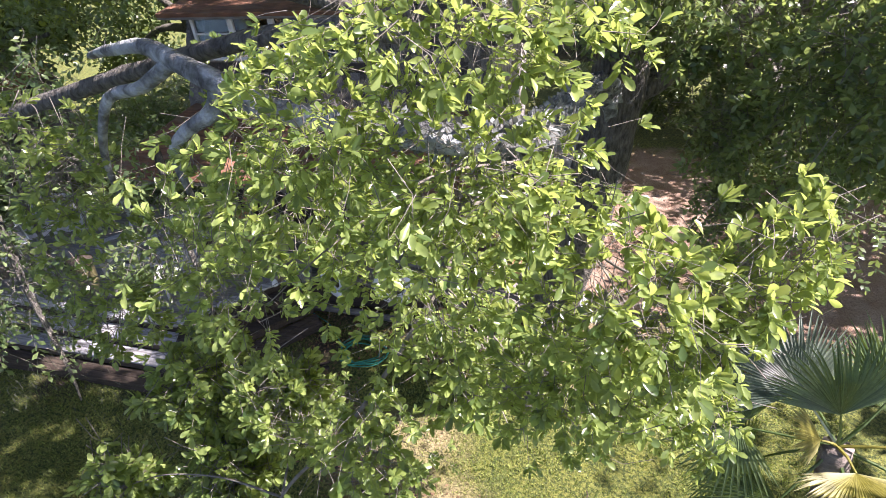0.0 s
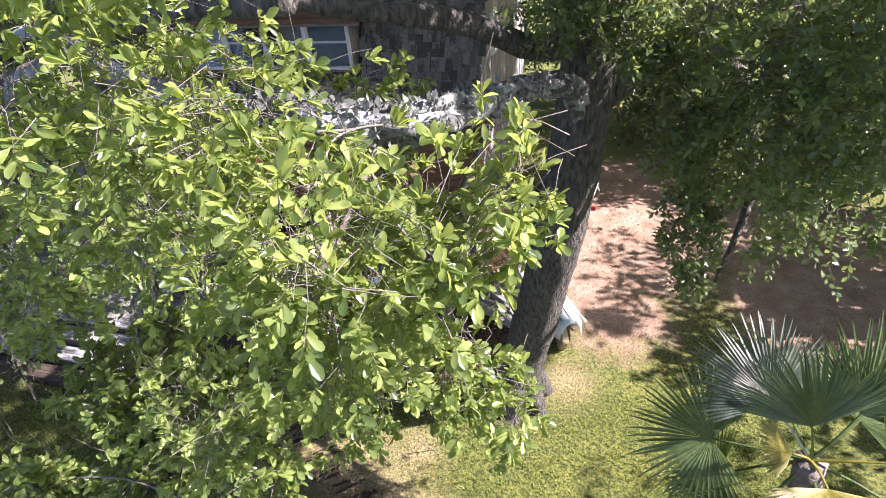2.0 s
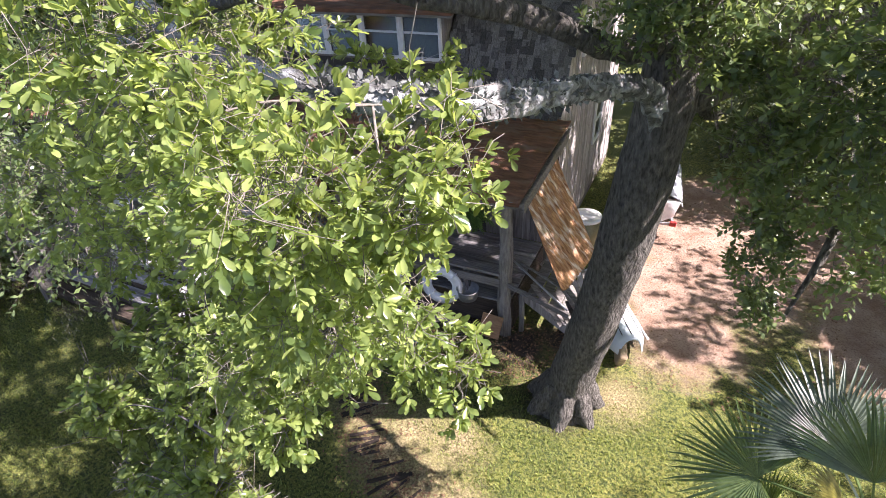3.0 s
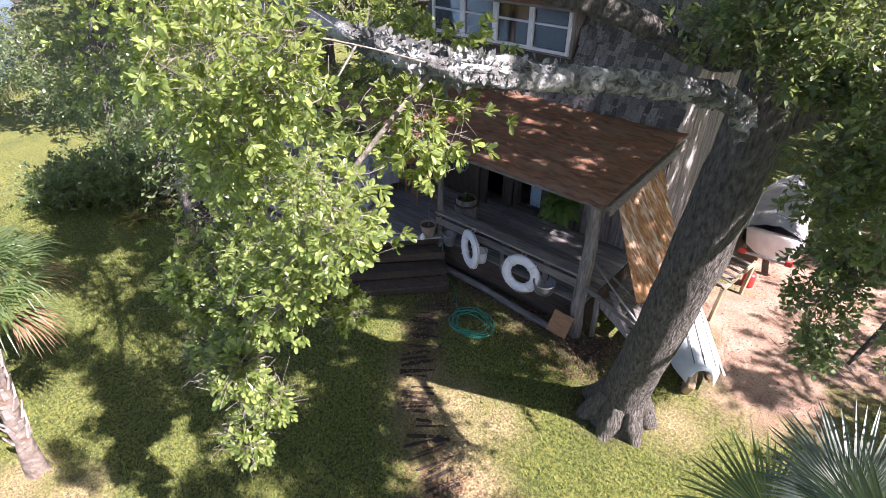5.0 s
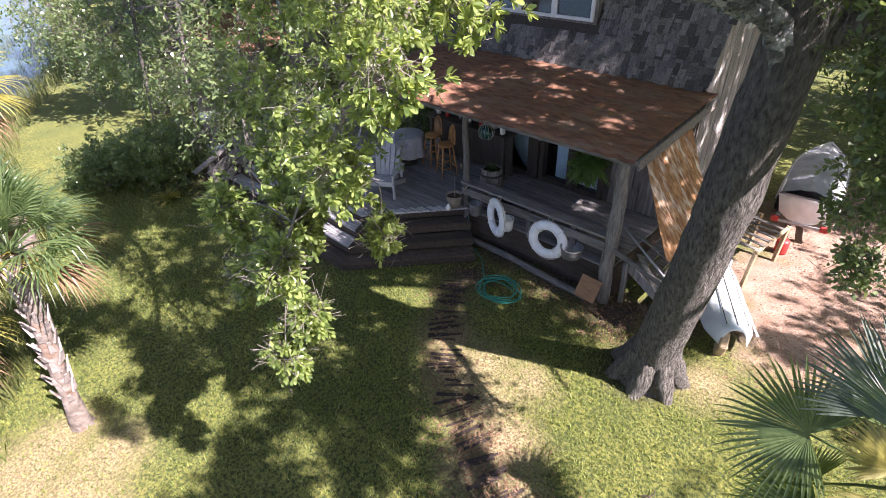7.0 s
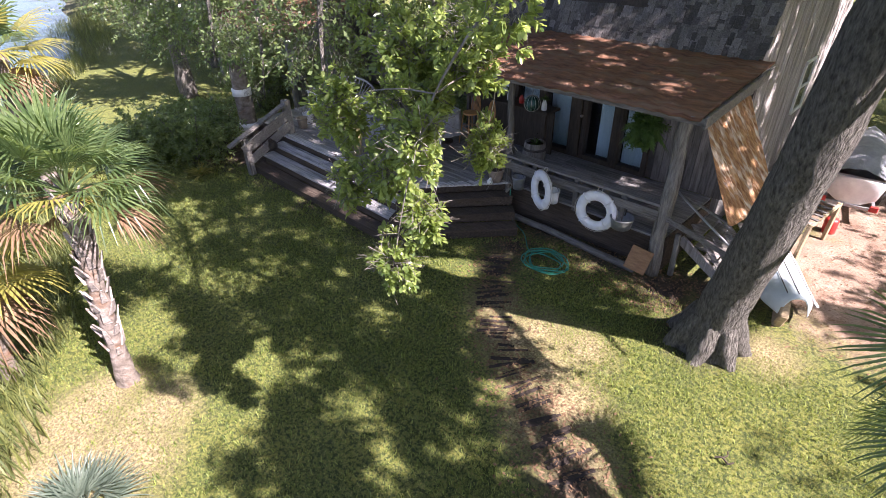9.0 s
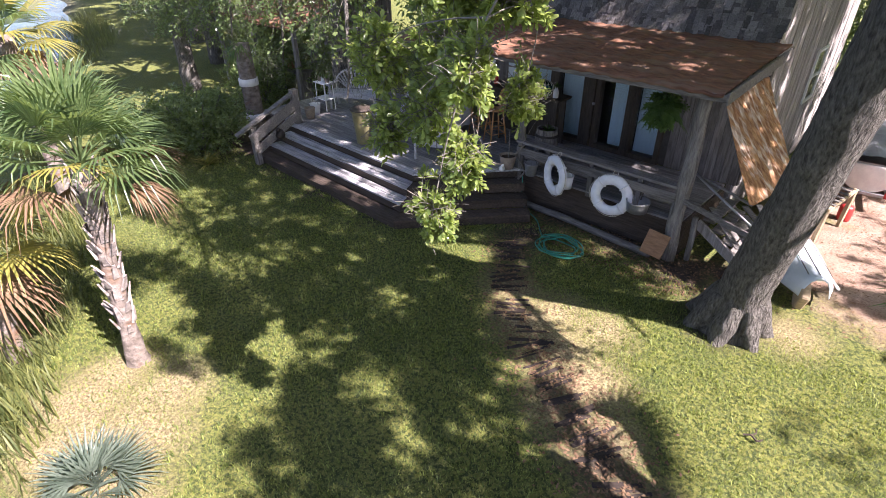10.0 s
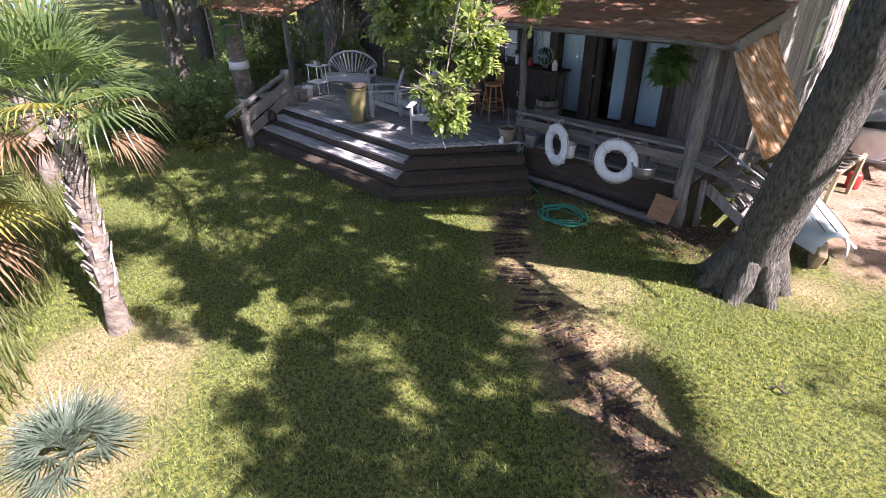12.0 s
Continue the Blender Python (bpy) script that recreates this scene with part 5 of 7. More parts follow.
def leaf_tuft(name, parent, centre, count, length, material, seed, up=0.5, width=0.028, sag=0.6, label=""):
    """Arching strap leaves or fronds from one point."""
    rng = random.Random(seed)
    b = Build()
    for k in range(count):
        a, el = rng.uniform(0, 6.283), rng.uniform(up - 0.5, up + 0.6)
        d = Vector((math.cos(a), math.sin(a), 0))
        s = Vector((-math.sin(a), math.cos(a), 0))
        L, w = length * rng.uniform(0.6, 1.1), width * rng.uniform(0.7, 1.2)
        pts = []
        for q in range(5):
            t = q / 4
            pts.append(Vector(centre) + d * L * t * math.cos(el * (1 - 0.3 * t)) + Vector((0, 0, L * (t * math.sin(el) - sag * t * t))))
        ws = [0.35, 1, 1, 0.7, 0.05]
        v = []
        for p, q in zip(pts, ws):
            v += [p + s * w * q, p - s * w * q]
        b.add(v, [(2 * i, 2 * i + 1, 2 * i + 3, 2 * i + 2) for i in range(4)])
    return part(name, b.mesh(name, material, False, False), None, parent, label, kind="stuff")


def fern_fronds(parent, centre, count, length, seed):
    """Feathered fern fronds that arch out and hang down."""
    rng = random.Random(seed)
    for k in range(count):
        a = k * 2.39996 + rng.uniform(-0.2, 0.2)
        el = rng.uniform(-0.2, 1.45)
        d, s = Vector((math.cos(a), math.sin(a), 0)), Vector((-math.sin(a), math.cos(a), 0))
        L = length * rng.uniform(0.75, 1.15)
        b = Build()
        n = 15
        pts = [Vector(centre) + d * L * t * math.cos(el * (1 - 0.5 * t)) * 0.9 + Vector((0, 0, L * (t * math.sin(el) * 0.9 - 0.6 * t * t))) for t in np.linspace(0, 1, n)]
        for i in range(2, n):
            w = 0.070 * math.sin(math.pi * min(1, 0.12 + 0.95 * i / n)) + 0.006
            p, q = pts[i - 1], pts[i]
            for sg in (-1, 1):
                tip = q + s * sg * w + (q - p) * 0.5 - Vector((0, 0, w * 0.25))
                m = (p + q) / 2
                b.add([p, m + s * sg * w * 0.5 + (q - p) * 0.15, tip, q], [(0, 1, 2, 3)])
        part("frond", b.mesh("frond", FERN_GREEN, False, False), None, parent)


fern = thing("hanging_fern", "lush green fern in a hanging basket under the porch roof", "fern", at=(-0.70, 7.28, 2.40))
part("pot", Build().lathe([(0.05, -0.10), (0.10, -0.10), (0.14, 0.05), (0.15, 0.06), (0.13, 0.06), (0.06, -0.05)], sides=20), DARK_FRAME, fern, "dark basket", True)
for k in range(3):
    a = k * 2.094
    part("hanger", Build().tube([(0.14 * math.cos(a), 0.14 * math.sin(a), 0.05), (0.0, 0.0, 0.36), (0.0, 0.0, 0.50)], 0.004, 4), IRON, fern, "thin wire hanger")
fern_fronds(fern, (0, 0, 0.07), 80, 0.40, 3)
sprays("foliage", [((0, 0, 0.10), (0.27, 0.27, 0.22), 150), ((0, 0, -0.05), (0.24, 0.24, 0.2), 90)], FERN_GREEN, fern, 44, (0.04, 0.075), 13, 0.5, (SMALL_V, SMALL_F), None, (0.10, 0.2), "dense leafy fronds")

barrel = thing("barrel_planter", "grey half-barrel planter with trailing green leaves", "planter", at=(-3.12, 7.98, 0.72))
for k in range(18):
    a0, a1 = 2 * math.pi * k / 18 + 0.01, 2 * math.pi * (k + 1) / 18 - 0.01
    v = []
    for z, r in ((0, 0.17), (0.25, 0.225), (0.5, 0.23), (0.72, 0.20)):
        for rr in (r, r - 0.02):
            v += [(rr * math.cos(a0), rr * math.sin(a0), z), (rr * math.cos(a1), rr * math.sin(a1), z)]
    f = []
    for i in range(3):
        o = i * 4
        f += [(o, o + 1, o + 5, o + 4), (o + 3, o + 2, o + 6, o + 7), (o + 2, o, o + 4, o + 6), (o + 1, o + 3, o + 7, o + 5)]
    f += [(0, 2, 3, 1), (12, 13, 15, 14)]
    part("stave", Build().add(v, f), GREY_WOOD_UP, barrel)
for z, r in ((0.12, 0.203), (0.60, 0.222)):
    part("hoop", Build().lathe([(r - 0.01, z - 0.02), (r + 0.012, z - 0.02), (r + 0.012, z + 0.02), (r - 0.01, z + 0.02)], sides=30), IRON, barrel)
part("soil", Build().lathe([(0.02, 0.62), (0.18, 0.62), (0.18, 0.66), (0.02, 0.67)], sides=16), DARK_SOIL, barrel)
leaf_tuft("plant", barrel, (0, 0, 0.66), 40, 0.22, FERN_GREEN, 5, 0.9, 0.02, 0.5, "short green leaves")
part("spout", Build().tube([(0, 0, 0.66), (0.0, 0.0, 0.86), (0.04, 0, 0.90)], 0.012, 7), IRON, barrel, "small pipe with a tap")

pot = bucket("plant_pot", (-3.52, 7.30, 0.72), 0.12, 0.165, 0.26, TERRACOTTA, "grey clay pot with a bare stem beside the steps", "pot", handle=False)
part("stem", Build().tube(bend([(0, 0, 0.1), (0.02, 0.0, 0.4), (-0.01, 0.02, 0.75)], 4), lerp_list([0.012, 0.005], 9), 6), TWIG_BARK, pot, "bare stem")
part("soil", Build().lathe([(0.01, 0.2), (0.145, 0.2), (0.145, 0.215), (0.01, 0.22)], sides=16), DARK_SOIL, pot)
single("figurine", Build().lathe([(0.02, 0), (0.05, 0.01), (0.06, 0.05), (0.045, 0.09), (0.03, 0.10)], (-3.50, 7.10, 0.72), 14).lathe([(0.005, 0.09), (0.03, 0.10), (0.033, 0.125), (0.02, 0.15), (0.004, 0.155)], (-3.47, 7.08, 0.72), 12), WHITE_PAINT, "small white garden ornament at the deck edge", "ornament", smooth=True)


# ---- furniture ----
def bar_stool(at, turn):
    s = thing("bar_stool", "golden oak bar stool with a hooped spindle back", "stool", "bar stools at the counter", at=at, turn=turn)
    part("seat", Build().lathe([(0.02, 0.70), (0.165, 0.70), (0.178, 0.715), (0.175, 0.735), (0.15, 0.742), (0.02, 0.735)], sides=26), OAK_STOOL, s, smooth=True)
    for sx in (-1, 1):
        for sy in (-1, 1):
            part("leg", Build().tube([(sx * 0.11, sy * 0.11, 0.705), (sx * 0.15, sy * 0.15, 0.36), (sx * 0.185, sy * 0.185, 0.0)], [0.016, 0.019, 0.013], 9), OAK_STOOL, s, smooth=True)
    for z, r in ((0.22, 0.166), (0.40, 0.146)):
        for a, b in (((-r, -r), (r, -r)), ((r, -r), (r, r)), ((r, r), (-r, r)), ((-r, r), (-r, -r))):
            part("rung", Build().tube([(*a, z), (*b, z)], 0.010, 7), OAK_STOOL, s, smooth=True)
    hoop = [(0.165 * math.cos(q), 0.135 + 0.05 * math.sin(q) * 0.8, 0.73 + 0.40 * math.sin(q) ** 0.8) for q in np.linspace(0.02, math.pi - 0.02, 22)]
    part("back_hoop", Build().tube(hoop, 0.013, 8), OAK_STOOL, s, smooth=True)
    for k in range(6):
        x = -0.115 + k * 0.046
        top = 0.73 + 0.40 * max(0.0, 1 - (x / 0.165) ** 2) ** 0.4
        part("spindle", Build().tube([(x * 0.85, 0.135, 0.735), (x, 0.172, top)], 0.007, 6), OAK_STOOL, s)
    return s


bar_stool((-4.62, 8.25, 0.72), -25)
bar_stool((-5.22, 8.45, 0.72), -15)

counter = thing("bar_counter", "dark wooden outdoor bar counter against the porch wall", "counter", at=(0, 0, 0))
part("worktop", Build().box((-4.55, 8.98, 1.72), (2.3, 0.50, 0.05)), DARK_FRAME, counter, "dark plank top")
part("front", Build().box((-4.55, 9.10, 1.21), (2.2, 0.04, 0.96)), DARK_FRAME, counter)
for px in (-5.6, -3.5):
    part("leg", Build().box((px, 8.82, 1.21), (0.08, 0.08, 0.97)), DARK_FRAME, counter)
random.seed(17)
for k in range(7):
    x = -5.5 + k * 0.32
    kind_bottle = k % 3
    b = thing("bottle" if kind_bottle else "jar", ("white flower pot" if kind_bottle == 0 else ("red tin" if kind_bottle == 1 else "clear glass bottle")) + " standing on the dark bar counter", "pot" if kind_bottle == 0 else "bottle", at=(x, 8.95 + rand(-0.08, 0.1), 1.745))
    h = rand(0.14, 0.24)
    r = rand(0.035, 0.06)
    part("body", Build().lathe([(r * 0.5, 0), (r, 0.005), (r, h * 0.6), (r * 0.6, h * 0.8), (r * 0.45, h), (r * 0.2, h)], sides=14), (WHITE_PAINT, RED_PAINT, GALVANISED)[kind_bottle], b, smooth=True)
    if kind_bottle == 0:
        leaf_tuft("plant", b, (0, 0, h), 26, 0.16, FERN_GREEN, 40 + k, 0.9, 0.014, 0.5)

pic = thing("wall_picture", "small framed print hanging on the board wall", "picture", at=(-5.70, WALL_Y - 0.02, 2.20))
part("frame", Build().box((0, 0, 0.17), (0.30, 0.025, 0.03)).box((0, 0, -0.17), (0.30, 0.025, 0.03)).box((-0.135, 0, 0), (0.03, 0.025, 0.31)).box((0.135, 0, 0), (0.03, 0.025, 0.31)), DARK_FRAME, pic)
part("print", Build().box((0, 0.004, 0), (0.25, 0.008, 0.31), bevel=0), WHITE_PAINT, pic, "pale print")
part("motif", Build().box((0.0, -0.002, 0.02), (0.11, 0.006, 0.14), bevel=0), TARP_GREY, pic, "grey motif")
win = thing("kitchen_window", "small pale window in the board wall above the counter", "window", at=(-5.04, WALL_Y - 0.01, 2.06))
part("pane", Build().box((0, -0.005, 0), (0.34, 0.01, 0.56), bevel=0), CURTAIN, win, "curtained pane")
for dx, dz, sx, sz in ((-0.19, 0, 0.05, 0.66), (0.19, 0, 0.05, 0.66), (0, 0.3, 0.43, 0.05), (0, -0.3, 0.43, 0.05), (0, 0, 0.34, 0.025)):
    part("frame", Build().box((dx, -0.02, dz), (sx, 0.04, sz)), WALL_WOOD, win)

table = thing("side_table", "round table under a pale grey tablecloth", "table", at=(-5.75, 8.15, 0.72))
part("pedestal", Build().lathe([(0.2, 0), (0.2, 0.03), (0.04, 0.06), (0.04, 0.66), (0.12, 0.69)], sides=16), DARK_FRAME, table, smooth=True)
cv, cf, cs = [], [], 48
for j, (r, z) in enumerate(((0.05, 0.72), (0.36, 0.722), (0.385, 0.70), (0.40, 0.50), (0.42, 0.24))):
    for k in range(cs):
        a = 2 * math.pi * k / cs
        w = 1 + (0.05 * math.sin(a * 8) + 0.02 * math.sin(a * 13)) * max(0, j - 1) / 3
        cv.append((r * w * math.cos(a), r * w * math.sin(a), z))
for j in range(4):
    for k in range(cs):
        cf.append((j * cs + k, j * cs + (k + 1) % cs, (j + 1) * cs + (k + 1) % cs, (j + 1) * cs + k))
cf.append(tuple(range(cs)))
tagged(new("tablecloth", Build().add([(x - 5.75, y + 8.15, z + 0.72) for x, y, z in cv], cf).mesh("tablecloth", CHAIR_WHITE, True)), "pale grey tablecloth draped over the round table", "tablecloth")


def garden_bench(at, turn):
    b = thing("garden_bench", "faded white bench with a fan-slatted curved back", "bench", at=at, turn=turn)
    for k in range(4):
        part("seat_slat", Build().box((0, -0.20 + k * 0.12, 0.42), (1.35, 0.105, 0.025)), CHAIR_WHITE, b)
    for sx in (-0.62, 0.62):
        part("leg", Build().box((sx, -0.22, 0.30), (0.06, 0.05, 0.60)), CHAIR_WHITE, b)
        part("leg", Build().box((sx, 0.22, 0.33), (0.06, 0.05, 0.66)), CHAIR_WHITE, b)
        part("armrest", Build().box((sx, -0.02, 0.62), (0.09, 0.56, 0.03)), CHAIR_WHITE, b)
    part("apron", Build().box((0, -0.24, 0.36), (1.25, 0.025, 0.09)), CHAIR_WHITE, b)
    arc = [(0.66 * math.cos(q), 0.26 + 0.07 * math.sin(q), 0.56 + 0.38 * math.sin(q)) for q in np.linspace(0, math.pi, 24)]
    part("back_rail", Build().tube(arc, 0.026, 8), CHAIR_WHITE, b, smooth=True)
    for k in range(15):
        q = math.pi * (k + 1) / 16
        part("back_slat", Build().beam((0.34 * math.cos(q), 0.23, 0.45), (0.64 * math.cos(q), 0.26 + 0.07 * math.sin(q), 0.56 + 0.37 * math.sin(q)), 0.045, 0.016), CHAIR_WHITE, b)
    return b


garden_bench((-8.85, 7.75, 0.72), 28)


def deck_chair(at, turn, label, material):
    c = thing("deck_chair", label, "chair", "slatted chairs on the deck", at=at, turn=turn)
    for k in range(5):
        part("seat_slat", Build().box((0, -0.24 + k * 0.105, 0.375 - k * 0.018), (0.54, 0.092, 0.02), (-10, 0, 0)), material, c)
    for k in range(5):
        x = -0.22 + k * 0.11
        h = 0.74 - 0.05 * abs(k - 2) ** 1.5
        part("back_slat", Build().beam((x * 0.85, 0.23, 0.28), (x * 1.1, 0.23 + 0.36 * h, 0.28 + 0.92 * h), 0.095, 0.018, roll=0), material, c)
    for sx in (-0.31, 0.31):
        part("front_leg", Build().box((sx, -0.26, 0.27), (0.045, 0.085, 0.54)), material, c)
        part("back_leg", Build().beam((sx * 0.92, -0.20, 0.33), (sx * 0.92, 0.56, 0.03), 0.03, 0.10), material, c)
        part("armrest", Build().box((sx * 1.06, -0.02, 0.555), (0.12, 0.66, 0.022)), material, c)
        part("arm_post", Build().box((sx, 0.28, 0.40), (0.04, 0.05, 0.30)), material, c)
    part("apron", Build().box((0, -0.28, 0.33), (0.58, 0.022, 0.10)), material, c)
    part("back_brace", Build().box((0, 0.42, 0.62), (0.52, 0.025, 0.06)), material, c)
    return c


deck_chair((-6.75, 7.05, 0.72), -42, "faded grey-white slatted deck chair facing the lawn", CHAIR_WHITE)
deck_chair((-5.9, 7.25, 0.72), -20, "faded grey-white slatted deck chair facing the lawn", CHAIR_WHITE)
deck_chair((-5.05, 6.78, 0.72), 30, "white slatted deck chair with sunlit arms near the steps", CHAIR_WHITE)

urn = thing("urn", "tall olive glazed urn standing at the deck edge", "urn", at=(-6.72, 6.28, 0.72))
part("body", Build().lathe([(0.05, 0), (0.16, 0.0), (0.165, 0.03), (0.17, 0.2), (0.205, 0.6), (0.215, 0.68), (0.235, 0.70), (0.235, 0.74), (0.20, 0.74), (0.18, 0.6), (0.05, 0.55)], sides=28), URN_GREEN, urn, smooth=True)
part("lid", Build().lathe([(0.02, 0.735), (0.245, 0.735), (0.25, 0.755), (0.20, 0.775), (0.02, 0.785)], sides=28), DARK_FRAME, urn, "dark flat lid", True)

# clutter by the stair rail
random.seed(23)
for k, (x, y, label, m) in enumerate(((-9.25, 6.75, "white plastic pail with odds and ends by the rail", WHITE_PAINT), (-9.6, 7.0, "grey metal can by the deck rail", GALVANISED), (-9.05, 6.45, "brown clay pot standing by the rail post", TERRACOTTA))):
    bucket("pail" if k < 2 else "plant_pot", (x, y, 0.72), 0.10, 0.13, 0.26, m, label, "pail" if k < 2 else "pot", handle=k < 2)
stand = thing("plant_stand", "small cluttered white metal plant stand", "stand", at=(-9.35, 7.15, 0.72))
for sx in (-0.2, 0.2):
    for sy in (-0.14, 0.14):
        part("leg", Build().tube([(sx, sy, 0), (sx * 0.9, sy * 0.9, 0.7)], 0.012, 6), WHITE_PAINT, stand)
for z in (0.3, 0.7):
    part("shelf", Build().box((0, 0, z), (0.46, 0.34, 0.02)), WHITE_PAINT, stand)
for k in range(3):
    p = thing("plant_pot", "small pot with a green plant on the stand", "pot", "pots on the plant stand", at=(-9.5 + k * 0.15, 7.15, 1.43))
    part("body", Build().lathe([(0.03, 0), (0.05, 0), (0.065, 0.11), (0.05, 0.11), (0.04, 0.09)], sides=14), TERRACOTTA if k != 1 else WHITE_PAINT, p, smooth=True)
    leaf_tuft("plant", p, (0, 0, 0.1), 22, 0.2, FERN_GREEN, 60 + k, 0.9, 0.014, 0.5)
single("cat_statue", Build().lathe([(0.02, 0), (0.10, 0.0), (0.11, 0.06), (0.085, 0.15), (0.05, 0.19), (0.02, 0.2)], (-8.80, 5.42, 0.55), 16).lathe([(0.01, 0), (0.055, 0.02), (0.06, 0.06), (0.03, 0.1), (0.01, 0.105)], (-8.74, 5.35, 0.72), 12), IRON, "black rounded garden ornament lying on the top step", "ornament", smooth=True)

# ---- beside the porch ----
sheet = thing("awning_panel", "tan corrugated panel propped out from the porch roof end", "panel")
A, B2, Dd = Vector((-0.08, 7.75, 2.70)), Vector((0.16, 8.80, 2.82)), Vector((0.84, 7.05, 1.46))
C = B2 + Dd - A
across, down = (B2 - A).normalized(), (Dd - A)
nrm = across.cross(down).normalized()
flat = nrm.cross(across)
frame_m = Matrix((across, flat, nrm)).transposed().to_4x4()
frame_m.translation = A
wide, long_, skew = (B2 - A).length, down.dot(flat), down.dot(across)
nu, nvv = 60, 20
sv = []
for j in range(nvv + 1):
    for i in range(nu + 1):
        u, w = i / nu, j / nvv
        cu = min(u, 1 - u)
        inset = 0.035 * (1 - cu / 0.10) ** 2 if cu < 0.10 else 0.0
        w2 = inset + w * (1 - 2 * inset)
        sv.append(Vector((u * wide + w2 * skew, w2 * long_, 0.009 * math.sin(u * 2 * math.pi * 13) + 0.012 * math.sin(w * 3.1) + 0.008 * noise.noise((u * 3, w * 4, 1)))))
ns = len(sv)
sf = [(j * (nu + 1) + i, j * (nu + 1) + i + 1, (j + 1) * (nu + 1) + i + 1, (j + 1) * (nu + 1) + i) for j in range(nvv) for i in range(nu)]
sv2 = [p - Vector((0, 0, 0.012)) for p in sv]
sf2 = [tuple(ns + q for q in f[::-1]) for f in sf]
rim = list(range(nu + 1)) + [(j + 1) * (nu + 1) - 1 for j in range(1, nvv + 1)] + [nvv * (nu + 1) + i for i in range(nu - 1, -1, -1)] + [j * (nu + 1) for j in range(nvv - 1, 0, -1)]
sf2 += [(rim[k], rim[(k + 1) % len(rim)], ns + rim[(k + 1) % len(rim)], ns + rim[k]) for k in range(len(rim))]
part("sheet", Build().add(sv + sv2, sf + sf2), SHEET_TAN_DAPPLED, sheet, "", True, at=frame_m)
part("top_batten", Build().beam(A - nrm * 0.04, B2 - nrm * 0.04, 0.05, 0.04), GREY_WOOD, sheet)
part("prop", Build().beam((0.0, 7.55, 1.50), Dd + Vector((0.0, 0.1, 0.0)), 0.035, 0.035), GREY_WOOD, sheet)
part("prop", Build().beam((0.1, 8.9, 1.4), C + Vector((-0.02, -0.05, 0.0)), 0.035, 0.035), GREY_WOOD, sheet)
single("brace_pole", Build().tube([(-0.1, 7.50, 1.55), (0.45, 7.22, 1.38), (0.95, 6.95, 1.25)], 0.018, 7, 0.1, 2), GALVANISED, "thin pole running from the porch post", "pole", smooth=True)
single("brace_board", Build().beam((-0.15, 7.40, 1.10), (0.95, 7.10, 1.02), 0.035, 0.09), GREY_WOOD, "grey board nailed across the porch post", "board")
ramp = thing("side_steps", "rough wooden side stair with pale stringers under the porch end", "stairs")
for k in range(5):
    z = 0.68 - k * 0.14
    part("tread", Build().box((0.18 + k * 0.17, 8.35, z), (0.19, 1.05, 0.035), (0, 3, 0)), GREY_WOOD, ramp)
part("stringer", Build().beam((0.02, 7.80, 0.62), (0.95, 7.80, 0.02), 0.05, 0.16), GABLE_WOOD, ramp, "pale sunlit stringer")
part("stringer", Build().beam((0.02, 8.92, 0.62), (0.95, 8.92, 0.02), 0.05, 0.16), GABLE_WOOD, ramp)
part("post", Build().tube([(0.06, 7.62, 0.0), (0.05, 7.63, 0.45), (0.03, 7.62, 0.78)], 0.05, 9, 0.2, 9), GREY_WOOD_UP, ramp, "", True)
random.seed(5)
for k in range(9):
    a = (0.35 + rand(-0.25, 0.5), 8.0 + rand(-0.3, 0.5), 0.75 + 0.05 * k)
    single("scrap_board", Build().beam(a, (a[0] + rand(0.4, 0.7), a[1] - rand(0.5, 0.9), a[2] + rand(-0.28, -0.05)), 0.09, 0.022), GREY_WOOD if k % 2 else GABLE_WOOD, "loose grey scrap board stacked by the side stair", "board", group="scrap boards by the side stair")

# upturned boat on its trestle
boat = thing("upturned_boat", "pale blue and white upturned dinghy lying beside the oak", "boat", at=(1.42, 8.35, 0.10), turn=-60)
bv, bf, nl, nsx = [], [], 18, 9
for i in range(nl + 1):
    t = i / nl
    w = 0.40 * (0.55 + 0.45 * math.sin(math.pi * min(1, 0.22 + t * 0.62))) * (1 if t < 0.85 else 1 - 0.35 * (t - 0.85) / 0.15)
    h = 0.36 - 0.06 * t
    for j in range(nsx):
        s = j / (nsx - 1) * 2 - 1
        z = h * (1 - abs(s) ** 3.2)
        bv.append((-0.95 + 1.9 * t, s * w, 0.12 + z))
nb = len(bv)
bv2 = [(x, y * 0.96, z - 0.025) for x, y, z in bv]
bf = [(i * nsx + j, i * nsx + j + 1, (i + 1) * nsx + j + 1, (i + 1) * nsx + j) for i in range(nl) for j in range(nsx - 1)]
bf2 = [tuple(nb + q for q in f[::-1]) for f in bf]
edge_loop = [j for j in range(nsx)] + [(i + 1) * nsx - 1 for i in range(1, nl + 1)] + [nl * nsx + j for j in range(nsx - 2, -1, -1)] + [i * nsx for i in range(nl - 1, 0, -1)]
bf2 += [(edge_loop[k], edge_loop[(k + 1) % len(edge_loop)], nb + edge_loop[(k + 1) % len(edge_loop)], nb + edge_loop[k]) for k in range(len(edge_loop))]
part("hull", Build().add(bv + bv2, bf + bf2), BLUE_WHITE, boat, "", True)
for s in (-0.13, 0.02, 0.17):
    part("seam", Build().beam((-0.85, s, 0.482 - abs(s) * 0.05), (0.85, s, 0.43 - abs(s) * 0.05), 0.014, 0.012), DARK_FRAME, boat, "dark seam strip")
part("transom", Build().slab([(-0.96, -0.3), (-0.94, -0.3), (-0.94, 0.3), (-0.96, 0.3)], 0.16, 0.40), WHITE_PAINT, boat)
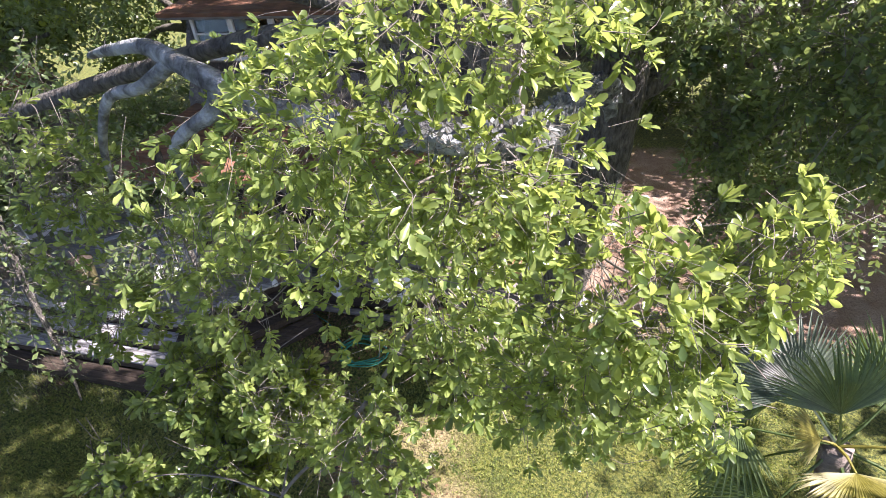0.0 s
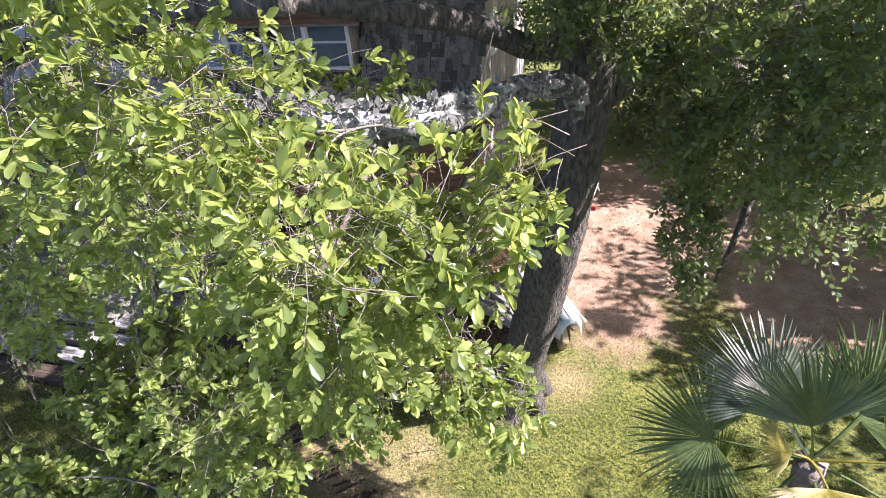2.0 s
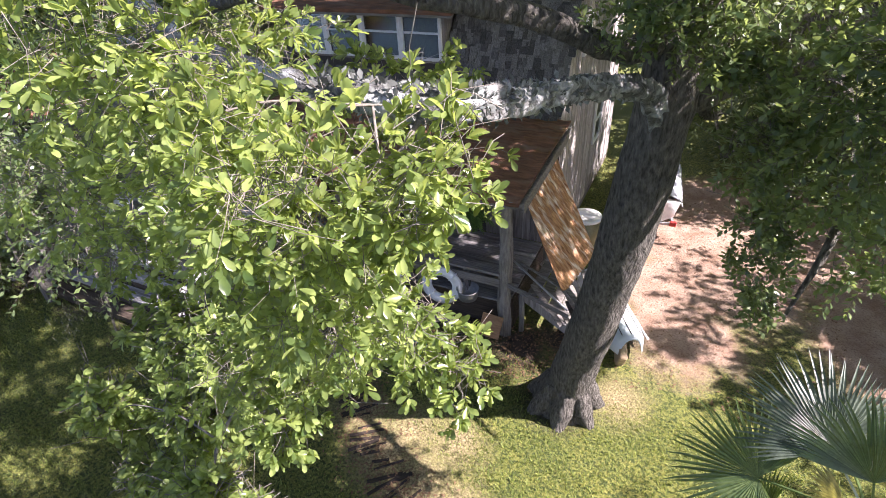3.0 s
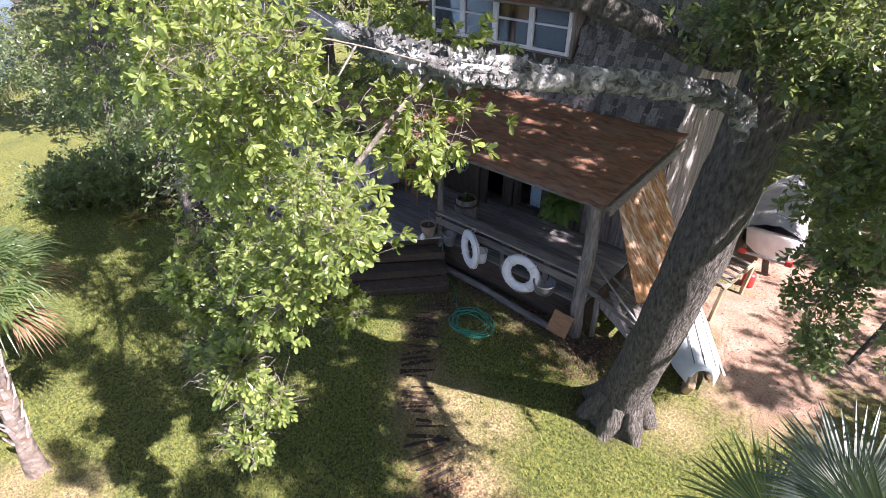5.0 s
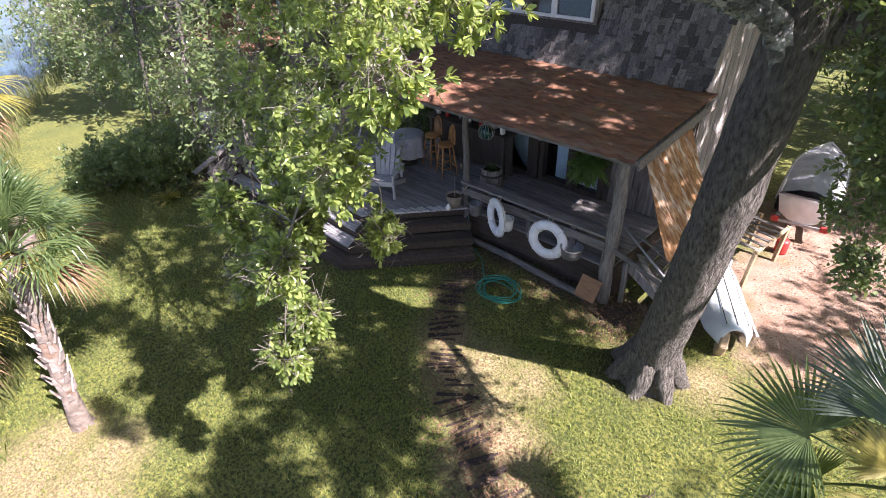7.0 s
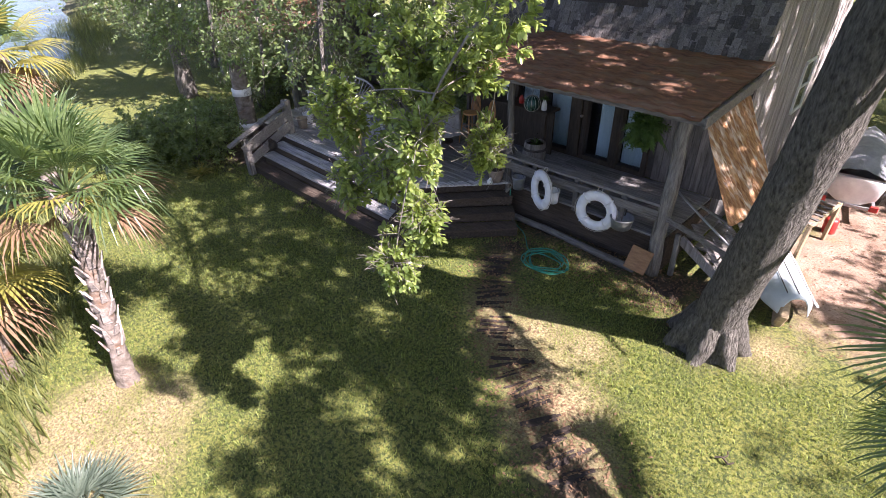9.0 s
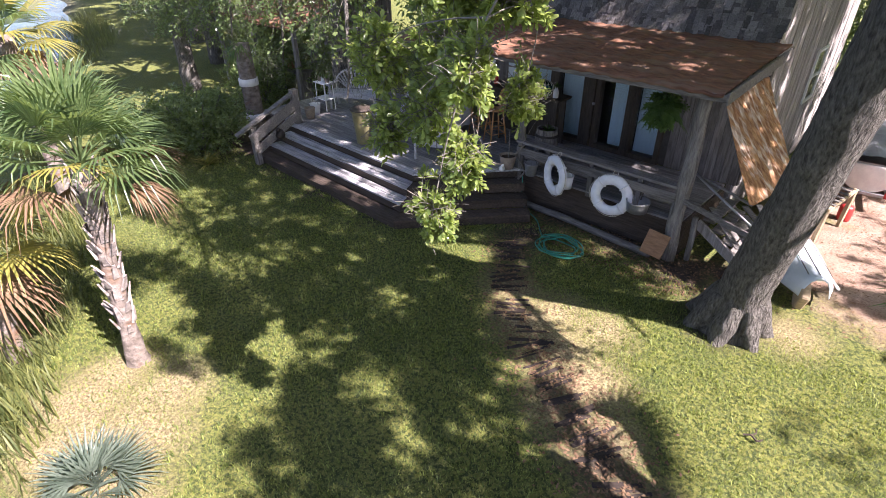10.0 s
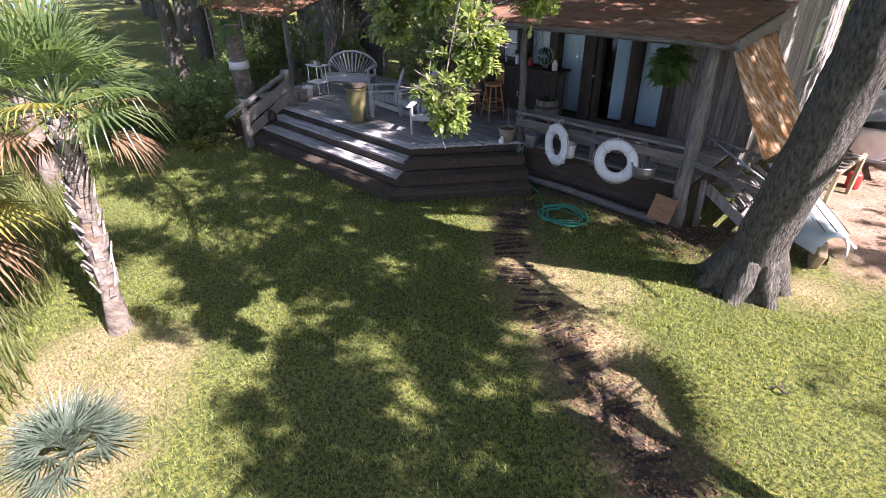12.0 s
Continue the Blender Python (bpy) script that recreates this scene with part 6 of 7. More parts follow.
part("rubbing_strake", Build().beam((-0.9, 0.36, 0.13), (0.7, 0.40, 0.13), 0.03, 0.03), WHITE_PAINT, boat)
block = thing("timber_block", "pale weathered timber propping the upturned dinghy", "timber", at=(1.76, 7.50, 0.0), turn=18)
part("log", Build().box((0, 0, 0.16), (0.12, 0.30, 0.36), (22, 6, 0), 0.02), RAW_TIMBER, block)

# racks and poles further back
rack = thing("timber_rack", "rough timber rack of stakes and slats behind the oak", "rack")
for x, y in ((1.45, 9.4), (1.62, 10.6), (0.95, 9.6), (1.1, 10.8)):
    part("stake", Build().beam((x, y, 0), (x + 0.03, y + 0.05, 0.75), 0.07, 0.05), RAW_TIMBER, rack)
part("rail", Build().beam((1.47, 9.4, 0.70), (1.66, 10.7, 0.72), 0.06, 0.04), RAW_TIMBER, rack)
part("rail", Build().beam((0.97, 9.6, 0.66), (1.12, 10.9, 0.68), 0.06, 0.04), GREY_WOOD, rack)
for k in range(6):
    part("slat", Build().beam((0.95 + 0.02 * k, 9.65 + 0.2 * k, 0.72), (1.52 + 0.02 * k, 9.5 + 0.2 * k, 0.74), 0.07, 0.02), GREY_WOOD, rack)

# covered skiff on its trailer
skiff = thing("skiff", "white skiff under a grey boat cover", "boat", at=(1.52, 13.1, 0.36), turn=96)
kv, kf, nl = [], [], 20
for i in range(nl + 1):
    t = i / nl
    w = 0.50 * (1 - max(0, (t - 0.45) / 0.55) ** 2.2)
    keel = 0.0 + 0.28 * max(0, (t - 0.6) / 0.4) ** 2
    for s, zz in ((-1.0, 0.55), (-0.96, 0.50), (-0.80, 0.18), (-0.4, 0.05), (0, 0.0), (0.4, 0.05), (0.80, 0.18), (0.96, 0.50), (1.0, 0.55)):
        kv.append((-1.5 + 3.0 * t, s * max(w, 0.02), max(zz, keel * (1 - 0.2 * abs(s))) + 0.12 * t))
nk = len(kv)
kf = [(i * 9 + j, i * 9 + j + 1, (i + 1) * 9 + j + 1, (i + 1) * 9 + j) for i in range(nl) for j in range(8)] + [tuple(range(9))]
kv2 = [(x * 0.985, y * 0.94, z + 0.03) for x, y, z in kv]
kf2 = [tuple(nk + q for q in f[::-1]) for f in kf]
kf2 += [(i * 9, (i + 1) * 9, nk + (i + 1) * 9, nk + i * 9) for i in range(nl)] + [(i * 9 + 8, nk + i * 9 + 8, nk + (i + 1) * 9 + 8, (i + 1) * 9 + 8) for i in range(nl)]
part("hull", Build().add(kv + kv2, kf + kf2), WHITE_PAINT, skiff, "chalky white hull", True)
part("rubbing_strip", Build().tube([(p[0], p[1] * 1.01, p[2] - 0.01) for p in kv[::9]], 0.018, 6).tube([(p[0], p[1] * 1.01, p[2] - 0.01) for p in kv[8::9]], 0.018, 6), GALVANISED, skiff)
tarp = []
for i in range(25):
    t = i / 24
    w = 0.51 * (1 - max(0, (t - 0.45) / 0.55) ** 2.2) + 0.03
    for j in range(13):
        s = j / 12 * 2 - 1
        z = 0.55 + 0.12 * t + 0.24 * (1 - abs(s) ** 1.5) * (0.5 + 0.5 * math.sin(math.pi * min(1, 0.2 + t))) + 0.035 * noise.noise((t * 7, s * 4, 2)) + (-0.10 if abs(s) > 0.97 else 0)
        tarp.append((-1.5 + 2.75 * t, s * w, z))
nt2 = len(tarp)
tf1 = [(i * 13 + j, i * 13 + j + 1, (i + 1) * 13 + j + 1, (i + 1) * 13 + j) for i in range(24) for j in range(12)]
cover = thing("boat_cover", "crumpled grey cover tied over the white skiff", "cover", at=(1.52, 13.1, 0.36), turn=96)
part("sheet", Build().add(tarp + [(a, b, c - 0.012) for a, b, c in tarp], tf1 + [tuple(nt2 + q for q in f[::-1]) for f in tf1]), TARP_GREY, cover, "", True)
trailer = thing("boat_trailer", "galvanised boat trailer with red lamps under the skiff", "trailer", at=(1.52, 13.1, 0), turn=96)
for s in (-0.42, 0.42):
    part("rail", Build().beam((-1.5, s, 0.36), (1.7, s * 0.2, 0.36), 0.06, 0.08), GALVANISED, trailer)
    wheel = part("wheel", Build().lathe([(0.05, -0.06), (0.17, -0.07), (0.24, -0.06), (0.25, 0), (0.24, 0.06), (0.17, 0.07), (0.05, 0.06)], (-0.3, s * 1.15, 0.25), 26, pose(0, 0, 0, 90, 0, 0)), IRON, trailer, "black tyre", True)
    part("rim", Build().lathe([(0.02, -0.075), (0.14, -0.075), (0.15, 0.0), (0.14, 0.075), (0.02, 0.075)], (-0.3, s * 1.15, 0.25), 20, pose(0, 0, 0, 90, 0, 0)), GALVANISED, wheel, "", True)
    part("lamp", Build().box((-1.55, s * 1.0, 0.40), (0.06, 0.14, 0.12), bevel=0.015), RED_PAINT, trailer, "red tail lamp")
part("axle", Build().beam((-0.3, -0.6, 0.25), (-0.3, 0.6, 0.25), 0.05, 0.05), GALVANISED, trailer)
part("cross_bar", Build().beam((-1.5, -0.5, 0.36), (-1.5, 0.5, 0.36), 0.05, 0.06), GALVANISED, trailer)
part("tongue", Build().beam((1.6, 0, 0.36), (2.3, 0, 0.34), 0.06, 0.06), GALVANISED, trailer)
single("red_can", Build().lathe([(0.03, 0), (0.11, 0), (0.115, 0.04), (0.115, 0.24), (0.10, 0.28), (0.03, 0.30)], (1.62, 10.98, 0.0), 20), RED_PAINT, "red fuel can standing by the trailer", "can", smooth=True)
drum = thing("rain_barrel", "green plastic rain barrel with a pale rim by the gable", "barrel", at=(0.50, 10.3, 0))
part("body", Build().lathe([(0.1, 0), (0.27, 0), (0.29, 0.1), (0.30, 0.5), (0.28, 0.95), (0.25, 0.95), (0.26, 0.6), (0.1, 0.5)], sides=28), URN_GREEN, drum, smooth=True)
part("rim", Build().lathe([(0.26, 0.93), (0.305, 0.93), (0.305, 0.99), (0.26, 0.99)], sides=28), WHITE_PAINT, drum, "white rim", True)

# ---- on the lawn ----
hose = thing("garden_hose", "coiled green garden hose lying on the grass by the steps", "hose", at=(-1.62, 6.42, 0.02))
random.seed(41)
for k in range(5):
    r0, cx, cy = rand(0.26, 0.42), rand(-0.10, 0.10), rand(-0.08, 0.08)
    ph = rand(0, 6.28)
    pts = [(cx + r0 * math.cos(a) * (1 + 0.10 * math.sin(2 * a + ph)), cy + r0 * 0.8 * math.sin(a) * (1 + 0.08 * math.cos(3 * a)), 0.02 + 0.012 * k + 0.022 * (1 + math.sin(3 * a + ph))) for a in np.linspace(0, 6.1, 44)]
    part("loop", Build().tube(pts, 0.011, 6), HOSE_GREEN, hose, "", True)
part("tail", Build().tube(bend([(-0.35, 0.1, 0.02), (-0.55, 0.2, 0.02), (-0.9, 0.55, 0.03), (-1.35, 0.78, 0.05), (-1.48, 0.84, 0.3), (-1.50, 0.85, 0.65)], 6), 0.011, 6), HOSE_GREEN, hose, "end led up to the post", True)

random.seed(8)
walkway = thing("plank_path", "dark decayed plank path crossing the lawn to the steps", "path", kind="structure")
route = bend([(-2.45, 6.15, 0), (-1.75, 5.1, 0), (-0.75, 4.22, 0), (0.05, 3.78, 0), (0.70, 3.36, 0), (1.38, 2.93, 0), (2.0, 2.45, 0)], 40)
last, total = None, 0.0
for a, b in zip(route, route[1:]):
    total += (b - a).length
    if last is None or total - last > 0.062:
        last = total
        if rand(0, 1) < (0.30 if 0.15 < (5.2 - a.y) < 1.5 else 0.08):
            continue
        way = (b - a).normalized()
        ang = math.degrees(math.atan2(way.y, way.x)) + 90 + 12 * math.sin(total * 2.1) + rand(-10, 10)
        wide = rand(0.22, 0.58)
        zz = float(ground_height(np.array(a.x), np.array(a.y)))
        part("plank", Build().box((a.x + rand(-0.09, 0.09), a.y + rand(-0.09, 0.09), zz - 0.002 + rand(-0.008, 0.008)), (wide, rand(0.025, 0.06), 0.03), (rand(-4, 4), rand(-3, 3), ang), 0.006), PATH_WOOD, walkway)
single("fallen_twig", Build().tube(bend([(1.98, 4.52, 0.03), (2.05, 4.55, 0.05), (2.12, 4.52, 0.04), (2.16, 4.56, 0.06)], 3), 0.012, 5, 0.3, 2).tube(bend([(2.05, 4.55, 0.05), (2.08, 4.62, 0.05), (2.06, 4.68, 0.04)], 3), 0.008, 5, 0.3, 4), SHADED_DAMP_WOOD, "small dark fallen twig lying in the grass", "twig")


# ---- trees, moss and buildings round about ----
def tree(at, height, radius, label, seed, trunk_r=0.28, lean=(0.3, 0.1), count=260, material=None, leaf=(0.16, 0.30), low=0.4, bark=None):
    """A tree: tapered trunk, limbs, and a ragged crown of leafy twigs."""
    rng = random.Random(seed)
    t = thing("tree", label, "tree", at=at)
    top = Vector((lean[0], lean[1], height * 0.75))
    line = bend([(0, 0, -0.1), (lean[0] * 0.2, lean[1] * 0.2, height * 0.2), (lean[0] * 0.6, lean[1] * 0.5, height * 0.45), top], 5)
    part("trunk", Build().tube(line, lerp_list([trunk_r * 1.25, trunk_r, trunk_r * 0.8, trunk_r * 0.4], len(line)), 12, 0.2, seed), bark or OAK_BARK, t, "", True)
    blobs = []
    for k in range(9):
        a = k * 2.4 + rng.uniform(-0.4, 0.4)
        z = height * rng.uniform(low, 0.95)
        rr = radius * rng.uniform(0.45, 0.95) * (1 - 0.4 * max(0, z / height - 0.7))
        c = Vector((lean[0] * 0.6 + rr * math.cos(a), lean[1] * 0.6 + rr * math.sin(a), z))
        base = line[len(line) * 2 // 3]
        if k < 6:
            mid = (base + c) / 2 + Vector((0, 0, 0.3))
            pts = bend([base, mid, c], 5)
            part("limb", Build().tube(pts, lerp_list([trunk_r * 0.5, trunk_r * 0.3, 0.03], len(pts)), 7, 0.25, seed + k), bark or OAK_BARK, t, "", True)
        s = radius * rng.uniform(0.35, 0.55)
        blobs.append((tuple(c), (s, s, s * 0.75), count // 9))
    sprays("crown", blobs, material or FAR_LEAF, t, seed, leaf, 11, 0.3, (SMALL_V, SMALL_F), None, (radius * 0.16, radius * 0.34))
    return t


def shrub(at, radius, height, label, seed, count=120, material=None, leaf=(0.07, 0.13)):
    s = thing("shrub", label, "shrub", at=at)
    rng = random.Random(seed)
    for k in range(5):
        a = k * 1.257
        part("stem", Build().tube([(0, 0, -0.05), (radius * 0.3 * math.cos(a), radius * 0.3 * math.sin(a), height * 0.4), (radius * 0.55 * math.cos(a), radius * 0.55 * math.sin(a), height * 0.75)], [0.03, 0.02, 0.008], 6, 0.2, k), OAK_BARK, s)
    blobs = [((radius * 0.5 * math.cos(k * 1.3), radius * 0.5 * math.sin(k * 1.3), height * rng.uniform(0.35, 0.65)), (radius * 0.6, radius * 0.6, height * 0.42), count // 5) for k in range(5)]
    sprays("foliage", blobs, material or OAK_LEAF_DARK, s, seed, leaf, 11, 0.2, (SMALL_V, SMALL_F), None, (0.2, 0.4))
    return s


def moss(parent, name, anchors, seed, length=(0.25, 0.6), strands=16):
    """Grey-green moss hanging in thin strands from places."""
    rng = np.random.default_rng(seed)
    P, W, U, S = [], [], [], []
    for p in anchors:
        n = strands
        base = np.array(p) + rng.normal(size=(n, 3)) * (0.07, 0.07, 0.05)
        L = rng.uniform(*length, n)
        for k in range(4):
            P.append(base + np.stack([rng.normal(size=n) * 0.022 * k, rng.normal(size=n) * 0.022 * k, -L * k / 4], 1))
            W.append(np.stack([rng.normal(size=n) * 0.4, rng.normal(size=n) * 0.4, -np.ones(n)], 1))
            U.append(rng.normal(size=(n, 3)))
            S.append(L * 0.34)
    thin = (SMALL_V * np.array((1, 0.10, 0.3)), SMALL_F)
    return part(name, leaves(name, np.concatenate(P), np.concatenate(W), np.concatenate(U), np.concatenate(S), MOSS_GREY, thin), None, parent, "strands of grey-green moss", kind="stuff")


# drooping mossy boughs of the oak over the lawn, in the shade-coloured leaf
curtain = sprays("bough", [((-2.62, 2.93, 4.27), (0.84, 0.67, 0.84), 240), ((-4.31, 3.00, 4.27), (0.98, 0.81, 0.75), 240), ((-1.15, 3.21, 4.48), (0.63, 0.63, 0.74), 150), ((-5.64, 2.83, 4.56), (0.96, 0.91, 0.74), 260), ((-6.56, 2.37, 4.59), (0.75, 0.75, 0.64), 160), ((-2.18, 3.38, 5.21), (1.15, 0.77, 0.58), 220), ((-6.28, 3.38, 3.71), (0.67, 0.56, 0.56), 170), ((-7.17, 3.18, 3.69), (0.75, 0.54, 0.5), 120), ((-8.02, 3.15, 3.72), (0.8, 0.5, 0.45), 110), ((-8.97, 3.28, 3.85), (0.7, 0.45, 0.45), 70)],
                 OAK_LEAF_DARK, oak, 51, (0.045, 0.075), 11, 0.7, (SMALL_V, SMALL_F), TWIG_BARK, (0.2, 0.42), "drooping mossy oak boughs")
curtain.matrix_basis = oak_inv
random.seed(77)
hang_moss = moss(oak, "moss", [(rand(-9.0, -0.8), rand(2.5, 3.5), rand(3.3, 4.2)) for k in range(60)], 52, (0.10, 0.28), 14)
hang_moss.matrix_basis = oak_inv
oak_part("limb", Build().tube(bend([(1.15, 2.16, 6.19), (0.44, 2.44, 6.11), (-0.91, 2.78, 5.77), (-3.31, 3.18, 5.10), (-5.53, 3.10, 4.72), (-7.28, 3.15, 4.18), (-8.99, 3.19, 3.98)], 7), lerp_list([0.03, 0.035, 0.04, 0.04, 0.035, 0.02], 43), 10, 0.3, 61), OAK_BARK, "long drooping mossy limb")
for i, (x, y, z) in enumerate(((-1.0, 3.1, 4.1), (-2.15, 2.7, 3.7), (-3.3, 2.7, 3.9), (-2.6, 3.3, 4.3), (-4.2, 2.6, 4.1))):
    pts = bend([(x - 0.1, y + 0.25, z + 1.15), (x, y + 0.1, z + 0.6), (x + 0.08, y, z), (x + 0.05, y - 0.05, z - 0.4)], 5)
    oak_part("branch", Build().tube(pts, lerp_list([0.03, 0.02, 0.006], len(pts)), 6, 0.3, 70 + i), OAK_BARK, "drooping branch")
for ob in oak.children:
    if ob.name.startswith("twig"):
        ob.matrix_basis = oak_inv

# the tree that grows at the back of the deck
tree((-10.35, 8.35, 0), 7.5, 2.6, "grey-trunked oak growing at the back edge of the deck", 101, 0.21, (0.25, 0.2), 900, OAK_LEAF_DARK, (0.10, 0.18), 0.55)
# the banded piling
pile = thing("piling", "old red-brown timber piling with two white bands", "piling", at=(-10.55, 5.75, 0))
part("log", Build().tube([(0, 0, -0.1), (0.0, 0.01, 0.6), (0.01, 0.0, 1.4), (0, 0, 2.4)], [0.23, 0.22, 0.21, 0.19], 16, 0.08, 4), PALM_BARK, pile, "", True)
for z in (0.62, 1.50):
    part("band", Build().lathe([(0.20, z - 0.09), (0.238, z - 0.085), (0.236, z + 0.085), (0.20, z + 0.09)], sides=20), WHITE_PAINT, pile, "white painted band", True)
leaf_tuft("vine", pile, (0.05, -0.1, 2.35), 50, 0.45, FERN_GREEN, 90, 0.3, 0.02, 0.9, "green creeper on its top")

# a roofed shelter behind
shed = thing("shelter", "dim open shelter with a dark red metal roof behind the deck", "shelter", at=(-14.6, 10.0, 0))
rv = []
for j in range(9):
    for i in range(41):
        rv.append((-2.6 + 5.2 * i / 40, -2.0 + 4.0 * j / 8, 2.25 + 0.95 * j / 8 + 0.02 * math.sin(i * 1.9)))
nr = len(rv)
rf = [(j * 41 + i, j * 41 + i + 1, (j + 1) * 41 + i + 1, (j + 1) * 41 + i) for j in range(8) for i in range(40)]
part("roof", Build().add(rv + [(a, b, c - 0.03) for a, b, c in rv], rf + [tuple(nr + q for q in f[::-1]) for f in rf]), RUST_ROOF, shed, "dark red metal roof", True)
for x in (-2.4, 0, 2.4):
    for y, h in ((-1.8, 2.3), (1.8, 3.1)):
        part("post", Build().box((x, y, h / 2), (0.12, 0.12, h)), GREY_WOOD_UP, shed)
part("back_wall", Build().box((0, 1.9, 1.5), (5.0, 0.06, 3.0)), WALL_WOOD, shed)
part("bench_top", Build().box((0.2, -1.3, 0.85), (3.6, 0.6, 0.05)), GREY_WOOD, shed)
for x in (-1.4, 0.2, 1.8):
    part("bench_leg", Build().box((x, -1.3, 0.42), (0.08, 0.5, 0.82)), GREY_WOOD_UP, shed)
random.seed(3)
for k in range(8):
    x = -16.0 + k * 0.42
    single("storage_box", Build().box((x, 8.75, 0.875 + 0.12), (rand(0.16, 0.3), 0.25, rand(0.18, 0.24)), (0, 0, rand(-15, 15)), 0.01), (WHITE_PAINT, GALVANISED, PLY, TERRACOTTA)[k % 4], "small box stored on the shelter bench", "box", group="boxes in the shelter")

# shrubs and trees beyond the lawn
shrub((-10.9, 4.35, 0), 1.25, 1.7, "dense dark green shrub beside the deck steps", 201, 700)
shrub((-12.4, 5.0, 0), 0.9, 1.1, "dense dark green shrub beside the deck steps", 202, 700)
shrub((-13.4, 7.6, 0), 1.1, 2.0, "tall dark shrub behind the piling", 203, 600)
shrub((-11.8, 3.3, 0), 1.0, 1.3, "dense dark green shrub beside the deck steps", 204, 500)
shrub((-7.4, 10.2, 0), 1.1, 2.9, "tall dark shrub against the cottage end", 206, 600)
shrub((-8.8, 10.9, 0), 1.3, 3.0, "tall dark shrub behind the deck", 207, 600)
shrub((-11.9, 9.4, 0), 1.2, 2.4, "dark shrub behind the deck", 208, 500)
for k, (px, py, pr) in enumerate(((-19.5, 11.4, 1.6), (-33.0, 17.5, 2.4), (-40.0, 19.5, 2.6))):
    shrub((px, py, 0), pr, rand(1.9, 2.5), "dark shrub on the side lawn", 220 + k, 380, OAK_LEAF_DARK, (0.12, 0.22))
leafy = thing("croton", "low yellow-leaved plant at the foot of the shrubs", "plant", at=(-9.75, 3.95, 0))
leaf_tuft("foliage", leafy, (0, 0, 0.02), 60, 0.5, PALM_YELLOW, 91, 1.0, 0.02, 0.4)
random.seed(61)
# Most of these oaks are added for shade; their crowns stay out of view.
for k, (x, y, h, r) in enumerate(((-16.5, 6.6, 9, 4.0), (-20, 9.2, 10, 4.4), (-25, 10.6, 10, 4.5), (-27, 12.0, 10, 4.6), (-13.0, 11.5, 9, 3.6), (-36, 13.5, 11, 5.0))):
    tree((x, y, 0), h, r, "tall bare-trunked oak set to shade the side lawn", 340 + k, 0.24, (rand(-0.8, 0.8), rand(-0.5, 0.5)), 1100, OAK_LEAF, (0.2, 0.32), 0.58)
for k, (x, y, h, r) in enumerate(((-24, 15, 8, 3.2), (-30, 16, 9, 3.6), (-38, 14, 9, 4.0), (-47, 16, 10, 4.5), (-52, 22, 11, 5.0), (-64, 25, 12, 5.5), (-22, 16, 9, 4.0), (-18, 14, 8, 3.4), (-75, 22, 12, 6.0), (-34, 24, 11, 5))):
    tree((x, y, 0), h, r, "shady oak standing on the far lawn", 300 + k, 0.35, (rand(-0.8, 0.8), rand(-0.5, 0.5)), 900, FAR_LEAF, (0.20, 0.36), 0.30)
# (11.4, 13) and (10.6, 9.5) are placed to shade the sand at the right.
for k, (x, y, h, r) in enumerate(((-8.5, 14, 8, 3.4), (-11.0, 18, 9, 4), (-4, 19, 10, 4.0), (2.5, 20, 10, 4.2), (6.5, 17, 10, 4.0), (11.4, 13, 9, 4.0), (5.6, 23, 11, 4.5), (12, 19, 11, 5), (10.6, 9.5, 8, 3.0), (14.5, 7.5, 10, 4.0), (0.5, 26, 12, 5))):
    tree((x, y, 0), h, r, "dense dark tree behind the cottage", 400 + k, 0.3, (rand(-0.8, 0.8), rand(-0.5, 0.5)), 1000, OAK_LEAF_DARK, (0.15, 0.28), 0.16)
for k in range(9):
    shrub((3.0 + k * 1.1, 16.2 + 1.2 * math.sin(k * 1.9), 0), 1.3, rand(1.6, 2.6), "rough shrub at the back of the yard", 500 + k, 130, FAR_LEAF, (0.10, 0.2))
far_shore = thing("wooded_shore", "low line of woods across the water", "woods", kind="structure")
random.seed(13)
bank = []
for k in range(90):
    a = radians(150 + k * 1.0)
    bank.append(((520 * math.cos(a), 520 * math.sin(a) * 0.9 + 40, rand(2, 7)), (14, 14, rand(6, 10)), 20))
sprays("woods", bank, FAR_LEAF, far_shore, 14, (2.0, 3.5), 9, 0.0, (SMALL_V, SMALL_F), None, (2, 4))

# more palms along the shore
def shore_palm(at, height, seed, label, yellow=0.35, scale=1.0):
    p = thing("palm_tree", label, "palm", at=at)
    part("trunk", Build().tube(bend([(0, 0, -0.6), (0.04, 0.02, height * 0.4), (0.0, 0.05, height)], 7), lerp_list([0.17, 0.14, 0.15], 15), 12, 0.2, seed), PALM_BARK, p, "rough brown trunk", True)
    head2 = new("crown")
    head2.parent = p
    palm_crown(head2, (0, 0.05, height), 26, 0.5 * scale, 0.75 * scale, lambda f, r: PALM_BROWN if f > 0.8 else (PALM_YELLOW if r < yellow else PALM_GREEN), seed, low=-60, high=80, fingers=22)
    return p


shore_palm((-9.8, 1.1, -0.1), 3.4, 601, "tall sabal palm with yellowing fans on the shore", 0.5)
shore_palm((-5.5, -0.7, -0.1), 1.75, 602, "short sabal palm with yellowing fans in the marsh grass", 0.55)


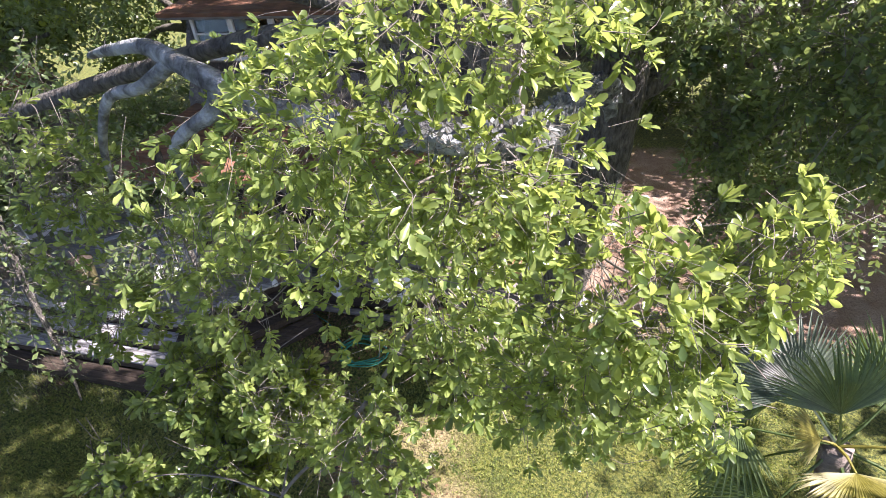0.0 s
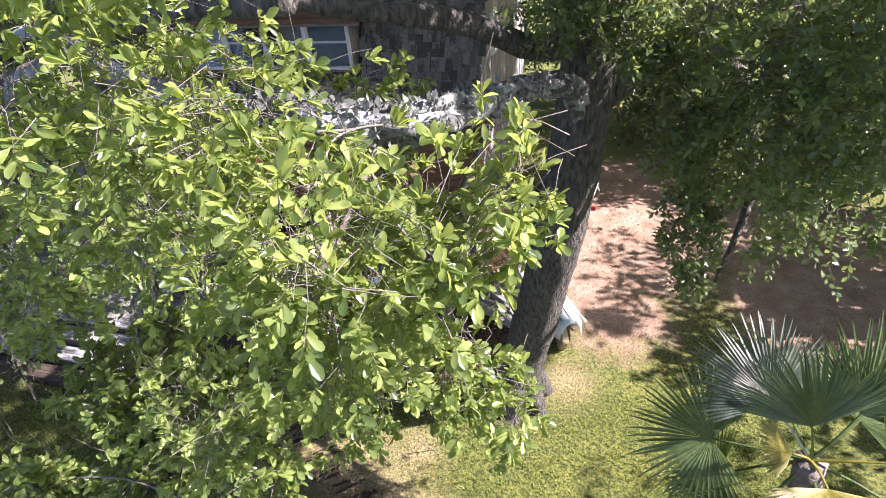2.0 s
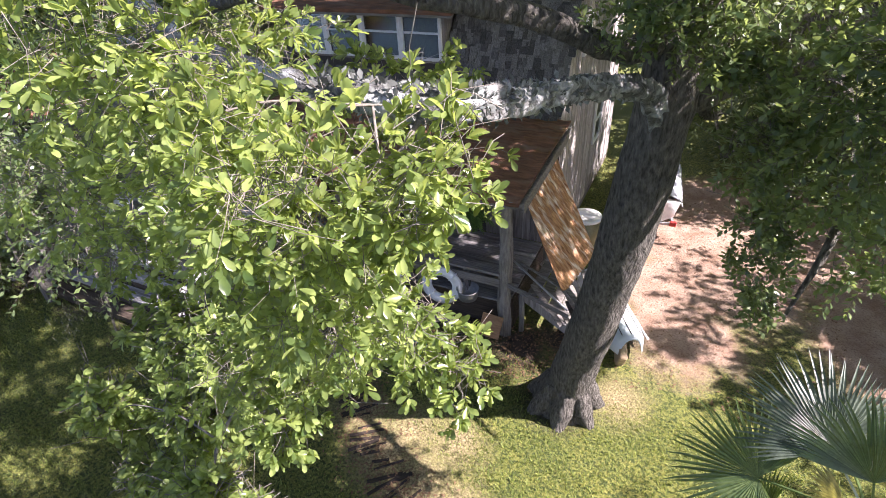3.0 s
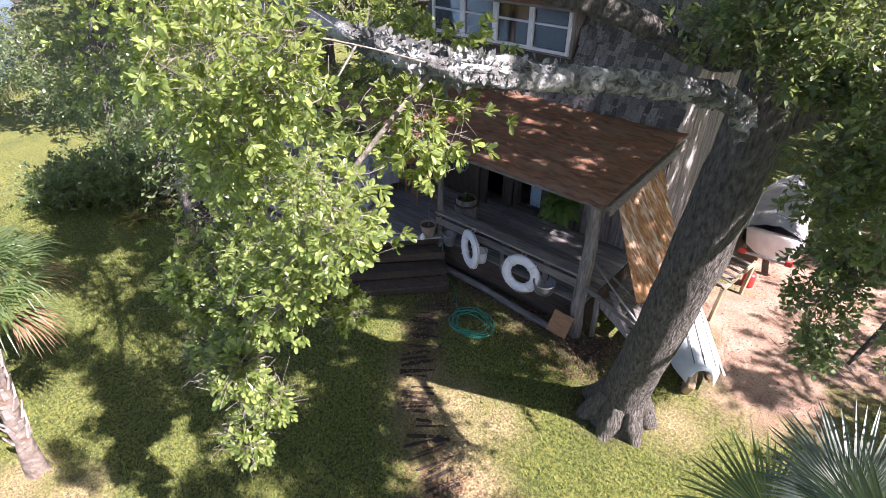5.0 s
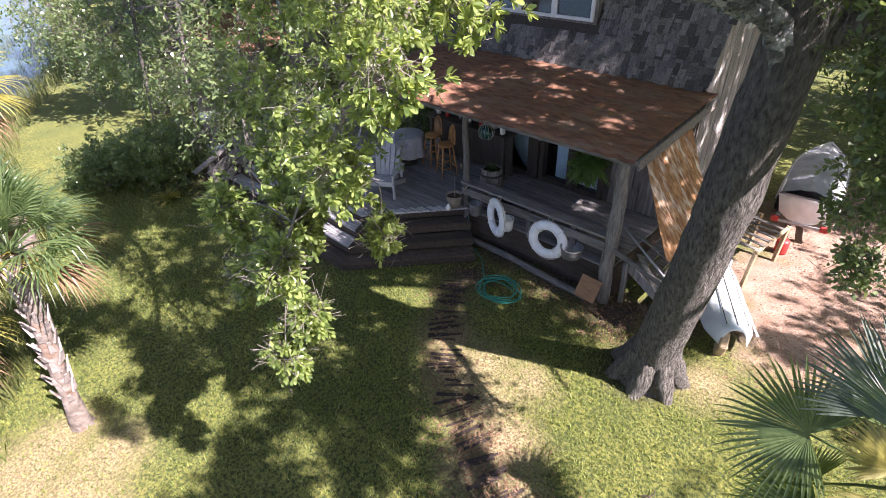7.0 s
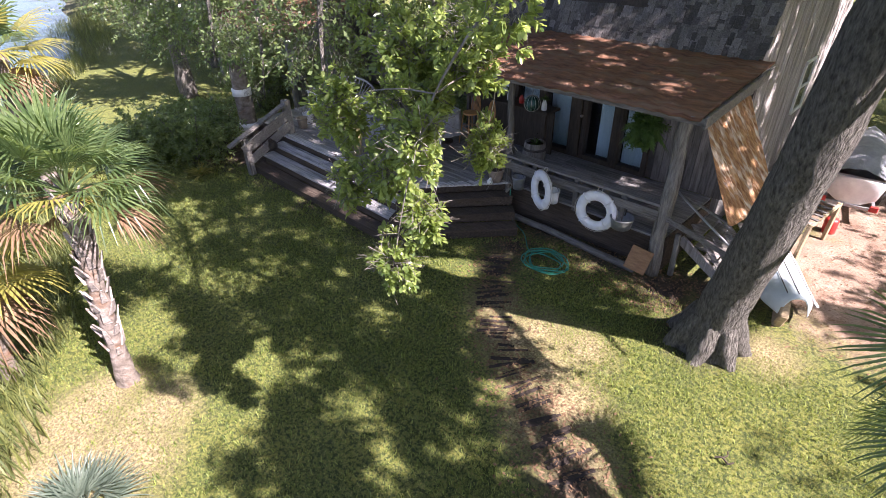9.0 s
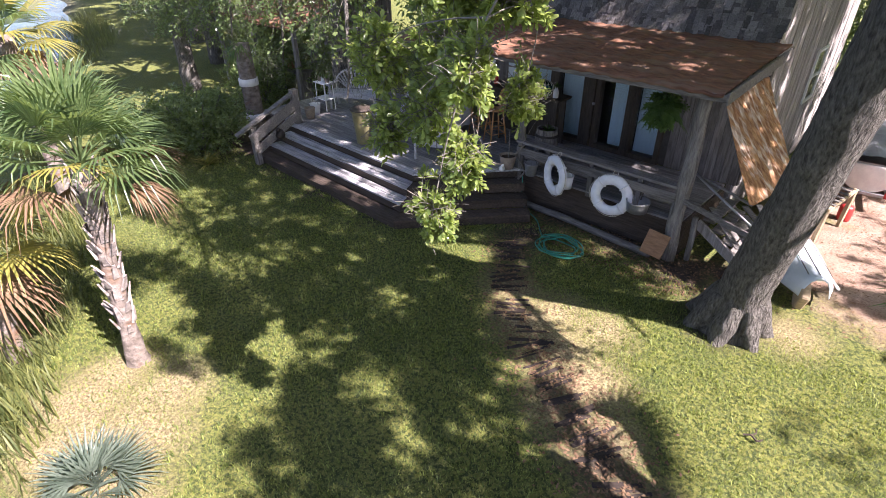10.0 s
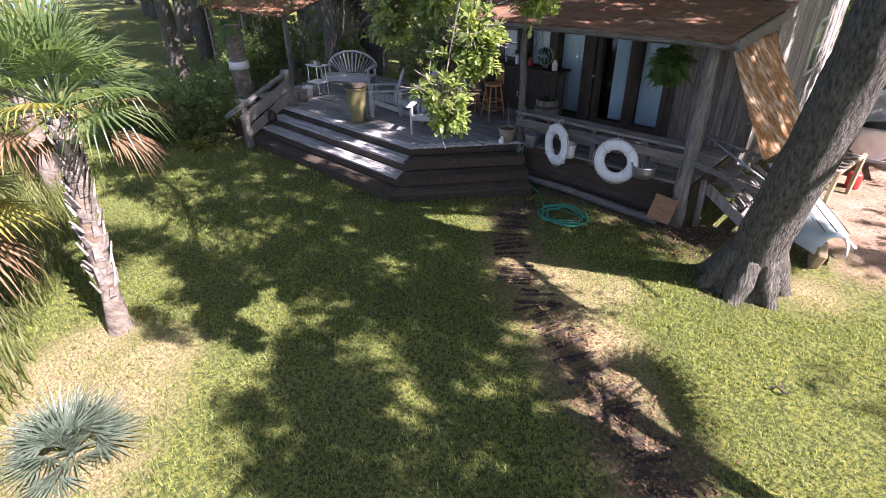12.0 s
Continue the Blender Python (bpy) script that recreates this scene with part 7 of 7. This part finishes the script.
# ---- grass ----
def blades(name, spots, heights, widths, material, parent=None, lean=0.45, seed=1, label="", category=""):
    """Bent grass blades, one mesh."""
    rng = np.random.default_rng(seed)
    n = len(spots)
    a = rng.uniform(0, 2 * np.pi, n)
    d = np.stack([np.cos(a), np.sin(a), np.zeros(n)], 1)
    s = np.stack([-np.sin(a), np.cos(a), np.zeros(n)], 1)
    l = rng.uniform(0.1, 1.0, n)[:, None] * lean
    h, w = heights[:, None], widths[:, None]
    up = np.array((0, 0, 1.0))
    base = spots
    mid = base + up * h * 0.6 + d * h * l * 0.35
    tip = base + up * h * (1 - 0.35 * l) + d * h * l
    v = np.stack([base + s * w, base - s * w, mid + s * w * 0.8, mid - s * w * 0.8, tip], 1)
    off = (np.arange(n) * 5)[:, None, None]
    f = np.array([(0, 1, 3), (0, 3, 2), (2, 3, 4)])[None] + off
    return mesh_from_arrays(name, v.reshape(-1, 3), f.reshape(-1, 3), material)


rng = np.random.default_rng(99)
n = 330000
spots = np.stack([rng.uniform(-13, 5.5, n), rng.uniform(-1.6, 7.6, n)], 1)
x, y = spots[:, 0], spots[:, 1]
keep = (y > shore(x) - 0.3)
keep &= ~((y > 5.0 + 0 * x) & (x < -4.3)) & ~((y > 5.2 + (x + 4.05) * 1.13) & (x >= -4.3) & (x < -2.5)) & ~((y > 7.0) & (x > -3) & (x < 1.2))
keep &= np.hypot(x - 1.15, y - 6.35) > 0.5
keep &= ~((np.hypot(x + 3.2, y + 0.2) < 1.3) & (rng.uniform(0, 1, n) < 0.6))
keep &= ~((np.hypot(x + 0.4, y - 4.9) < 0.7) & (rng.uniform(0, 1, n) < 0.45))
patch = np.sin(x * 1.9 + np.sin(y * 1.3)) + np.cos(y * 2.3 + np.sin(x * 1.7))
keep &= rng.uniform(0, 1, n) < np.clip(0.78 + 0.2 * patch, 0.25, 1)
for p in route[::6]:
    near_path = np.hypot(x - p.x, y - p.y)
    keep &= ~((near_path < 0.42) & (rng.uniform(0, 1, n) < 0.8))
    keep &= ~((near_path < 0.75) & (rng.uniform(0, 1, n) < 0.18))
keep &= ~((x > 1.6) & (y > 6.6) & (rng.uniform(0, 1, n) < 0.85))
spots = spots[keep]
tuft = np.clip(np.sin(spots[:, 0] * 41 + 3 * np.sin(spots[:, 1] * 23)) * np.sin(spots[:, 1] * 37 + 3 * np.sin(spots[:, 0] * 19)), 0, 1)
z = ground_height(spots[:, 0], spots[:, 1])
pts = np.concatenate([spots, z[:, None] - 0.005], 1)
lawn = tagged(new("lawn_grass", blades("lawn_grass", pts, rng.uniform(0.03, 0.07, len(pts)) * (0.6 + 1.1 * tuft), rng.uniform(0.003, 0.0065, len(pts)), GRASS_BLADE, seed=4, lean=0.9)), "short green lawn grass blades", "grass", kind="stuff")
n = 26000
x = np.concatenate([rng.uniform(-16, -1.5, n // 2), rng.uniform(-40, -8, n // 2)])
y = shore(x) - 0.15 - rng.uniform(0, 1, n) ** 0.8 * np.where(x > -10, 3.4, 5.0)
clump = 0.5 + 0.5 * np.sin(x * 2.3 + y) * np.cos(y * 3.1 - x)
pts = np.stack([x, y, ground_height(x, y) - 0.02], 1)
marsh = tagged(new("marsh_grass", blades("marsh_grass", pts, rng.uniform(0.45, 0.8, n) * (0.6 + 0.6 * clump), rng.uniform(0.006, 0.012, n), MARSH_BLADE, seed=6, lean=0.7)), "tall yellow-green marsh grass along the shore", "grass", kind="stuff")

# pine needles and fallen leaves
n = 4200
xs = np.concatenate([rng.uniform(-3.4, 1.4, n // 3), rng.uniform(1.2, 5.0, n // 3), rng.uniform(-3.4, 1.4, n - 2 * (n // 3))])
ys = np.concatenate([rng.uniform(6.3, 7.9, n // 3), rng.uniform(7.0, 13.5, n // 3), rng.uniform(6.5, 7.9, n - 2 * (n // 3))])
pick = np.array([tuple(p) for p in route])[rng.integers(0, len(route), 2600)]
xs = np.concatenate([xs, pick[:, 0] + rng.normal(size=2600) * 0.3])
ys = np.concatenate([ys, pick[:, 1] + rng.normal(size=2600) * 0.3])
n = len(xs)
ang = rng.uniform(0, 2 * np.pi, n)
litter = leaves("leaf_litter", np.stack([xs, ys, ground_height(xs, ys) + 0.012], 1), np.stack([np.cos(ang), np.sin(ang), rng.normal(size=n) * 0.15], 1), np.array((0, 0, 1.0)) + rng.normal(size=(n, 3)) * 0.3, rng.uniform(0.03, 0.07, n), PALM_BROWN, (SMALL_V, SMALL_F))
tagged(new("leaf_litter", litter), "scattered brown fallen leaves on the ground", "leaves", kind="stuff")
